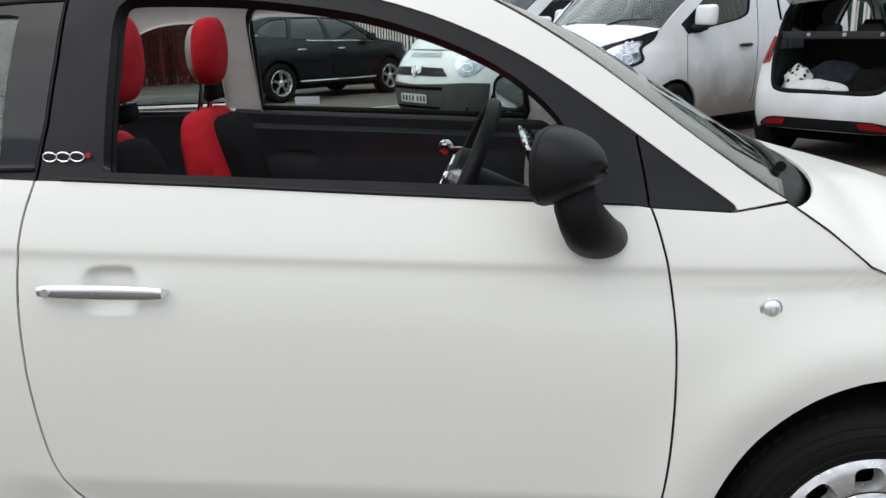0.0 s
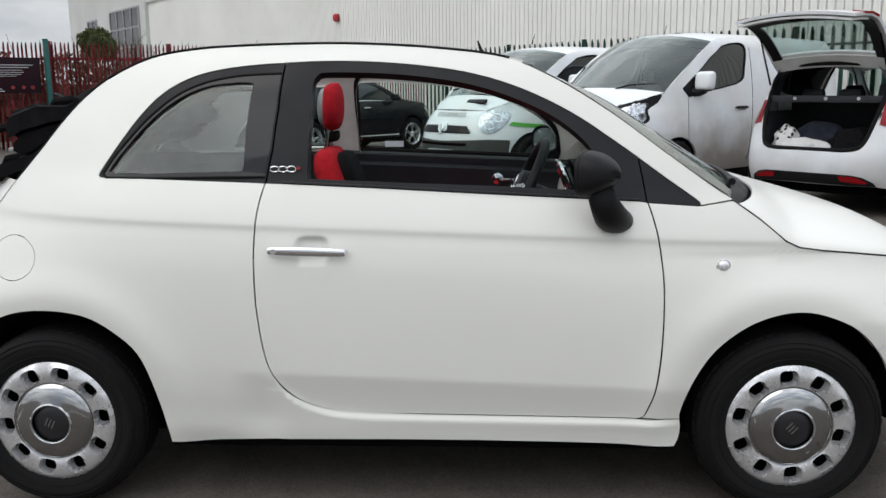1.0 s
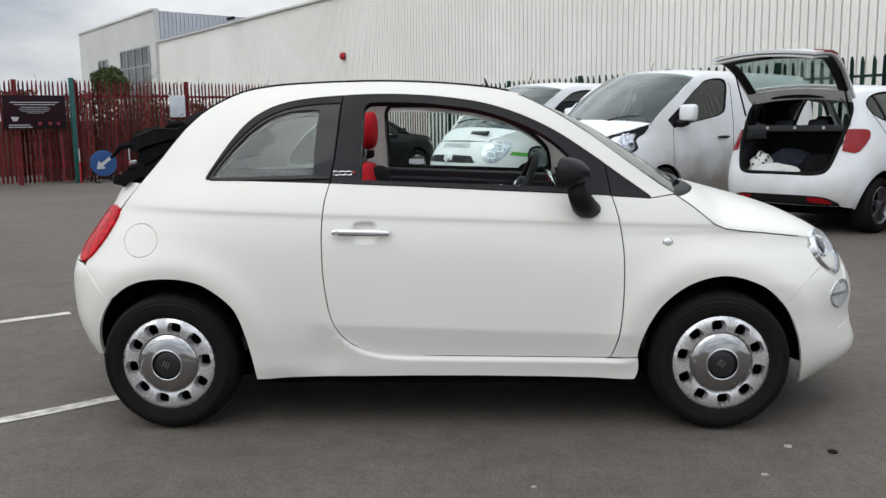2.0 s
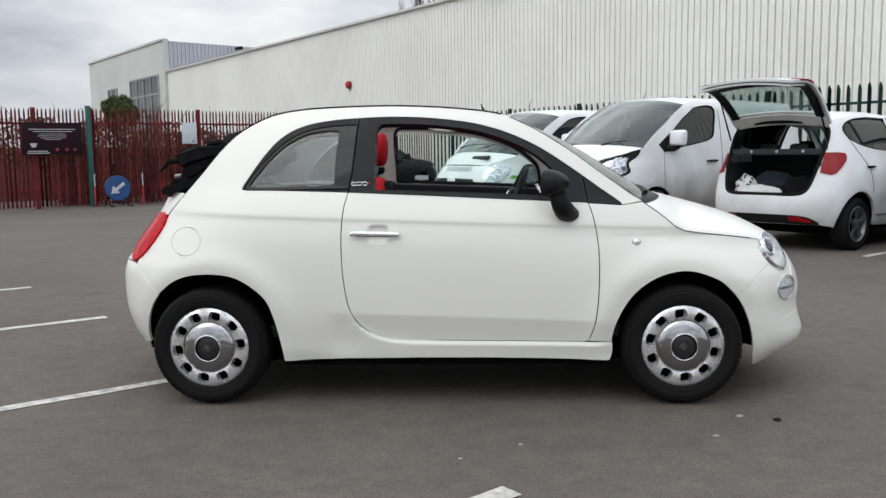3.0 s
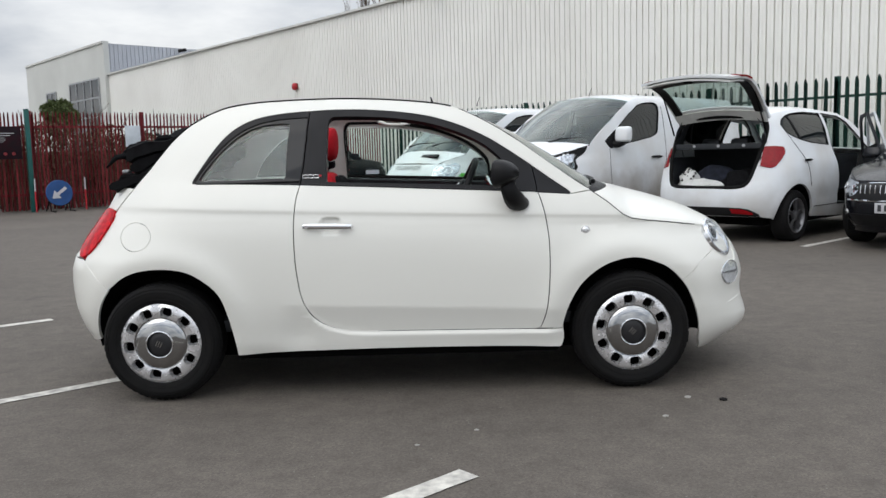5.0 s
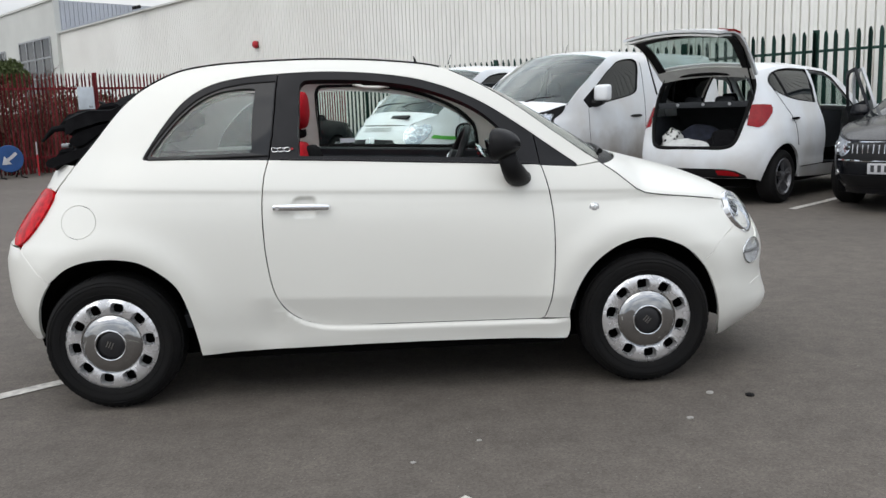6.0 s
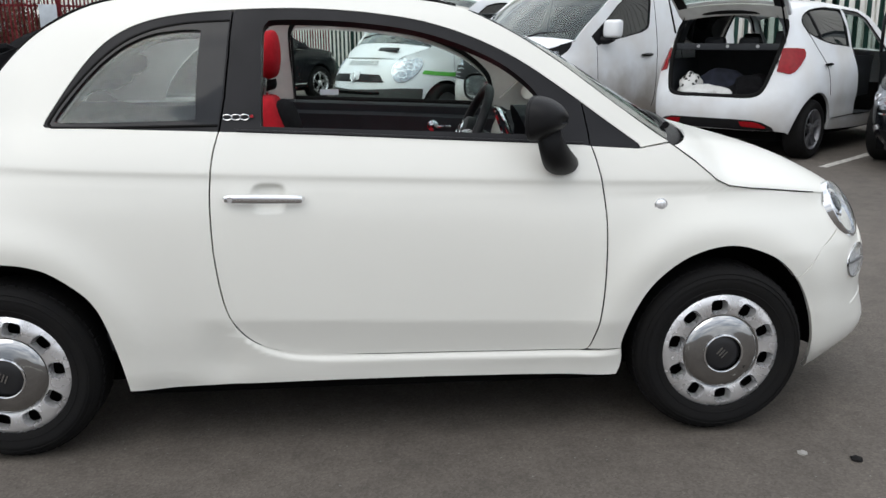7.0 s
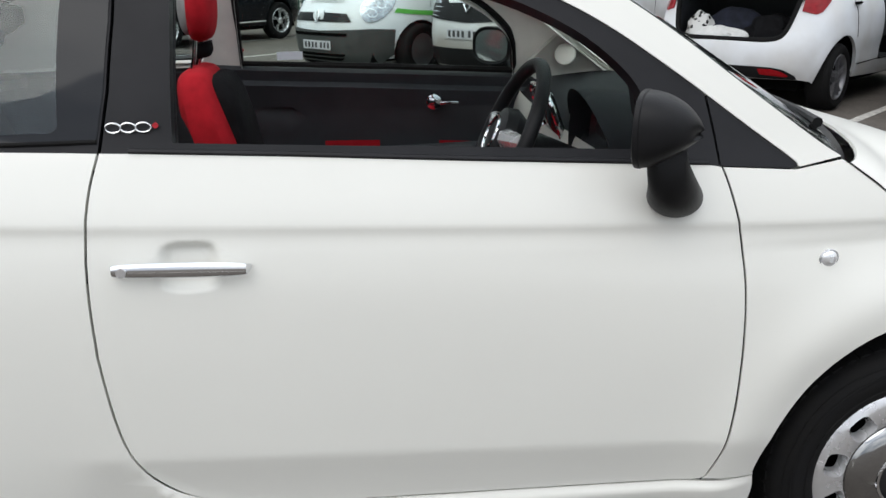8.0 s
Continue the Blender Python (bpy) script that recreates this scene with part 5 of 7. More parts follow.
tube(bm, [wheel_pose @ Vector((0, 0.183 * math.cos(a), 0.183 * math.sin(a))) for a in np.linspace(0, 2 * math.pi, 44, endpoint=False)], 0.0165, 12, True)
part("rim", bm, M["plastic"], sw)
bm = lathe(bmesh.new(), [(0.0, -0.035), (0.05, -0.034), (0.068, -0.025), (0.075, 0.0), (0.06, 0.03), (0.0, 0.035)], 30)
bmesh.ops.transform(bm, matrix=wheel_pose @ Matrix.Rotation(-math.pi / 2, 4, "Z"), verts=bm.verts)
part("airbag_hub", bm, M["plastic"], sw)
bm = bmesh.new()
tube(bm, [wheel_pose @ Vector((-0.034, 0.042 * math.cos(a), 0.042 * math.sin(a))) for a in np.linspace(0, 2 * math.pi, 28, endpoint=False)], 0.005, 8, True)
part("hub_ring", bm, M["chrome"], sw)
for a in (0.15, math.pi - 0.15, -math.pi / 2):
    bm = bmesh.new()
    tube(bm, [wheel_pose @ Vector((-0.01 * (1 - t), (0.06 + 0.12 * t) * math.cos(a), (0.06 + 0.12 * t) * math.sin(a))) for t in (0, 0.5, 1)], [0.024, 0.018, 0.016], 8)
    part("spoke", bm, M["silver"], sw)
bm = bmesh.new()
cyl(bm, wheel_pose @ Vector((0.03, 0, 0)), (0.60, -0.365, 0.845), 0.045, n=16)
for dy in (-0.16, 0.16):
    cyl(bm, (0.40, -0.365, 0.93), (0.40, -0.365 + dy, 0.945), 0.009, n=10)
part("column", bm, M["plastic"], sw)

# folded soft top on the rear deck
top = new("folded_soft_top")
top.parent = car
tagged(top, "black fabric soft top folded in layers over the boot")


def fold(pts, r, half, name, wob):
    bm = bmesh.new()
    rows = []
    for k, y in enumerate(np.linspace(-half, half, 41)):
        e = (1 - abs(y / half) ** 6)
        ring = []
        for (x, z), rr in zip(pts, r):
            ring.append((x, z + rr * (0.45 + 0.55 * e) + wob * math.sin(9 * y + 14 * x)))
        for (x, z), rr in zip(pts[::-1], r[::-1]):
            ring.append((x, z - rr * (0.45 + 0.55 * e) + wob * math.sin(7 * y + 11 * x)))
        rows.append([(x + 0.05 * (y / half) ** 2, y, z) for x, z in ring])
    grid_surface(bm, rows, True)
    bmesh.ops.holes_fill(bm, edges=bm.edges)
    for v in bm.verts:
        p = Vector((v.co.x * 9, v.co.y * 11, v.co.z * 16))
        v.co += Vector((noise.noise(p), 0.6 * noise.noise(p + Vector((7, 3, 1))), noise.noise(p + Vector((2, 9, 4))))) * 0.028
    bmesh.ops.recalc_face_normals(bm, faces=bm.faces)
    return part(name, bm, M["black_fabric"], top)


fold(spl([(-1.00, 1.285), (-1.10, 1.270), (-1.20, 1.245), (-1.30, 1.215), (-1.375, 1.185), (-1.40, 1.172)], 2), [0.03, 0.046, 0.054, 0.056, 0.058, 0.056, 0.052, 0.046, 0.040, 0.028, 0.01], 0.545, "top_layer", 0.014)
fold(spl([(-1.02, 1.20), (-1.12, 1.185), (-1.22, 1.165), (-1.30, 1.145), (-1.36, 1.130), (-1.385, 1.125)], 2), [0.03, 0.05, 0.056, 0.06, 0.06, 0.058, 0.054, 0.048, 0.042, 0.030, 0.01], 0.535, "middle_layer", 0.014)
fold(spl([(-1.10, 1.135), (-1.20, 1.115), (-1.30, 1.085), (-1.38, 1.058), (-1.44, 1.036), (-1.475, 1.026)], 2), [0.02, 0.036, 0.042, 0.046, 0.046, 0.044, 0.042, 0.042, 0.044, 0.036, 0.012], 0.56, "lower_layer", 0.008)
bm = bmesh.new()
box(bm, -1.415, -1.38, -0.42, -0.36, 1.10, 1.118, 0.006)
part("bracket", bm, M["steel"], top)
rnd = random.Random(5)
for j in range(9):
    bm = bmesh.new()
    y = -0.50 + 0.10 * rnd.random()
    x, z = -1.10 - 0.30 * rnd.random(), 1.07 + 0.2 * rnd.random()
    z = min(z, 1.30 + 0.3 * (x + 1.1))
    tube(bm, [(x + 0.07, y + 0.05, z - 0.03), (x + 0.02, y - 0.02, z + 0.012), (x - 0.02, y - 0.03, z + 0.006), (x - 0.07 - 0.03 * rnd.random(), y + 0.02, z - 0.045)], [0.02, 0.016, 0.014, 0.005], 8)
    part("fabric_fold", bm, M["black_fabric"], top)
bm = bmesh.new()
tube(bm, [(-1.16, -0.46, 1.26), (-1.20, -0.46, 1.292), (-1.215, -0.46, 1.297)], [0.012, 0.008, 0.004], 8)
part("clip", bm, M["plastic"], top)
bm = bmesh.new()
tube(bm, [(0.22, 0.0, 1.405), (0.212, 0.0, 1.428), (0.205, 0.0, 1.445), (0.194, 0.0, 1.478)], [0.03, 0.016, 0.007, 0.003], 10)
part("aerial", bm, M["plastic"], car)
# wipers
for y0 in (-0.30, 0.28):
    bm = bmesh.new()
    rest = []
    for d in (-0.22, -0.1, 0.02, 0.14, 0.26):
        f = 1 - abs((y0 + d) / 0.7) ** 2.6
        rest.append((0.968 + 0.08 * f, y0 + d, 0.976 + 0.034 * f + 0.008))
    tube(bm, rest, [0.012, 0.009, 0.008, 0.007, 0.005], 8)
    part("wiper", bm, M["plastic"], car)
for s in (1, -1):
    bm = bmesh.new()
    tube(bm, [(x, s * (SKIN.y(x, z) - 0.018), z + 0.004) for x, z in [p for p in RAIL if p[0] > 0.34]], 0.0022, 6)
    part("screen_seal", bm, M["grey_plastic"], car)
# black seal round the far window, seen from inside
bm = bmesh.new()
tube(bm, [(x, SKIN.y(x, z) - 0.052, z) for x, z in OPENING_FAR], 0.011, 6, True)
part("window_seal", bm, M["rubber"], car)
# grab handle on the far header
bm = bmesh.new()
tube(bm, [(x, SKIN.y(x, z) - d, z) for x, z, d in ((-0.135, 1.372, 0.055), (-0.125, 1.366, 0.085), (-0.08, 1.350, 0.098), (0.0, 1.345, 0.098), (0.045, 1.353, 0.085), (0.055, 1.352, 0.055))], [0.012, 0.011, 0.009, 0.009, 0.011, 0.012], 10)
part("grab_handle", bm, M["beige"], car, "pale grab handle on the header rail")
# sticker on the far glass
bm = bmesh.new()
box(bm, -0.235, -0.15, 0.668, 0.670, 1.040, 1.066, 0, None)
part("sticker", bm, M["paper"], car)


# ---- parked vehicles ----
def on_skin(hull, pts, r, material, name, parent, lift=0.0, closed=False, both=True, n=6):
    """Thin lines on the flank: seams, seals, mouldings."""
    for s in ((1, -1) if both else (1,)):
        bm = bmesh.new()
        tube(bm, [(x, -s * (hull.y(x, z) + lift), z) for x, z in pts], r, n, closed)
        part(name, bm, material, parent)


def arch(cx, cz, r, z0, n=15):
    a0 = math.asin(max(-1.0, (z0 - cz) / r))
    return [(cx - r * math.cos(a), cz + r * math.sin(a)) for a in np.linspace(a0, math.pi - a0, n)]


def alloy_trim(rim, spokes, material, width=0.024, twin=True):
    def make(wheel, w):
        bm = lathe(bmesh.new(), [(rim + 0.004, 0.0), (rim - 0.004, -0.006), (rim - 0.014, 0.004), (rim - 0.02, 0.05), (rim - 0.03, 0.09)], 48)
        part("rim", bm, material, wheel)
        bm = lathe(bmesh.new(), [(0.0, -0.004), (0.03, -0.004), (0.04, 0.004), (0.06, 0.012), (0.064, 0.04)], 24)
        part("hub", bm, material, wheel)
        for j in range(spokes):
            a = 2 * math.pi * (j + 0.25) / spokes
            bm = bmesh.new()
            for d in ((-0.10, 0.10) if twin else (0.0,)):
                rows = []
                for t in (0, 0.35, 0.7, 1.0):
                    r = 0.04 + (rim - 0.05) * t
                    c = a + d * (0.6 + 0.8 * t)
                    wd = width * (0.8 + 0.4 * t) * (0.6 if twin else 1.3)
                    y = 0.008 + 0.006 * math.sin(math.pi * t)
                    ct, sn = math.cos(c), math.sin(c)
                    rows.append([(r * ct - k * wd * sn, y + dy, r * sn + k * wd * ct) for k, dy in ((-0.5, 0.02), (-0.35, -0.006), (0.35, -0.006), (0.5, 0.02))])
                grid_surface(bm, rows)
            bmesh.ops.recalc_face_normals(bm, faces=bm.faces)
            part("spoke", bm, material, wheel)
        bm = lathe(bmesh.new(), [(rim - 0.03, 0.09), (0.0, 0.09)], 24)
        part("brake_disc", bm, M["liner"], wheel)
    return make


def vehicle(name, m, label, hull, paint, low, arches, top_edge, top_mid, spans, windows, wheels, z_nose, z_tail, step=0.07, rear_pillar=None):
    """A parked vehicle: flanks with wheel arches and windows, and the skins across the top between them.
    top_edge and top_mid run from the nose back; spans: (part name, first, last, material, thickness)."""
    v = thing(name, m, label, "van" if "van" in name else "car", "parked vehicles")
    nose_line = [(lerp(hull.f, z), z) for z in np.linspace(z_nose, low[0][1], 10)]
    tail_line = [(lerp(hull.r, z), z) for z in np.linspace(low[-1][1], z_tail, 10)]
    outline = list(nose_line)
    for p in low:
        outline += p if isinstance(p, list) else [p]
    outline += tail_line
    outline += (rear_pillar or []) + top_edge[::-1]
    body = panel("body", hull, outline, paint, v, holes=[w for w, _ in windows], step=step, depth=0.03, join=True)[0]
    for w, glass in windows:
        for g in panel("side_window", hull, w, glass, v, step=0.09, inset=0.012, depth=0.004):
            g.visible_shadow = False
        on_skin(hull, w, 0.009, M["rubber"], "window_seal", v, -0.004, True)
    for pname, i, j, material, thick in spans:
        strip(pname, top_edge[i:j + 1], top_mid[i:j + 1], hull, material, v, n=16, power=2.4, thick=thick)
    for cx, y, r, w, rim, trim in wheels:
        road_wheel(v, Matrix.Translation((cx, -y, r)), r, w, trim, rim=rim)
        road_wheel(v, Matrix.Translation((cx, y, r)) @ Matrix.Rotation(math.pi, 4, "Z"), r, w, trim, rim=rim)
    bm = bmesh.new()
    for cx, cz, r in arches:
        arch_in = lambda a: min(wheels[0][1], hull.y(cx + r * math.cos(a), max(0.25, cz + r * math.sin(a))) - 0.03)
        rows = [[(cx + (r - 0.004) * math.cos(a), yy, cz + (r - 0.004) * math.sin(a)) for yy in (-arch_in(a), -0.4, 0.4, arch_in(a))] for a in np.linspace(0, math.pi, 16)]
        grid_surface(bm, rows)
    x0, x1 = lerp(hull.r, 0.3) + 0.25, lerp(hull.f, 0.3) - 0.25
    box(bm, x0, x1, -wheels[0][1] + 0.24, wheels[0][1] - 0.24, 0.2, 0.32)
    box(bm, min(a[0] for a in arches) + arches[0][2], max(a[0] for a in arches) - arches[0][2], -wheels[0][1] + 0.06, wheels[0][1] - 0.06, 0.22, 0.34)
    part("underbody", bm, M["liner"], v, smooth=False)
    return v


def bars_plate(parent, m, back="print_white", n=7):
    """A number plate: a plate with plain bars for its characters."""
    bm = box(bmesh.new(), -0.004, 0.004, -0.26, 0.26, -0.055, 0.055, 0.003, m)
    plate = part("number_plate", bm, M[back], parent, "number plate with plain dark bars")
    for j in range(n):
        bm = bmesh.new()
        y = -0.20 + 0.4 * j / (n - 1) + (0.02 if j > 3 else -0.01)
        box(bm, 0.004, 0.006, y - 0.018, y + 0.018, -0.035, 0.035, 0, m)
        part("bar", bm, M["print_dark"], plate, smooth=False)
    return plate


def muddy(name="muddy_white_van_paint", reach=1.28, most=0.75):
    """White paint with brown road dirt thrown up from the wheels."""
    m = mat(name, (0.74, 0.77, 0.80), 0.4, var=0.05, scale=2.2, coat=0.2, rvar=0.2, tint=(0.64, 0.63, 0.61))
    nt = m.node_tree
    b = nt.nodes["Principled BSDF"]
    base = b.inputs["Base Color"].links[0].from_socket
    tc = nt.nodes.new("ShaderNodeTexCoord")
    sp = nt.nodes.new("ShaderNodeSeparateXYZ")
    no = nt.nodes.new("ShaderNodeTexNoise")
    no.inputs["Scale"].default_value, no.inputs["Detail"].default_value = 3.0, 8.0
    nt.links.new(tc.outputs["Object"], sp.inputs[0])
    nt.links.new(tc.outputs["Object"], no.inputs["Vector"])
    ad = nt.nodes.new("ShaderNodeMath")
    ad.operation = "MULTIPLY_ADD"
    ad.inputs[1].default_value = 0.7
    nt.links.new(no.outputs["Fac"], ad.inputs[0])
    nt.links.new(sp.outputs["Z"], ad.inputs[2])
    mr = nt.nodes.new("ShaderNodeMapRange")
    mr.inputs["From Min"].default_value, mr.inputs["From Max"].default_value = reach - 0.53, reach
    mr.inputs["To Min"].default_value, mr.inputs["To Max"].default_value = most, 0.0
    nt.links.new(ad.outputs[0], mr.inputs["Value"])
    mx = nt.nodes.new("ShaderNodeMixRGB")
    mx.inputs["Color2"].default_value = (0.20, 0.155, 0.11, 1)
    nt.links.new(mr.outputs["Result"], mx.inputs["Fac"])
    nt.links.new(base, mx.inputs["Color1"])
    nt.links.new(mx.outputs["Color"], b.inputs["Base Color"])
    return m


# --- white mini MPV, tailgate and front door open ---
MPV_AT = Matrix.Translation((4.04 + 1.3075 * U.x, 6.047 + 1.3075 * U.y, 0)) @ Matrix.Rotation(radians(BAY), 4, "Z")


def mpv_sculpt(x, z):
    """Flared arches, a full haunch behind the rear door and a shallow hollow along the doors."""
    e = 0.0
    for cx in (1.3075, -1.29):
        e += 0.012 * math.exp(-((math.hypot(x - cx, z - 0.315) - 0.40) / 0.06) ** 2)
    e += 0.016 * math.exp(-((x + 1.52) / 0.30) ** 2 - ((z - 0.80) / 0.13) ** 2)
    return e - 0.014 * math.exp(-((x + 0.35) / 0.55) ** 4 - ((z - 0.52) / 0.09) ** 2)


MPV = Hull([(0.15, 0.80), (0.3, 0.85), (0.5, 0.878), (0.7, 0.8825), (0.88, 0.875), (0.98, 0.855), (1.08, 0.825), (1.25, 0.775), (1.42, 0.715), (1.52, 0.665), (1.60, 0.59), (1.66, 0.45)],
           [(0.15, 1.98), (0.3, 2.10), (0.5, 2.135), (0.7, 2.10), (0.85, 2.02), (1.0, 2.05), (1.7, 2.1)],
           [(0.15, -1.80), (0.3, -1.90), (0.45, -1.945), (0.6, -1.945), (0.7, -1.92), (0.8, -1.885), (1.0, -1.83), (1.2, -1.76), (1.4, -1.68), (1.6, -1.60)], ((0, 5.0),), ((0, 0.28),), ((0, 9.0),), ((0, 0.30),), extra=mpv_sculpt)


def mpv_back(y, z):
    """The point of the rounded rear end at half width y and height z."""
    k = min(1.0, y / lerp(MPV.w, z))
    return (lerp(MPV.r, z) * (1 - k ** (1 / 0.30)) ** (1 / 9.0), z)


mpv_low = [(1.95, 0.22), arch(1.3075, 0.315, 0.375, 0.24)[::-1], (0.0, 0.24), arch(-1.29, 0.315, 0.385, 0.28)[::-1], (-1.70, 0.30), (-1.80, 0.32)]
mpv_edge = [(2.00, 0.82), (1.90, 0.88), (1.70, 0.95), (1.40, 1.02), (1.18, 1.06), (0.80, 1.30), (0.50, 1.49), (0.28, 1.57), (-0.3, 1.622), (-0.9, 1.608), (-1.35, 1.56), (-1.58, 1.505)]
mpv_mid = [(2.04, 0.82), (1.98, 0.92), (1.80, 1.01), (1.50, 1.08), (1.30, 1.12), (0.88, 1.40), (0.54, 1.575), (0.28, 1.64), (-0.3, 1.678), (-0.9, 1.668), (-1.38, 1.625), (-1.65, 1.565)]
w_rear = [(-0.34, 1.155), (-0.31, 1.35), (-0.285, 1.560)] + spl([(-0.70, 1.572), (-1.05, 1.548), (-1.28, 1.495), (-1.37, 1.41), (-1.30, 1.31), (-1.10, 1.24), (-0.80, 1.19)], 3)
DOOR_GAP = [(0.86, 0.38), (0.90, 1.06), (0.62, 1.27), (0.38, 1.46), (0.2, 1.53), (-0.22, 1.562)] + spl([(-0.26, 1.16), (-0.20, 0.92), (-0.17, 0.70), (-0.19, 0.40)], 3)
w_front = [(0.80, 1.08), (0.56, 1.28), (0.34, 1.43), (0.18, 1.49), (-0.18, 1.52), (-0.21, 1.18), (0.3, 1.12)]
# the boot opening's right half, from the sill up
BOOT = spl([(0.30, 0.668), (0.42, 0.674), (0.50, 0.70), (0.54, 0.76), (0.575, 0.90), (0.605, 1.10), (0.613, 1.25), (0.60, 1.38), (0.565, 1.46), (0.50, 1.497)], 3)
mpv = vehicle("hatchback_car", MPV_AT, "white five-door hatchback with raised tailgate and open front door", MPV, muddy("dusty_white_car_paint", 1.02, 0.38), mpv_low,
              [(1.3075, 0.315, 0.375), (-1.29, 0.315, 0.385)], mpv_edge, mpv_mid,
              [("bonnet", 0, 4, M["van_paint"], -0.02), ("windscreen", 4, 6, M["glass"], -0.005), ("roof", 6, 11, M["van_paint"], -0.03)],
              [(w_rear, M["dark_glass"]), (DOOR_GAP, M["clear_glass"])],
              [(1.3075, 0.86, 0.312, 0.2, 0.215, alloy_trim(0.21, 5, M["alloy"])), (-1.29, 0.86, 0.312, 0.2, 0.215, alloy_trim(0.21, 5, M["alloy"]))],
              0.82, 0.655, rear_pillar=[mpv_back(0.2, 0.664)] + [mpv_back(y, z) for y, z in BOOT])
near_glass = [o for o in mpv.children if o.name.startswith('side_window')]
bpy.data.objects.remove(near_glass[2])
bpy.data.objects.remove(near_glass[3])
shut = panel('left_front_door', MPV, DOOR_GAP, M['van_paint'], mpv, holes=[w_front], step=0.1, inset=0.002)
bpy.data.objects.remove(shut[0])
for q in mpv.children:
    if q.name.startswith("windscreen"):
        q.visible_shadow = False
tail_lamp = [mpv_back(0.628, z) for z in (1.145, 1.07, 1.0, 0.925)] + [(-1.70, 0.897), (-1.655, 0.915), (-1.57, 0.985), (-1.48, 1.06), (-1.455, 1.11), (-1.465, 1.145), (-1.55, 1.155), (-1.66, 1.155)]
panel("tail_light", MPV, tail_lamp, M["red_lens"], mpv, step=0.05, inset=-0.010, depth=0.02, label="large red wrap-around tail light")
insert_end = [mpv_back(0.30, 0.432), mpv_back(0.46, 0.428), mpv_back(0.56, 0.41), mpv_back(0.65, 0.355), mpv_back(0.66, 0.325), mpv_back(0.5, 0.325)]
panel("bumper_insert", MPV, [(lerp(MPV.r, z), z) for z in (0.328, 0.36, 0.40, 0.432)] + insert_end, M["plastic"], mpv, step=0.06, inset=-0.006, depth=0.02, join=True)
panel("reflector", MPV, [mpv_back(0.36, 0.365), mpv_back(0.34, 0.415), mpv_back(0.47, 0.413), mpv_back(0.54, 0.395), mpv_back(0.60, 0.36), mpv_back(0.58, 0.35)], M["red_lens"], mpv, step=0.04, inset=-0.013, depth=0.012)
on_skin(MPV, spl([(-1.34, 1.335), (-1.20, 1.15), (-1.05, 0.98), (-0.99, 0.82), (-0.96, 0.66)], 3), 0.004, M["liner"], "door_seam", mpv)
on_skin(MPV, [(-1.03, 1.225), (-1.12, 1.40), (-1.17, 1.52)], 0.014, M["trim"], "window_pillar", mpv, -0.012)
on_skin(MPV, [(-0.19, 0.405), (-0.45, 0.40), (-0.86, 0.40)], 0.004, M["liner"], "door_seam", mpv)
for s in (1, -1):
    bm = bmesh.new()
    tube(bm, [(x, -s * (MPV.y(x, 0.98) + 0.02), 0.98) for x in (-1.13, -1.09, -0.97, -0.92)], [0.006, 0.014, 0.014, 0.006], 8)
    part("door_handle", bm, M["liner"], mpv)
# dark cabin seen through the boot and windows
bm = bmesh.new()
box(bm, -1.80, -0.9, -0.62, 0.62, 0.50, 0.63)
for s in (-1, 1):
    rows = [[(x, s * y, z) for z, y in ((0.55, 0.60), (0.9, 0.61), (1.04, 0.63))] for x in (-1.76, -0.2, 1.0)]
    grid_surface(bm, rows)
    rows = [[(x, s * y, z) for z, y in ((1.15, 0.645), (1.22, 0.64), (1.38, 0.59), (1.52, 0.50))] for x in (-1.64, -1.40)]
    grid_surface(bm, rows)
box(bm, -1.0, 1.2, -0.70, 0.70, 0.30, 0.36)
part("boot_lining", bm, M["interior"], mpv, smooth=False)
bm = bmesh.new()
rows = [[(x, y, z) for x, z in ((-0.98, 0.56), (-1.10, 1.02), (-1.12, 1.15))] for y in (-0.66, 0.66)]
grid_surface(bm, rows)
bmesh.ops.solidify(bm, geom=bm.faces[:], thickness=0.08)
for y in (-0.42, 0.0, 0.42):
    cushion(bm, [((-1.08, y, 1.16), 0.03, 0.10, 0), ((-1.09, y, 1.19), 0.05, 0.13, 0), ((-1.09, y, 1.25 + (0.06 if y < 0 else 0)), 0.045, 0.12, 0), ((-1.09, y, 1.27 + (0.06 if y < 0 else 0)), 0.02, 0.08, 0)], 12)
part("rear_seat", bm, M["interior"], mpv)
for y in (-0.38, 0.38):
    bm = bmesh.new()
    cushion(bm, [((-0.05, y, 0.5), 0.09, 0.23, -0.25), ((-0.16, y, 0.95), 0.08, 0.22, -0.25), ((-0.2, y, 1.08), 0.05, 0.17, -0.25)], 14)
    cushion(bm, [((-0.22, y, 1.13), 0.04, 0.10, -0.2), ((-0.235, y, 1.20), 0.055, 0.125, -0.2), ((-0.25, y, 1.30), 0.03, 0.09, -0.2)], 14)
    part("front_seat", bm, M["black_fabric"], mpv)
bm = box(bmesh.new(), -1.64, -1.12, -0.62, 0.62, 1.155, 1.17, 0.004)
box(bm, -1.66, -1.635, -0.60, 0.60, 1.135, 1.205, 0.006)
shelf = part("parcel_shelf", bm, M["interior"], mpv)
for y in (-0.36, -0.02, 0.32):
    bm = bmesh.new()
    cyl(bm, (-1.672, y, 1.175), (-1.66, y, 1.175), 0.018, n=12)
    part("shelf_stud", bm, M["print_white"], shelf)
bm = bmesh.new()
half_rim = [(mpv_back(y, z)[0] + 0.012, y, z) for y, z in BOOT[::2]]
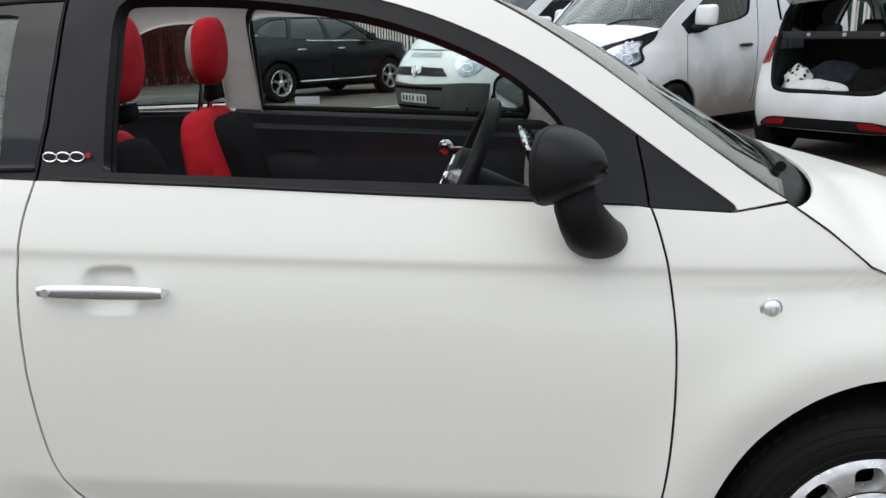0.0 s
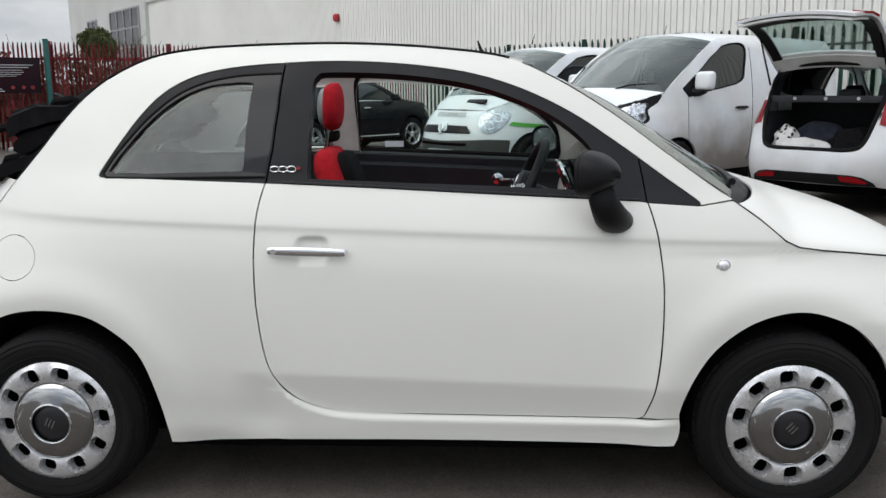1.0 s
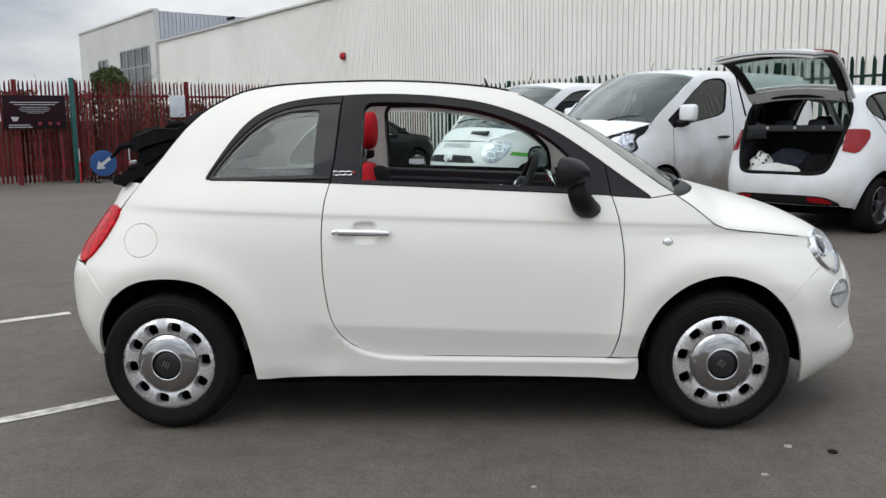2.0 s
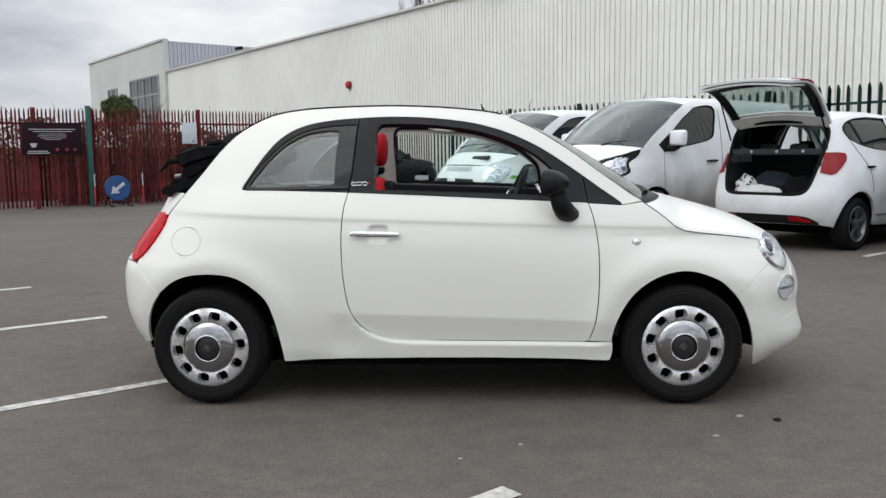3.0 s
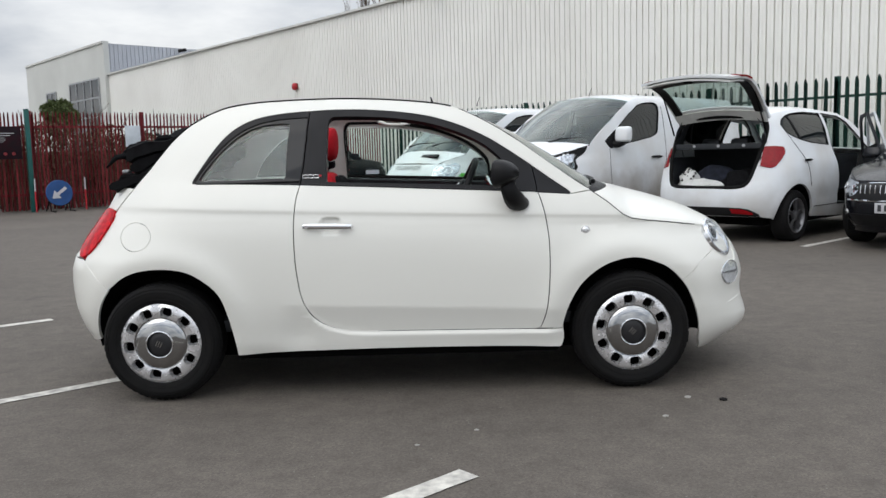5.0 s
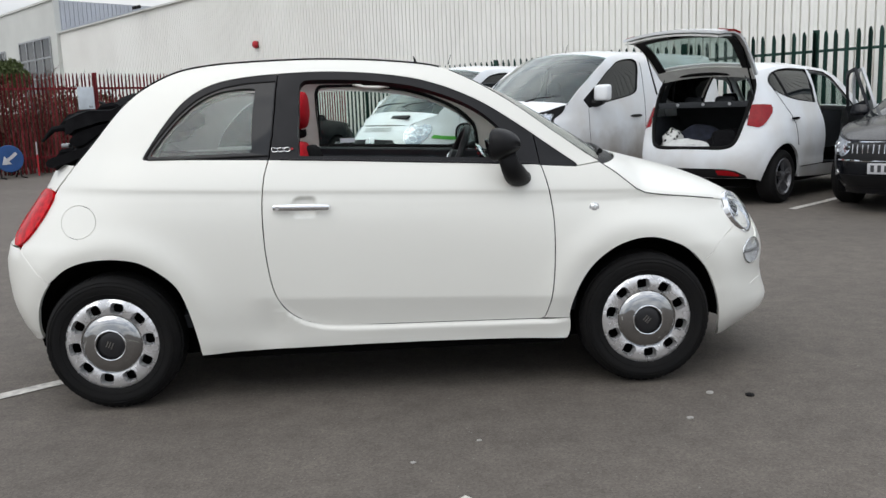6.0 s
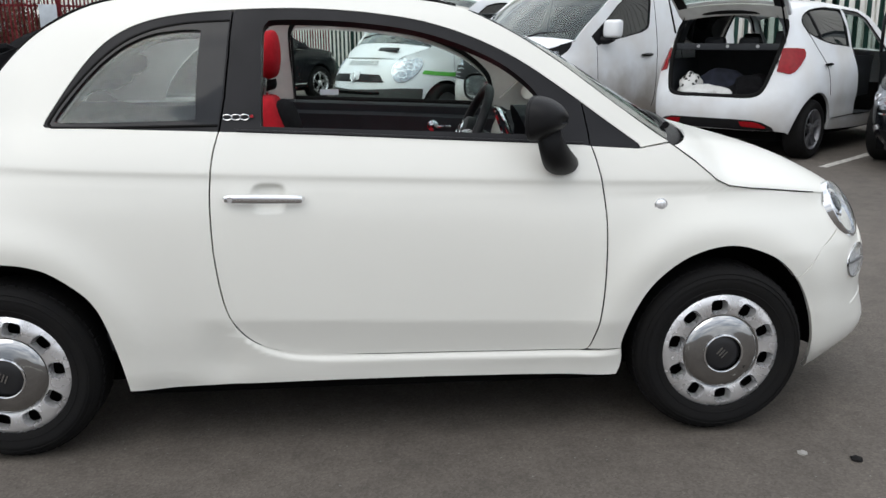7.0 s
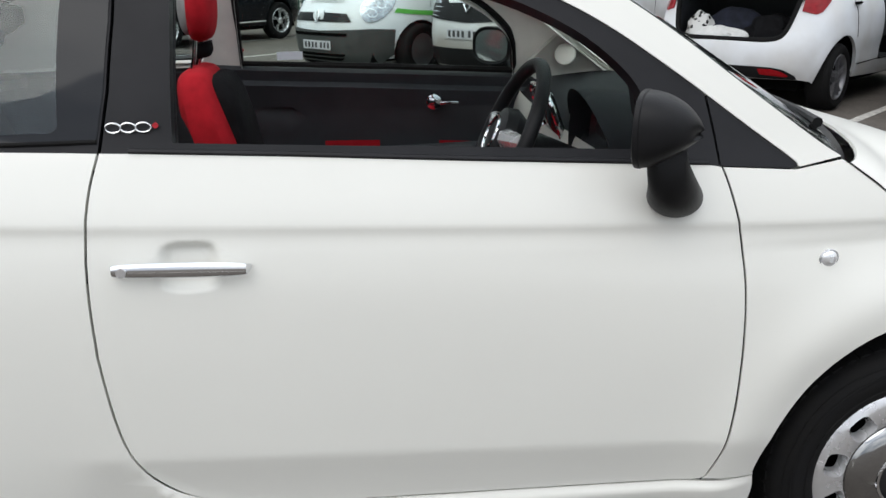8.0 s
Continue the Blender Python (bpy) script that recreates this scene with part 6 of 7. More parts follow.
rim_line = [(-1.915, 0.0, 0.665)] + half_rim + [(-1.62, 0.3, 1.525), (-1.64, 0.0, 1.535), (-1.62, -0.3, 1.525)] + [(x, -y, z) for x, y, z in half_rim[::-1]]
tube(bm, spl(rim_line, 2, True), 0.024, 8, True)
part("boot_seal", bm, M["rubber"], mpv)
# bumper top ledge
bm = bmesh.new()
rows = []
for y in np.linspace(-0.46, 0.46, 17):
    k = 1 - 0.3 * abs(y / 0.48) ** 6
    rows.append([(-1.77, y, 0.60), (-1.78, y, 0.652), (-1.80 - 0.06 * k, y, 0.664), (-1.845 - 0.078 * k, y, 0.660)])
grid_surface(bm, rows)
bmesh.ops.recalc_face_normals(bm, faces=bm.faces)
part("bumper_ledge", bm, M["van_paint"], mpv)
# raised tailgate: hinged at the roof's rear edge
gate = new("tailgate")
gate.parent = mpv
tagged(gate, "raised white tailgate with its window and lining")
gate.matrix_basis = pose(-1.59, -0.03, 1.535, 0, 1, 0)


def gate_rows(lift, inset, x0=0.0, x1=-0.86):
    rows = []
    for t in np.linspace(0, 1, 9):
        x = x0 + (x1 - x0) * t
        half = (0.635 + 0.04 * min(1, t * 1.6) - 0.06 * max(0, t - 0.7) / 0.3) - inset
        z = -0.03 + 0.50 * math.sin(min(1, t * 1.15) * math.pi / 2) - 0.07 * t * t + lift
        rows.append([(x - 0.05 * (1 - v * v) * t, v * half, z + 0.05 * (1 - v * v)) for v in np.linspace(-1, 1, 13)])
    return rows


def gate_skin(name, rows, keep, material, thick=0.03):
    bm = bmesh.new()
    vs = [[bm.verts.new(p) for p in r] for r in rows]
    for i in range(len(rows) - 1):
        for j in range(len(rows[0]) - 1):
            if keep(i, j):
                bm.faces.new((vs[i][j], vs[i][j + 1], vs[i + 1][j + 1], vs[i + 1][j]))
    bmesh.ops.delete(bm, geom=[v for v in bm.verts if not v.link_faces], context="VERTS")
    bmesh.ops.recalc_face_normals(bm, faces=bm.faces)
    bmesh.ops.solidify(bm, geom=bm.faces[:], thickness=thick)
    bmesh.ops.recalc_face_normals(bm, faces=bm.faces)
    return part(name, bm, material, gate)


gr = gate_rows(0, 0)
def in_glass(i, j):
    return 1 <= i < 5 and 1 <= j < 11


gate_skin("gate_panel", gr, lambda i, j: not in_glass(i, j), M["van_paint"], 0.03)
gate_skin("gate_lining", gate_rows(-0.045, 0.03), lambda i, j: i > 5 or i < 1, M["lining"], 0.02)
gate_skin("gate_frame", gate_rows(-0.043, 0.045), lambda i, j: i == 5 or (1 <= i < 5 and not in_glass(i, j)), M["plastic"], 0.02)
gate_skin("gate_glass", gate_rows(-0.012, 0), in_glass, M["gate_tint"], 0.005).visible_shadow = False
gate_skin("gate_lamp", gate_rows(0.008, -0.006), lambda i, j: i in (5, 6) and j == 0, M["red_lens"], 0.02)
gate_skin("gate_lamp", gate_rows(0.008, -0.006), lambda i, j: i in (5, 6) and j == 11, M["red_lens"], 0.02)
bm = bmesh.new()
box(bm, -0.80, -0.74, -0.06, 0.06, 0.375, 0.415, 0.01)
part("latch", bm, M["liner"], gate)
for s in (-1, 1):
    bm = bmesh.new()
    tube(bm, [(-0.36, s * 0.62, 0.25), (-0.09, s * 0.63, -0.22)], [0.008, 0.011], 8)
    part("gas_strut", bm, M["liner"], gate)
# open front door on the right flank
open_door = new("open_front_door")
open_door.parent = mpv
tagged(open_door, "front door swung half open")
open_door.matrix_basis = pose(0.86, -0.82, 0, 0, 0, 33)
DOOR_SKIN = [(0.0, 0.36), (0.0, 1.05), (-0.26, 1.26), (-0.50, 1.46), (-0.66, 1.53), (-1.08, 1.56), (-1.13, 1.15), (-1.07, 0.9), (-1.04, 0.65), (-1.05, 0.40)]
vs2, tr2, id2 = fill([DOOR_SKIN, [(-0.10, 1.08), (-0.29, 1.25), (-0.52, 1.43), (-0.66, 1.49), (-1.03, 1.52), (-1.08, 1.17)]], 0.12)
for off, pname, material in ((-0.05, "door_skin", M["van_paint"]), (0.03, "door_lining", M["interior"])):
    bm = bmesh.new()
    bend = lambda z: 0.32 * max(0.0, z - 0.95) - 0.06 * max(0.0, 0.6 - z)
    bv = [bm.verts.new((x, off + bend(z), z)) for x, z in vs2]
    for t3 in tr2:
        bm.faces.new([bv[i] for i in t3])
    bmesh.ops.recalc_face_normals(bm, faces=bm.faces)
    bmesh.ops.solidify(bm, geom=bm.faces[:], thickness=0.03)
    part(pname, bm, material, open_door)
bm = bmesh.new()
q = cushion(bm, [((-0.06, -0.20, 0.98), 0.05, 0.09, 0), ((-0.06, -0.20, 1.03), 0.06, 0.11, 0), ((-0.06, -0.20, 1.10), 0.05, 0.10, 0)], 14)
part("door_mirror", bm, M["van_paint"], open_door)

# bundled cloths in the boot
boot_at = MPV_AT


def cloth_heap(name, c, rx, ry, rz, material, label, seed):
    rnd = random.Random(seed)
    bm = bmesh.new()
    bmesh.ops.create_icosphere(bm, subdivisions=4, radius=1.0)
    o = Vector((rnd.random() * 9, rnd.random() * 9, 0))
    for v in bm.verts:
        d = 1 + 0.28 * noise.noise(v.co * 1.7 + o) + 0.10 * noise.noise(v.co * 5 + o)
        v.co = Vector((v.co.x * rx * d, v.co.y * ry * d, max(v.co.z * d, -0.35) * rz))
    low = min(v.co.z for v in bm.verts)
    for v in bm.verts:
        v.co.z -= low
    ob = part(name, bm, material, None)
    ob.matrix_world = boot_at @ Matrix.Translation(c)
    return tagged(ob, label, "cloth")


def dotted():
    m = mat("dotted_white_cloth", (0.72, 0.72, 0.70), 0.9, var=0.05)
    nt = m.node_tree
    b = nt.nodes["Principled BSDF"]
    base = b.inputs["Base Color"].links[0].from_socket
    vo = nt.nodes.new("ShaderNodeTexVoronoi")
    vo.inputs["Scale"].default_value = 19.0
    tc = nt.nodes.new("ShaderNodeTexCoord")
    nt.links.new(tc.outputs["Object"], vo.inputs["Vector"])
    lt = nt.nodes.new("ShaderNodeMath")
    lt.operation, lt.inputs[1].default_value = "LESS_THAN", 0.36
    nt.links.new(vo.outputs["Distance"], lt.inputs[0])
    mx = nt.nodes.new("ShaderNodeMixRGB")
    mx.inputs["Color2"].default_value = (0.012, 0.012, 0.012, 1)
    nt.links.new(lt.outputs[0], mx.inputs["Fac"])
    nt.links.new(base, mx.inputs["Color1"])
    nt.links.new(mx.outputs["Color"], b.inputs["Base Color"])
    return m


cloth_heap("spotted_blanket", (-1.60, 0.42, 0.63), 0.13, 0.15, 0.19, dotted(), "white cloth with black spots in the boot", 1)
cloth_heap("white_blanket", (-1.68, 0.20, 0.63), 0.11, 0.27, 0.10, M["white_cloth"], "crumpled white cloth in the boot", 2)
cloth_heap("navy_jacket", (-1.46, 0.12, 0.63), 0.17, 0.30, 0.22, M["navy_cloth"], "crumpled navy jacket in the boot", 3)
cloth_heap("black_coat", (-1.55, -0.30, 0.63), 0.19, 0.28, 0.19, M["black_fabric"], "crumpled black coat in the boot", 4)

# --- white vans, nose out ---
VAN = Hull([(0.15, 0.90), (0.35, 0.95), (0.7, 0.978), (1.0, 0.975), (1.2, 0.957), (1.5, 0.91), (1.75, 0.86), (1.88, 0.80), (1.96, 0.69), (2.03, 0.5)],
           [(0.15, 2.36), (0.35, 2.45), (0.6, 2.48), (0.85, 2.43), (1.0, 2.36), (1.12, 2.27), (1.4, 2.25), (2.0, 2.2)],
           [(0.15, -2.45), (0.4, -2.52), (1.0, -2.52), (2.0, -2.48)], ((0, 4.0),), ((0, 0.28),), ((0, 14.0),), ((0, 0.2),))
van_low = [(2.30, 0.24), arch(1.549, 0.33, 0.375, 0.24)[::-1], (0.0, 0.25), arch(-1.549, 0.33, 0.375, 0.26)[::-1], (-2.40, 0.28)]
VAN_EDGE = [(2.21, 1.10), (2.09, 1.145), (1.92, 1.195), (1.74, 1.24), (1.30, 1.575), (0.80, 1.865), (0.60, 1.915), (0.3, 1.945), (-1.0, 1.955), (-2.2, 1.945), (-2.42, 1.925)]
VAN_MID = [(2.268, 1.105), (2.22, 1.18), (2.12, 1.255), (2.00, 1.30), (1.48, 1.68), (0.92, 1.955), (0.66, 1.995), (0.3, 2.015), (-1.0, 2.02), (-2.2, 2.015), (-2.49, 1.99)]
van_win = [(1.43, 1.30), (1.19, 1.46), (0.90, 1.66)] + spl([(0.62, 1.805), (0.40, 1.845), (0.17, 1.85), (0.10, 1.78), (0.17, 1.55), (0.23, 1.40), (0.40, 1.335)], 3) + [(0.74, 1.285), (1.1, 1.235), (1.37, 1.19)]


def steel_trim(wheel, w):
    bm = lathe(bmesh.new(), [(0.0, -0.005), (0.05, -0.005), (0.09, 0.01), (0.15, 0.002), (0.19, 0.004), (0.205, 0.0), (0.208, 0.03)], 36)
    part("wheel_cover", bm, M["alloy"], wheel)


VAN_WHEELS = [(1.549, 0.94, 0.33, 0.21, 0.212, steel_trim), (-1.549, 0.94, 0.33, 0.21, 0.212, steel_trim)]


OLD_VAN = Hull([(0.15, 0.90), (0.35, 0.95), (0.7, 0.978), (1.0, 0.975), (1.2, 0.955), (1.5, 0.90), (1.75, 0.84), (1.86, 0.76), (1.93, 0.62), (1.98, 0.5)],
               [(0.12, 2.34), (0.3, 2.45), (0.55, 2.48), (0.68, 2.465), (0.78, 2.42), (0.88, 2.35), (0.98, 2.26), (1.05, 2.18), (1.4, 2.2), (2.0, 2.2)],
               [(0.15, -2.35), (0.4, -2.42), (1.0, -2.42), (2.0, -2.38)], ((0, 3.6),), ((0, 0.30),), ((0, 14.0),), ((0, 0.2),))


def van(at, label, old):
    drop = 0.085 if old else 0.0
    hull = OLD_VAN if old else VAN
    if old:
        van_edge = [(2.12, 1.0), (2.03, 1.05), (1.90, 1.10), (1.74, 1.155)] + [(x, z - drop) for x, z in VAN_EDGE[4:]]
        van_mid = [(2.22, 1.02), (2.14, 1.09), (2.04, 1.16), (1.94, 1.215)] + [(x, z - drop * 1.1) for x, z in VAN_MID[4:]]
    else:
        van_edge, van_mid = VAN_EDGE, VAN_MID
    v = vehicle("panel_van", at, label, hull, M["van_paint"] if old else muddy(), van_low, [(1.549, 0.33, 0.375), (-1.549, 0.33, 0.375)], van_edge, van_mid,
                [("bonnet", 0, 3, M["van_paint"], -0.02), ("windscreen", 3, 5, M["glass"], -0.005), ("roof", 5, 10, M["van_paint"], -0.03)],
                [([(x, z - drop) for x, z in van_win], M["dark_glass"])], VAN_WHEELS, van_edge[0][1], 1.84, step=0.09)
    on_skin(hull, spl([(0.02, 1.80), (0.03, 1.4), (0.05, 0.9), (0.06, 0.5), (0.10, 0.36)], 3), 0.005, M["liner"], "door_seam", v)
    on_skin(hull, spl([(1.385, 1.17), (1.39, 1.0), (1.39, 0.85), (1.37, 0.66)], 3), 0.003, M["liner"], "door_seam", v)
    on_skin(hull, [(x, z - 0.004) for x, z in van_edge[:4]], 0.004, M["liner"], "bonnet_seam", v)
    # cabin behind the screen
    bm = bmesh.new()
    box(bm, 0.02, 0.06, -0.78, 0.78, 0.5, 1.72)
    box(bm, 0.02, 1.5, -0.80, 0.80, 0.5, 0.56)
    rows = [[(x, y, z - drop) for x, z in ((1.45, 0.9), (1.50, 1.12), (1.66, 1.18), (1.78, 1.19))] for y in (-0.72, 0.72)]
    grid_surface(bm, rows)
    for s in (-1, 1):
        grid_surface(bm, [[(x, s * 0.86, 0.5), (x, s * 0.86, 1.17)] for x in (0.02, 0.7, 1.36)])
    part("cabin", bm, M["interior"], v, smooth=False)
    strip("headlining", [(0.80, 1.75), (0.5, 1.80), (0.05, 1.82)], [(0.86, 1.84), (0.5, 1.90), (0.05, 1.91)], hull, M["interior"], v, n=12, power=2.4, thick=0.01, grow=-0.06)
    for y in (-0.45, 0.1, 0.5):
        bm = bmesh.new()
        cushion(bm, [((0.52, y, 0.8), 0.08, 0.22, -0.2), ((0.44, y, 1.25), 0.07, 0.21, -0.2), ((0.41, y, 1.36), 0.03, 0.15, -0.2)], 12)
        cushion(bm, [((0.41, y, 1.40), 0.04, 0.11, 0), ((0.40, y, 1.50), 0.05, 0.12, 0), ((0.40, y, 1.57), 0.03, 0.09, 0)], 12)
        part("cab_seat", bm, M["grey_plastic"], v)
    bm = bmesh.new()
    tube(bm, [pose(1.28, -0.42, 1.17, 0, 50, 0) @ Vector((0, 0.19 * math.cos(a), 0.19 * math.sin(a))) for a in np.linspace(0, 2 * math.pi, 24, endpoint=False)], 0.015, 8, True)
    part("steering_wheel", bm, M["plastic"], v)
    for s in (1, -1):
        bm = bmesh.new()
        cushion(bm, [((1.24, s * -1.05, 1.27 - drop), 0.06, 0.09, 0), ((1.24, s * -1.05, 1.30 - drop), 0.085, 0.115, 0), ((1.23, s * -1.05, 1.45 - drop), 0.08, 0.115, 0), ((1.22, s * -1.05, 1.485 - drop), 0.05, 0.085, 0)], 16)
        part("door_mirror", bm, M["van_paint"], v)
        bm = bmesh.new()
        tube(bm, [(1.27, s * -0.90, 1.24 - drop), (1.25, s * -0.98, 1.235 - drop), (1.24, s * -1.06, 1.265 - drop)], [0.06, 0.05, 0.045], 10)
        part("mirror_arm", bm, M["plastic"], v)
        bm = bmesh.new()
        tube(bm, [(x, s * -(hull.y(x, 1.04) + 0.022), 1.04) for x in (0.18, 0.22, 0.40, 0.46)], [0.008, 0.018, 0.018, 0.008], 8)
        part("door_handle", bm, M["plastic"], v)
    if not old:
        panel("mirror_corner", hull, [(x, z) for x, z in ((1.47, 1.285), (1.19, 1.47), (1.12, 1.38), (1.10, 1.235), (1.37, 1.175))], M["plastic"], v, step=0.08, inset=-0.004, depth=0.01)
    bm = bmesh.new()
    tube(bm, [(0.70, 0.0, 1.96), (0.68, 0.0, 2.02), (0.63, 0.0, 2.12)], [0.012, 0.005, 0.0025], 6)
    part("aerial", bm, M["plastic"], v)
    for s in (-0.3, 0.3):
        bm = bmesh.new()
        tube(bm, [(2.0, s, 1.285), (1.93, s + 0.15, 1.33), (1.9, s + 0.55, 1.345)], [0.014, 0.009, 0.007], 6)
        part("wiper", bm, M["plastic"], v)
    if old:
        lamp = spl([(2.25, 0.70), (2.28, 0.80), (2.20, 0.93), (2.05, 1.015), (1.90, 1.01), (1.89, 0.93), (1.98, 0.82), (2.13, 0.715)], 3, True)
        panel("front_bumper", hull, [(1.93, 0.30), (1.93, 0.60), (2.2, 0.615)] + [(lerp(hull.f, z), z) for z in np.linspace(0.585, 0.17, 9)] + [(2.25, 0.17), (2.05, 0.20)], M["grey_plastic"], v, step=0.08, inset=-0.02, depth=0.03, join=True)
        for z0, z1, x0 in ((0.525, 0.565, 2.41), (0.285, 0.315, 2.40), (0.235, 0.265, 2.39), (0.185, 0.215, 2.37)):
            panel("lower_intake", hull, [(x0, z0), (x0, z1)] + [(lerp(hull.f, z), z) for z in (z1, (z0 + z1) / 2, z0)], M["liner"], v, step=0.06, inset=-0.026, depth=0.02, join=True)
        grille = [(2.375, 0.695), (2.365, 0.79)] + [(lerp(hull.f, z), z) for z in (0.80, 0.75, 0.695)]
        zp = 0.41
    else:
        lamp = spl([(2.38, 0.88), (2.34, 0.96), (2.22, 1.05), (2.08, 1.10), (1.97, 1.11), (2.03, 1.03), (2.03, 0.94), (2.10, 0.89), (2.28, 0.86)], 3, True)
        panel("lamp_surround", hull, spl([(2.41, 0.86), (2.34, 1.0), (2.19, 1.10), (1.98, 1.17), (1.79, 1.222), (1.85, 1.12), (1.99, 1.03), (1.985, 0.92), (2.10, 0.855), (2.30, 0.83)], 3, True), M["plastic"], v, step=0.06, inset=-0.004, depth=0.02)
        panel("front_bumper", hull, [(2.05, 0.30), (2.10, 0.46)] + [(lerp(hull.f, z), z) for z in np.linspace(0.46, 0.26, 6)] + [(2.25, 0.26)], M["plastic"], v, step=0.08, inset=-0.012, depth=0.03, join=True)
        grille = [(2.30, 0.78), (2.24, 0.93)] + [(lerp(hull.f, z), z) for z in (0.95, 0.88, 0.82, 0.74)]
        zp = 0.62
    head = panel("headlight", hull, lamp, M["lamp_bowl"], v, step=0.06, inset=-0.010, depth=0.03, label="large clear headlight")
    on_skin(hull, lamp, 0.004, M["alloy"], "lamp_edge", v, 0.008, True)
    for cx, cz, rr in (((2.18, 0.80, 0.05), (2.06, 0.91, 0.055)) if old else ((2.28, 0.87, 0.05), (2.16, 0.93, 0.05))):
        on_skin(hull, round_loop(cx, cz, rr, rr, 18), 0.006, M["chrome"], "reflector_ring", v, 0.008, True)
        on_skin(hull, round_loop(cx, cz, rr * 0.3, rr * 0.3, 12), 0.004, M["steel"], "bulb", v, 0.009, True)
    g = panel("grille", hull, grille, M["plastic"], v, step=0.07, inset=-0.012, depth=0.02, join=True)[0]
    zs = (0.715, 0.742, 0.769) if old else (0.80, 0.85, 0.90)
    for z in zs:
        bm = bmesh.new()
        xf = lerp(hull.f, z)
        pts = [(x, -(hull.y(x, z) + 0.016), z) for x in np.linspace(2.375 if old else 2.33, xf - 0.002, 8)]
        tube(bm, pts + [(x, -y, z) for x, y, z in pts[::-1]], 0.008, 6)
        part("grille_bar", bm, M["grey_plastic" if old else "chrome"], g)
    bm = bmesh.new()
    ze = 0.75 if old else 0.94
    xf = lerp(hull.f, ze)
    k = 0.8 if old else 1.0
    tube(bm, [(xf + 0.035 - 0.25 * z, y * k, ze + z * k) for y, z in ((0, 0.09), (0.055, 0.0), (0, -0.09), (-0.055, 0.0))], 0.014, 8, True)
    part("bonnet_emblem", bm, M["chrome"], v)
    if old:
        bm = bmesh.new()
        cushion(bm, [((xf - 0.01, 0, 0.685), 0.02, 0.08, 0), ((xf + 0.008, 0, 0.72), 0.02, 0.10, 0), ((xf + 0.004, 0, 0.79), 0.02, 0.095, 0), ((xf - 0.03, 0, 0.835), 0.02, 0.07, 0)], 14)
        part("emblem_pad", bm, M["van_paint"], v)
    bars_plate(v, pose(lerp(hull.f, zp) + (0.03 if old else 0.02), 0, zp), "print_white")
    return v


VAN1 = Matrix.Translation((-0.33 + 2.48 * U.x, 8.85 + 2.48 * U.y, 0)) @ Matrix.Rotation(radians(BAY + 180), 4, "Z")
VAN2 = Matrix.Translation((1.33 + 2.48 * U.x, 7.37 + 2.48 * U.y, 0)) @ Matrix.Rotation(radians(BAY + 180), 4, "Z")
van1 = van(VAN1, "white panel van with grey bumper and green stripe", True)
van(VAN2, "white panel van with dark grille and muddy flanks", False)
# lettering on the bonnet becomes plain bars, with the green stripe on the flank
bm = bmesh.new()
lift = Matrix.Translation((lerp(OLD_VAN.f, 0.945) + 0.012, 0.04, 0.945)) @ Matrix.Rotation(radians(-40), 4, "Y")
for j in range(7):
    y = -0.27 + 0.09 * j
    box(bm, -0.003, 0.003, y - 0.032, y - 0.023, -0.040, 0.040, 0, lift)
    box(bm, -0.003, 0.003, y - 0.023, y + 0.020, 0.030, 0.038, 0, lift)
    box(bm, -0.003, 0.003, y + 0.012, y + 0.020, -0.036, 0.030, 0, lift)
part("bonnet_lettering", bm, M["print_grey"], van1, "dark lettering shown as plain bars", smooth=False)
panel("green_stripe", OLD_VAN, spl([(1.93, 0.80), (1.6, 0.765), (0.8, 0.72), (-0.5, 0.72)], 3) + spl([(-0.5, 0.78), (0.8, 0.78), (1.6, 0.82), (1.88, 0.85)], 3), M["print_green"], van1, step=0.1, inset=-0.006, depth=0.004)
bm = bmesh.new()
box(bm, -0.035, 0.035, 0.12, 0.50, -0.016, 0.016, 0.004, Matrix.Translation((2.07, 0, 1.125)) @ Matrix.Rotation(0.62, 4, "Y"))
part("bonnet_vent", bm, M["plastic"], van1)

# --- black SUV ---
SUV_AT = Matrix.Translation((-2.78, 14.77, 0)) @ Matrix.Rotation(radians(50), 4, "Z")
SUV = Hull([(0.2, 0.86), (0.4, 0.91), (0.7, 0.936), (0.9, 0.925), (1.02, 0.88), (1.2, 0.80), (1.4, 0.70), (1.55, 0.58), (1.65, 0.45)],
           [(0.2, 2.20), (0.5, 2.33), (0.8, 2.28), (0.95, 2.2), (1.7, 2.2)], [(0.2, -2.2), (0.5, -2.34), (0.9, -2.32), (1.1, -2.25), (1.5, -2.05), (1.7, -1.9)])
suv_low = [(2.1, 0.28), arch(1.375, 0.36, 0.40, 0.28)[::-1], (0.0, 0.30), arch(-1.375, 0.36, 0.40, 0.30)[::-1], (-2.15, 0.32)]
suv_edge = [(2.12, 0.90), (1.9, 0.98), (1.5, 1.04), (1.15, 1.07), (0.7, 1.33), (0.35, 1.48), (0.0, 1.54), (-0.7, 1.55), (-1.4, 1.50), (-1.75, 1.42), (-2.0, 1.25), (-2.15, 1.1)]
suv_mid = [(2.19, 0.90), (2.0, 1.03), (1.6, 1.10), (1.25, 1.13), (0.75, 1.43), (0.38, 1.59), (0.0, 1.64), (-0.7, 1.645), (-1.4, 1.60), (-1.8, 1.50), (-2.1, 1.28), (-2.24, 1.1)]
suv_w1 = [(0.95, 1.06), (0.55, 1.33), (0.22, 1.47), (-0.16, 1.50), (-0.14, 1.08)]
suv_w2 = [(-0.24, 1.08), (-0.26, 1.50), (-0.9, 1.49), (-1.06, 1.12)]
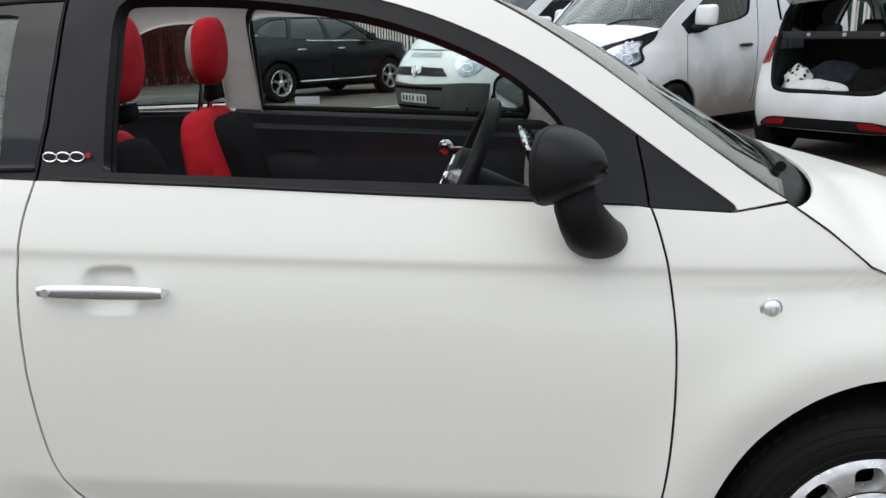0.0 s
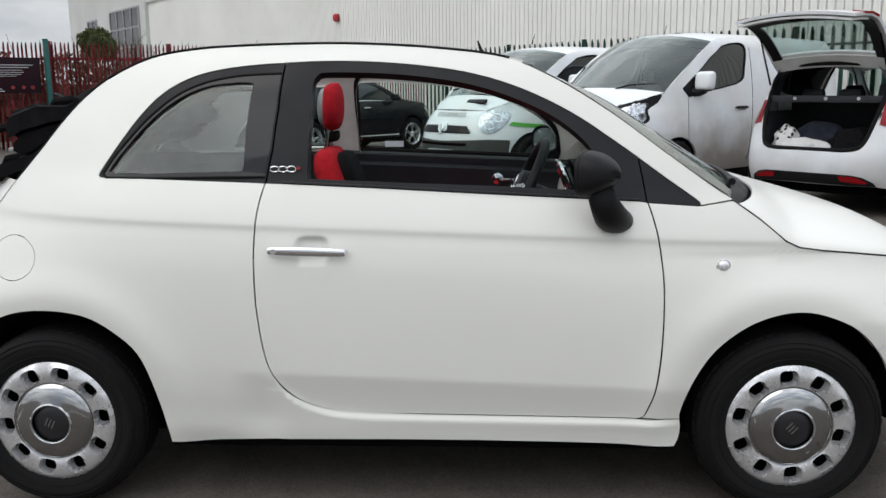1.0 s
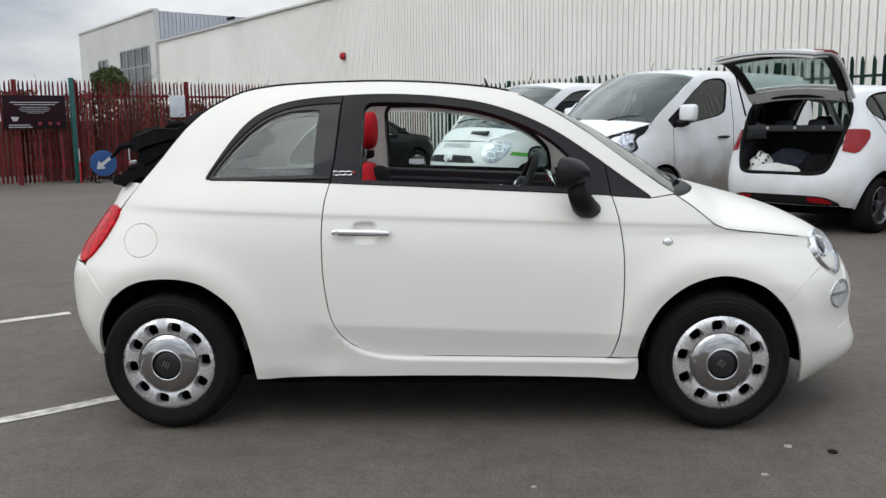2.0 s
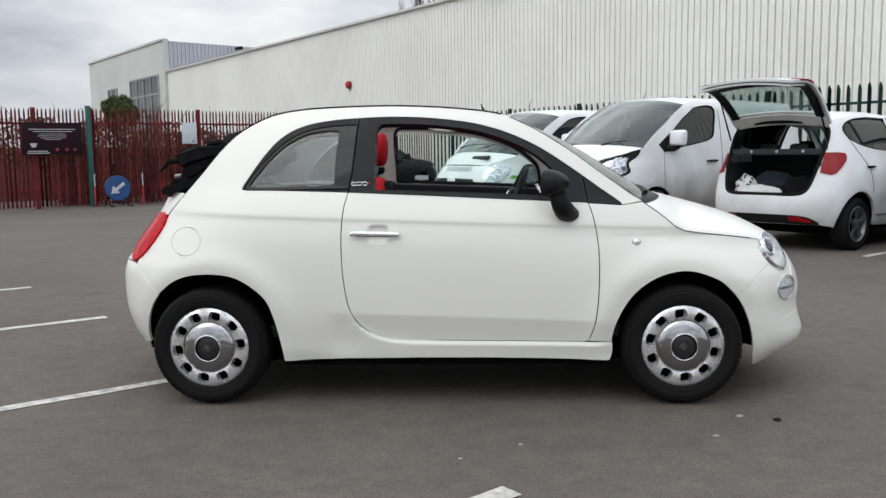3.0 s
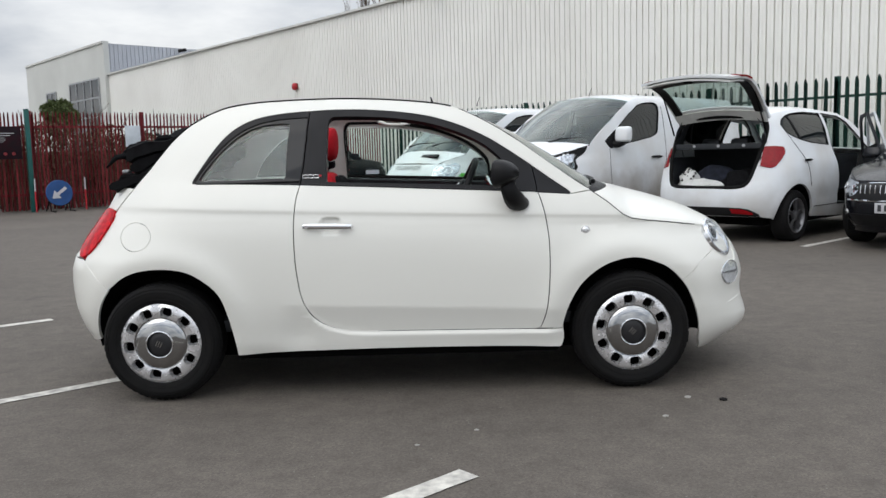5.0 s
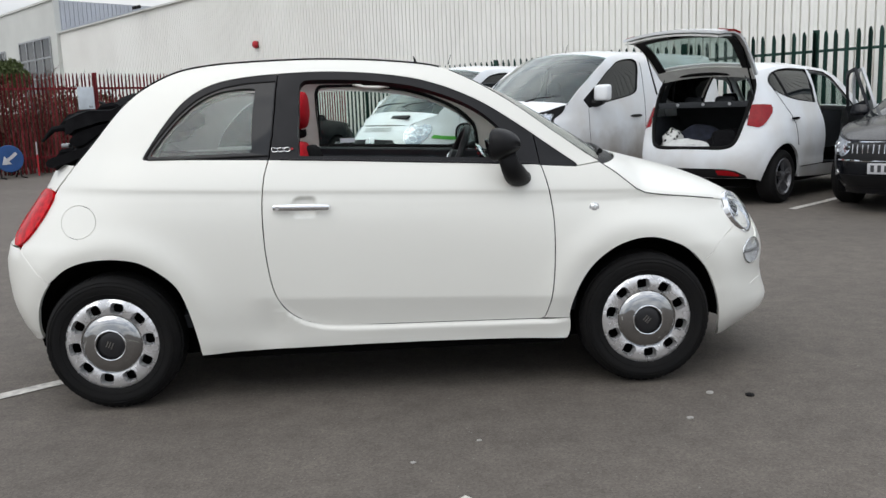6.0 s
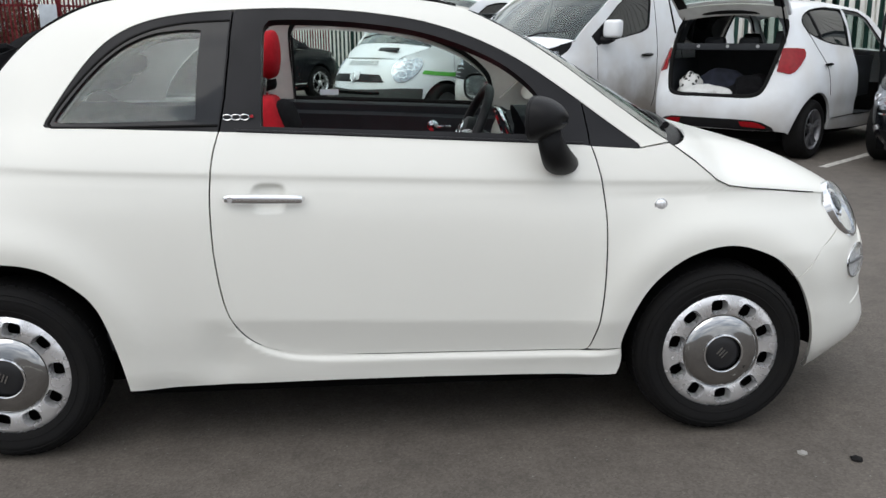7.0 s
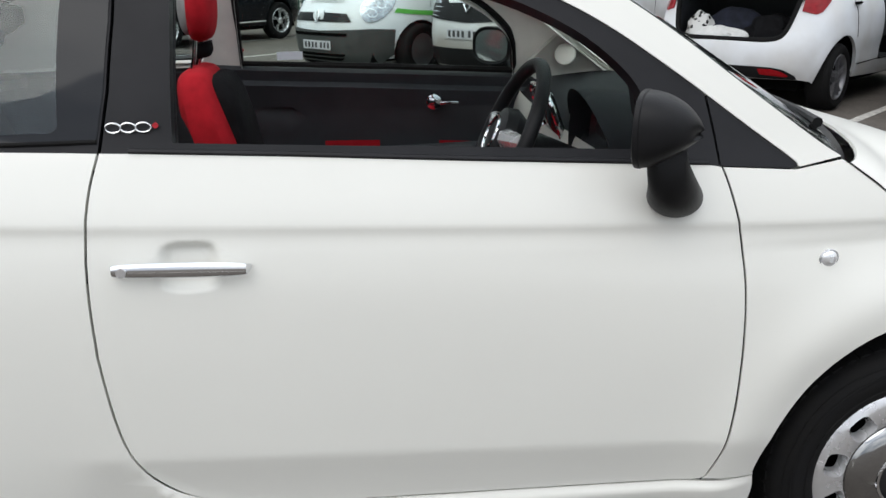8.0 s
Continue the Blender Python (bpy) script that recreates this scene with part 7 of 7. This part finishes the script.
suv_w3 = [(-1.14, 1.13), (-1.0, 1.48), (-1.35, 1.45), (-1.62, 1.33), (-1.75, 1.20)]
suv = vehicle("suv_car", SUV_AT, "black five-door SUV on bright alloy wheels", SUV, M["black_paint"], suv_low, [(1.375, 0.36, 0.40), (-1.375, 0.36, 0.40)], suv_edge, suv_mid,
              [("bonnet", 0, 3, M["black_paint"], -0.02), ("windscreen", 3, 5, M["dark_glass"], -0.005), ("roof", 5, 9, M["black_paint"], -0.03), ("rear_window", 9, 11, M["dark_glass"], -0.01)],
              [(suv_w1, M["dark_glass"]), (suv_w2, M["dark_glass"]), (suv_w3, M["dark_glass"])],
              [(1.375, 0.90, 0.35, 0.22, 0.235, alloy_trim(0.23, 5, M["silver"])), (-1.375, 0.90, 0.35, 0.22, 0.235, alloy_trim(0.23, 5, M["silver"]))], 0.90, 1.1, step=0.1)
on_skin(SUV, [(0.95, 1.055), (0.2, 1.068), (-0.6, 1.08), (-1.75, 1.19)], 0.008, M["chrome"], "window_moulding", suv, 0.002)
on_skin(SUV, [(0.95, 0.36), (0.0, 0.36), (-0.95, 0.36)], 0.014, M["chrome"], "sill_moulding", suv, 0.004)
on_skin(SUV, spl([(-0.20, 1.07), (-0.18, 0.8), (-0.2, 0.4)], 3), 0.004, M["liner"], "door_seam", suv)
for s in (1, -1):
    for x0 in (-0.05, -1.0):
        bm = bmesh.new()
        tube(bm, [(x, -s * (SUV.y(x, 0.93) + 0.02), 0.93) for x in (x0, x0 + 0.03, x0 + 0.15, x0 + 0.18)], [0.008, 0.016, 0.016, 0.008], 8)
        part("door_handle", bm, M["chrome"], suv)
    bm = bmesh.new()
    cushion(bm, [((0.78, s * -0.99, 1.06), 0.05, 0.08, 0), ((0.78, s * -0.99, 1.10), 0.07, 0.11, 0), ((0.77, s * -0.99, 1.20), 0.05, 0.09, 0)], 12)
    part("door_mirror", bm, M["black_paint"], suv)
panel("headlight", SUV, [(2.15, 0.80), (1.85, 0.90), (1.95, 0.80)], M["lamp_inner"], suv, step=0.1, inset=-0.01, depth=0.02)
panel("tail_light", SUV, [(-2.12, 1.05), (-1.85, 1.10), (-1.95, 0.92), (-2.2, 0.90)], M["red_lens"], suv, step=0.1, inset=-0.01, depth=0.02)

# --- dark saloon, nose out ---
SAL_AT = Matrix.Translation((5.09 + 2.43 * U.x, 3.96 + 2.43 * U.y, 0)) @ Matrix.Rotation(radians(BAY + 180), 4, "Z")
SAL = Hull([(0.15, 0.84), (0.35, 0.90), (0.6, 0.93), (0.8, 0.92), (0.92, 0.88), (1.1, 0.78), (1.3, 0.66), (1.42, 0.55), (1.5, 0.45)],
           [(0.15, 2.27), (0.3, 2.38), (0.45, 2.43), (0.6, 2.42), (0.72, 2.36), (0.8, 2.28), (1.5, 2.2)], [(0.2, -2.3), (0.5, -2.42), (0.9, -2.40), (1.0, -2.3), (1.5, -2.0)], ((0, 3.6),), ((0, 0.28),))
sal_low = [(2.15, 0.20), arch(1.4025, 0.33, 0.37, 0.22)[::-1], (0.0, 0.22), arch(-1.4025, 0.33, 0.37, 0.24)[::-1], (-2.2, 0.26)]
sal_edge = [(2.18, 0.76), (1.9, 0.85), (1.4, 0.92), (1.0, 0.95), (0.5, 1.22), (0.15, 1.34), (-0.2, 1.37), (-0.8, 1.35), (-1.3, 1.20), (-1.7, 1.02), (-2.2, 0.98)]
sal_mid = [(2.30, 0.76), (2.05, 0.89), (1.5, 0.97), (1.1, 1.01), (0.55, 1.32), (0.18, 1.43), (-0.2, 1.46), (-0.8, 1.45), (-1.35, 1.29), (-1.8, 1.07), (-2.35, 0.99)]
sal_w = [(0.85, 0.95), (0.4, 1.20), (0.1, 1.30), (-0.75, 1.31), (-1.15, 1.18), (-1.45, 1.02)]
sal = vehicle("saloon_car", SAL_AT, "dark navy saloon with a chrome-barred grille", SAL, M["black_paint"], sal_low, [(1.4025, 0.33, 0.37), (-1.4025, 0.33, 0.37)], sal_edge, sal_mid,
              [("bonnet", 0, 3, M["black_paint"], -0.02), ("windscreen", 3, 5, M["dark_glass"], -0.005), ("roof", 5, 7, M["black_paint"], -0.03), ("rear_window", 7, 9, M["dark_glass"], -0.01), ("boot_lid", 9, 10, M["black_paint"], -0.02)],
              [(sal_w, M["dark_glass"])],
              [(1.4025, 0.90, 0.33, 0.21, 0.225, alloy_trim(0.22, 5, M["alloy"])), (-1.4025, 0.90, 0.33, 0.21, 0.225, alloy_trim(0.22, 5, M["alloy"]))], 0.76, 0.96, step=0.1)
panel("headlight", SAL, spl([(2.335, 0.605), (2.315, 0.69), (2.18, 0.745), (2.0, 0.785), (1.84, 0.805), (1.92, 0.72), (2.08, 0.64), (2.24, 0.595)], 3, True), M["lamp_bowl"], sal, step=0.06, inset=-0.008, depth=0.02, label="clear swept-back headlight")
g = panel("grille", SAL, [(2.29, 0.56), (2.27, 0.72)] + [(lerp(SAL.f, z), z) for z in (0.74, 0.66, 0.58, 0.54)], M["plastic"], sal, step=0.07, inset=-0.008, depth=0.02, join=True)[0]
for y in np.linspace(-0.44, 0.44, 17):
    xs = np.interp(abs(y), [SAL.y(x, 0.64) for x in np.linspace(2.41, 2.2, 12)], np.linspace(2.41, 2.2, 12))
    bm = bmesh.new()
    tube(bm, [(xs + 0.010, y, 0.57), (xs + 0.012, y, 0.64), (xs + 0.0, y, 0.715)], 0.007, 6)
    part("grille_bar", bm, M["chrome"], g)
for cx, cz in ((2.24, 0.665), (2.10, 0.70)):
    on_skin(SAL, round_loop(cx, cz, 0.042, 0.036, 18), 0.006, M["chrome"], "reflector_ring", sal, 0.010, True)
for z in (0.55, 0.735):
    pts = [(x, -(SAL.y(x, z) + 0.01), z) for x in np.linspace(2.27, lerp(SAL.f, z) - 0.002, 8)]
    bm = bmesh.new()
    tube(bm, pts + [(x, -y, zz) for x, y, zz in pts[::-1]], 0.010, 6)
    part("grille_frame", bm, M["chrome"], g)
panel("lower_intake", SAL, [(2.26, 0.28), (2.24, 0.40)] + [(lerp(SAL.f, z), z) for z in (0.40, 0.34, 0.28)], M["plastic"], sal, step=0.08, inset=-0.006, depth=0.02, join=True)
panel("fog_lamp", SAL, [(2.05, 0.36), (2.08, 0.42), (2.2, 0.44), (2.22, 0.40)], M["lamp_inner"], sal, step=0.05, inset=-0.008, depth=0.01)
bars_plate(sal, pose(lerp(SAL.f, 0.47) + 0.012, 0, 0.475))
for s in (1, -1):
    bm = bmesh.new()
    cushion(bm, [((0.72, s * -0.98, 0.98), 0.05, 0.08, 0), ((0.72, s * -0.98, 1.02), 0.07, 0.11, 0), ((0.71, s * -0.98, 1.11), 0.05, 0.09, 0)], 12)
    part("door_mirror", bm, M["black_paint"], sal)


# ---- small fixtures, signs and planting ----
def wall_point(s, z, out=0.06):
    p = W0 + WD * s + WN * out
    return Vector((p.x, p.y, z))


face = Matrix.Rotation(math.atan2(WN.y, WN.x), 4, "Z")
# alarm bell
bell = thing("alarm_bell", Matrix.Translation(wall_point(21.65, 3.86)) @ face, "red alarm box on the clad wall", "alarm")
bm = lathe(bmesh.new(), [(0.0, 0.0), (0.14, 0.0), (0.145, 0.04), (0.12, 0.10), (0.06, 0.13), (0.0, 0.135)], 28)
bmesh.ops.transform(bm, matrix=Matrix.Rotation(-math.pi / 2, 4, "Z"), verts=bm.verts)
part("dome", bm, M["print_red"], bell)
bm = box(bmesh.new(), -0.06, 0.02, -0.10, 0.10, -0.12, 0.12, 0.01)
part("backplate", bm, M["brick"], bell)
# floodlights on brackets at the eaves
for s in (11.9, 30.5):
    lampo = thing("floodlight", Matrix.Translation(wall_point(s, 6.2, 0.0)) @ face, "black floodlight on a bracket at the eaves", "floodlight", "floodlights at the eaves")
    bm = bmesh.new()
    box(bm, 0.25, 0.50, -0.20, 0.20, 0.06, 0.20, 0.02, pose(0, 0, 0, 0, 12, 0))
    part("lamp_housing", bm, M["plastic"], lampo)
    bm = bmesh.new()
    tube(bm, [(-0.05, 0, 0.0), (0.1, 0, 0.10), (0.34, 0, 0.12)], 0.025, 8)
    part("bracket", bm, M["steel"], lampo)
    bm = bmesh.new()
    box(bm, 0.27, 0.49, -0.18, 0.18, 0.05, 0.06, 0, pose(0, 0, 0, 0, 12, 0))
    part("lamp_glass", bm, M["dark_glass"], lampo)

# windows of the end block
AD = (A1 - A0).normalized()
AN = Vector((AD.y, -AD.x, 0))
if AN.y > 0:
    AN = -AN
block_face = Matrix.Rotation(math.atan2(AD.y, AD.x), 4, "Z")


def grid_window(name, s0, s1, z0, z1, nx, nz):
    o = A0 + AD * s0 + AN * 0.17
    w = thing(name, Matrix.Translation((o.x, o.y, z0)) @ block_face, "grey-framed industrial window in the pale wall", "window")
    tagged(w, kind="structure")
    L, H = s1 - s0, z1 - z0
    side = 1 if (block_face.to_3x3() @ Vector((0, 1, 0))).dot(AN) > 0 else -1
    for i in range(nx):
        for j in range(nz):
            bm = box(bmesh.new(), L * i / nx + 0.05, L * (i + 1) / nx - 0.05, -0.01, 0.01, H * j / nz + 0.05, H * (j + 1) / nz - 0.05)
            part("pane", bm, M["dark_glass"], w, smooth=False)
    for i in range(nx + 1):
        bm = box(bmesh.new(), L * i / nx - 0.06, L * i / nx + 0.06, -0.03, 0.05 * 1, 0, H)
        part("mullion", bm, M["steel"], w, smooth=False)
    for j in range(nz + 1):
        bm = box(bmesh.new(), 0, L, -0.025, 0.045, H * j / nz - 0.05, H * j / nz + 0.05)
        part("transom", bm, M["steel"], w, smooth=False)


grid_window("window_1", 1.0, 6.4, 1.6, 6.0, 4, 4)
grid_window("window_2", 9.3, 11.3, 4.3, 5.75, 2, 2)
bm = bmesh.new()
box(bm, 0, 5.0, -2.2, 0, 6.2, 7.0, 0.05, Matrix.Translation((A0 + ad * 4.0 + Vector((1.2, -0.8, 0))).to_3d()) @ Matrix.Rotation(math.atan2(ad.y, ad.x), 4, "Z"))
tagged(part("roof_plant", bm, M["render_wall"], None), "pale grey metal plant housing on the lower roof", "roof unit")

# teal gate post, dark notice board, white sheet
post = thing("gate_post", Matrix.Translation((R0.x - 0.02, R0.y - 0.10, 0)) @ Matrix.Rotation(radians(41), 4, "Z"), "teal painted square steel gate post", "post")
bm = box(bmesh.new(), -0.05, 0.05, -0.05, 0.05, 0, 2.43, 0.008)
part("shaft", bm, M["teal_post"], post)
bm = box(bmesh.new(), -0.055, 0.055, -0.055, 0.055, 2.43, 2.455, 0.01)
part("cap", bm, M["teal_post"], post)
fence_turn = Matrix.Rotation(radians(41), 4, "Z")


def on_fence(s, out, z):
    p = R0 + RED_D * s + Vector((RED_D.y, -RED_D.x, 0)) * out
    return Matrix.Translation((p.x, p.y, z)) @ fence_turn


board = thing("notice_board", on_fence(-0.92, 0.09, 1.66) @ Matrix.Diagonal((0.84, 1.0, 0.80, 1.0)), "dark notice board with pale lines of print", "sign")
bm = box(bmesh.new(), -0.80, 0.80, -0.015, 0.015, -0.48, 0.48, 0.006)
part("panel", bm, M["board"], board)
for z, w, h in ((0.28, 0.62, 0.022), (0.215, 0.52, 0.020), (0.14, 0.36, 0.014), (0.085, 0.40, 0.014), (0.03, 0.34, 0.014), (-0.02, 0.22, 0.012)):
    bm = box(bmesh.new(), -w, w, -0.019, -0.0152, z - h * 0.5, z + h * 0.5)
    part("print_line", bm, M["print_white"], board, smooth=False)
for x, z, w, h in ((-0.52, -0.16, 0.09, 0.03), (-0.52, -0.22, 0.06, 0.03), (-0.42, -0.36, 0.26, 0.012), (-0.40, -0.42, 0.30, 0.012)):
    bm = box(bmesh.new(), x - w, x + w, -0.019, -0.0152, z - h, z + h)
    part("print_line", bm, M["print_white"], board, smooth=False)
for x in (0.10, 0.36, 0.58):
    bm = lathe(bmesh.new(), [(0.0, -0.018), (0.05, -0.018), (0.05, -0.0152)], 16)
    bmesh.ops.transform(bm, matrix=Matrix.Translation((x, 0, -0.32)), verts=bm.verts)
    part("print_shape", bm, M["red_steel"], board)
sheet = thing("paper_notice", on_fence(2.45, 0.085, 1.80), "white laminated sheet fixed to the red fence", "sign")
bm = box(bmesh.new(), -0.20, 0.20, -0.006, 0.006, -0.27, 0.27, 0.003)
part("sheet", bm, M["paper"], sheet)
for z in (-0.20, -0.22):
    bm = box(bmesh.new(), 0.05, 0.15, -0.0085, -0.0062, z - 0.005, z + 0.005)
    part("print_line", bm, M["print_dark"], sheet, smooth=False)

# keep-left sign on a low frame with two white markers
sign = thing("arrow_sign", on_fence(0.42, 0.45, 0), "round blue sign with a white arrow on a low frame", "road sign")
bm = lathe(bmesh.new(), [(0.0, 0.0), (0.30, 0.0), (0.312, 0.01), (0.312, 0.025), (0.0, 0.025)], 40)
bmesh.ops.transform(bm, matrix=Matrix.Translation((0, 0, 0.45)) @ Matrix.Rotation(-0.12, 4, "X"), verts=bm.verts)
disc = part("disc", bm, M["blue"], sign)
bm = bmesh.new()
am = Matrix.Translation((0, -0.004, 0.45)) @ Matrix.Rotation(-0.12, 4, "X") @ Matrix.Rotation(radians(-37), 4, "Y")
box(bm, -0.07, 0.20, -0.006, 0.0, -0.036, 0.036, 0, am)
part("arrow_shaft", bm, M["print_white"], disc, smooth=False)
bm = bmesh.new()
tri = [(-0.22, 0.0), (-0.05, 0.12), (-0.05, -0.12)]
f0 = [bm.verts.new(am @ Vector((x, -0.006, z))) for x, z in tri]
f1 = [bm.verts.new(am @ Vector((x, 0.0, z))) for x, z in tri]
bm.faces.new(f0)
bm.faces.new(f1[::-1])
for i in range(3):
    bm.faces.new((f0[i], f0[(i + 1) % 3], f1[(i + 1) % 3], f1[i]))
bmesh.ops.recalc_face_normals(bm, faces=bm.faces)
part("arrow_head", bm, M["print_white"], disc, smooth=False)
bm = bmesh.new()
for x in (-0.22, 0.22):
    tube(bm, [(x, 0.05, 0.30), (x, -0.02, 0.02), (x, -0.35, 0.015)], 0.016, 8)
    tube(bm, [(x, 0.03, 0.30), (x, 0.35, 0.015)], 0.016, 8)
part("frame", bm, M["plastic"], sign)
for s in (-0.05, 1.12):
    mk = thing("marker_post", on_fence(s, 0.20, 0), "slim white and orange marker post", "post", "marker posts")
    bm = bmesh.new()
    cyl(bm, (0, 0, 0), (0, 0, 0.50), 0.02, n=12)
    part("base", bm, M["print_red"], mk)
    bm = bmesh.new()
    cyl(bm, (0, 0, 0.50), (0, 0, 0.80), 0.018, 0.016, n=12)
    part("sleeve", bm, M["print_white"], mk)


# planting
def leaf_bush(at, r, n, label, seed, material, zc):
    rnd = random.Random(seed)
    bush = thing("evergreen_bush", Matrix.Translation(at), label, "bush")
    bm = bmesh.new()
    for j in range(5):
        a = rnd.random() * 6.28
        tube(bm, [(0, 0, 0), (0.2 * math.cos(a), 0.2 * math.sin(a), zc * 0.6), (0.6 * r * math.cos(a), 0.6 * r * math.sin(a), zc)], [0.06, 0.04, 0.015], 6)
    part("stems", bm, M["twig"], bush)
    vs, fs = [], []
    for j in range(n):
        a, b = rnd.random() * 6.283, math.acos(rnd.uniform(-0.75, 1))
        d = r * (0.45 + 0.55 * rnd.random() ** 0.5) * (1 + 0.45 * noise.noise(Vector((2.2 * math.cos(a), 2.2 * math.sin(a), seed + 1.7 * b))))
        c = Vector((d * math.sin(b) * math.cos(a), d * math.sin(b) * math.sin(a), zc + d * math.cos(b) * (1.0 if b < 1.6 else 1.3)))
        q = Euler((rnd.random() * 6, rnd.random() * 6, rnd.random() * 6)).to_matrix()
        s = rnd.uniform(0.07, 0.13)
        k = len(vs)
        vs += [tuple(c + q @ Vector(p) * s) for p in ((-1, 0, 0), (0, -0.45, 0.1), (1, 0, 0), (0, 0.45, 0.1))]
        fs.append((k, k + 1, k + 2, k + 3))
    me = bpy.data.meshes.new("crown")
    me.from_pydata(vs, [], fs)
    me.materials.append(material)
    ob = new("crown", me)
    ob.parent = bush
    return bush


def bare_tree(at, h, seed, label, spread=0.45, narrow=False):
    rnd = random.Random(seed)
    tree = thing("bare_tree", Matrix.Translation(at), label, "tree", "bare winter trees")
    trunk, twigs = bmesh.new(), bmesh.new()

    def grow(p, d, length, r, level):
        q = p + d * length
        mid = p + d * length * 0.5 + Vector((rnd.uniform(-1, 1), rnd.uniform(-1, 1), 0)) * length * 0.05
        tube(trunk if level < 2 else twigs, [p, mid, q], [r, r * 0.8, r * 0.6], 6 if level < 2 else 3)
        if level >= 5:
            return
        for _ in range(3 if level < 4 else 2):
            u = Vector((rnd.uniform(-1, 1), rnd.uniform(-1, 1), rnd.uniform(0.1, 0.9)))
            e = (d * (1.2 if narrow else 0.9) + u.normalized() * (spread if level else spread * 0.8)).normalized()
            grow(p + d * length * rnd.uniform(0.55, 1.0), e, length * rnd.uniform(0.55, 0.78), r * 0.55, level + 1)

    grow(Vector((0, 0, 0)), Vector((0, 0, 1)), h * 0.33, h * 0.010, 0)
    part("trunk", trunk, M["twig"], tree)
    part("crown", twigs, M["twig"], tree)
    return tree


leaf_bush((-18.55, 39.2, 0), 0.80, 5200, "olive green evergreen bush behind the fence", 3, M["hedge"], 3.52)
bare_tree((-16.4, 37.5, 0), 5.6, 5, "small bare shrub-like tree beside the wall", 0.8)
bare_tree((-27.5, 36.0, 0), 6.0, 8, "bare winter tree behind the red fence", 0.8)
bare_tree((-26.6, 37.6, 0), 6.6, 9, "bare winter tree behind the red fence", 0.8)
for k, (x, y, h) in enumerate(((-4.6, 62.0, 19.5), (-3.0, 63.5, 20.5), (-1.2, 62.0, 20.0), (0.6, 64.0, 19.5))):
    bare_tree((x, y, 0), h, 20 + k, "tall narrow bare poplar beyond the hall roof", 0.22, True)
# thicket of bare stems and bramble behind the red fence
rnd = random.Random(11)
bm = bmesh.new()
for j in range(420):
    s = rnd.uniform(-0.5, 8.5)
    o = R0 + RED_D * s - Vector((RED_D.y, -RED_D.x, 0)) * rnd.uniform(0.5, 2.2)
    p0 = Vector((o.x, o.y, 0))
    hgt = rnd.uniform(0.6, 2.6) * (1.0 if s < 5 else 0.6)
    lean = Vector((rnd.uniform(-0.5, 0.5), rnd.uniform(-0.5, 0.5), 1))
    tube(bm, [p0, p0 + lean * hgt * 0.5 + Vector((rnd.uniform(-0.1, 0.1), rnd.uniform(-0.1, 0.1), 0)), p0 + Vector((lean.x * 1.3, lean.y * 1.3, 1)) * hgt], [0.016, 0.011, 0.004], 3)
for j in range(34000):
    s = rnd.uniform(-1.0, 9.5) if j % 5 else rnd.uniform(-7.0, -0.6)
    o = R0 + RED_D * s - Vector((RED_D.y, -RED_D.x, 0)) * rnd.uniform(0.7, 2.6)
    top = (1.75 + 0.5 * noise.noise(Vector((s * 0.9, 3.1, 0)))) * (1.22 if 0 < s < 2.6 else 1.1 if s < 3.6 else 1.0) * (0.5 if s < -0.6 else 1.0)
    z = top * rnd.random() ** 0.62 if s > -0.6 else rnd.uniform(0.95, 2.2)
    q = Euler((rnd.random() * 6, rnd.random() * 6, rnd.random() * 6)).to_matrix()
    w = rnd.uniform(0.03, 0.06)
    bm.faces.new([bm.verts.new(Vector((o.x, o.y, z)) + q @ Vector(p) * w) for p in ((-1, 0, 0), (0, -0.5, 0.1), (1, 0, 0), (0, 0.5, 0.1))]).material_index = 1
thicket = tagged(part("bramble_thicket", bm, M["twig"], None), "tangle of bare brown stems behind the red fence", "shrubs", kind="stuff")
thicket.data.materials.append(M["dead_leaf"])
wall_box("wall_brick", (R0 - RED_D * 2.0 - Vector((RED_D.y, -RED_D.x, 0)) * 4.5)[:2], (R0 + RED_D * 9.5 - Vector((RED_D.y, -RED_D.x, 0)) * 4.5)[:2], 0, 1.5, 0.25, M["brick"], "low red-brown brick wall beyond the fence")

# ground litter
rnd = random.Random(4)
for (x, y, r) in ((1.37, -0.965, 0.016), (1.19, -1.24, 0.014), (0.35, -1.35, 0.010), (0.10, -1.52, 0.010), (1.52, -1.02, 0.02)):
    bm = bmesh.new()
    bmesh.ops.create_icosphere(bm, subdivisions=2, radius=r)
    for v in bm.verts:
        v.co = v.co * (1 + 0.4 * noise.noise(v.co * 90 + Vector((x, y, 0))))
        v.co.z = max(v.co.z * 0.35, -0.2 * r) + 0.2 * r
    tagged(part("pebble", bm, M["concrete"] if r < 0.018 else M["rubber"], None), "small pale stone chip on the asphalt", "stone", "stone chips").location = (x, y, 0)
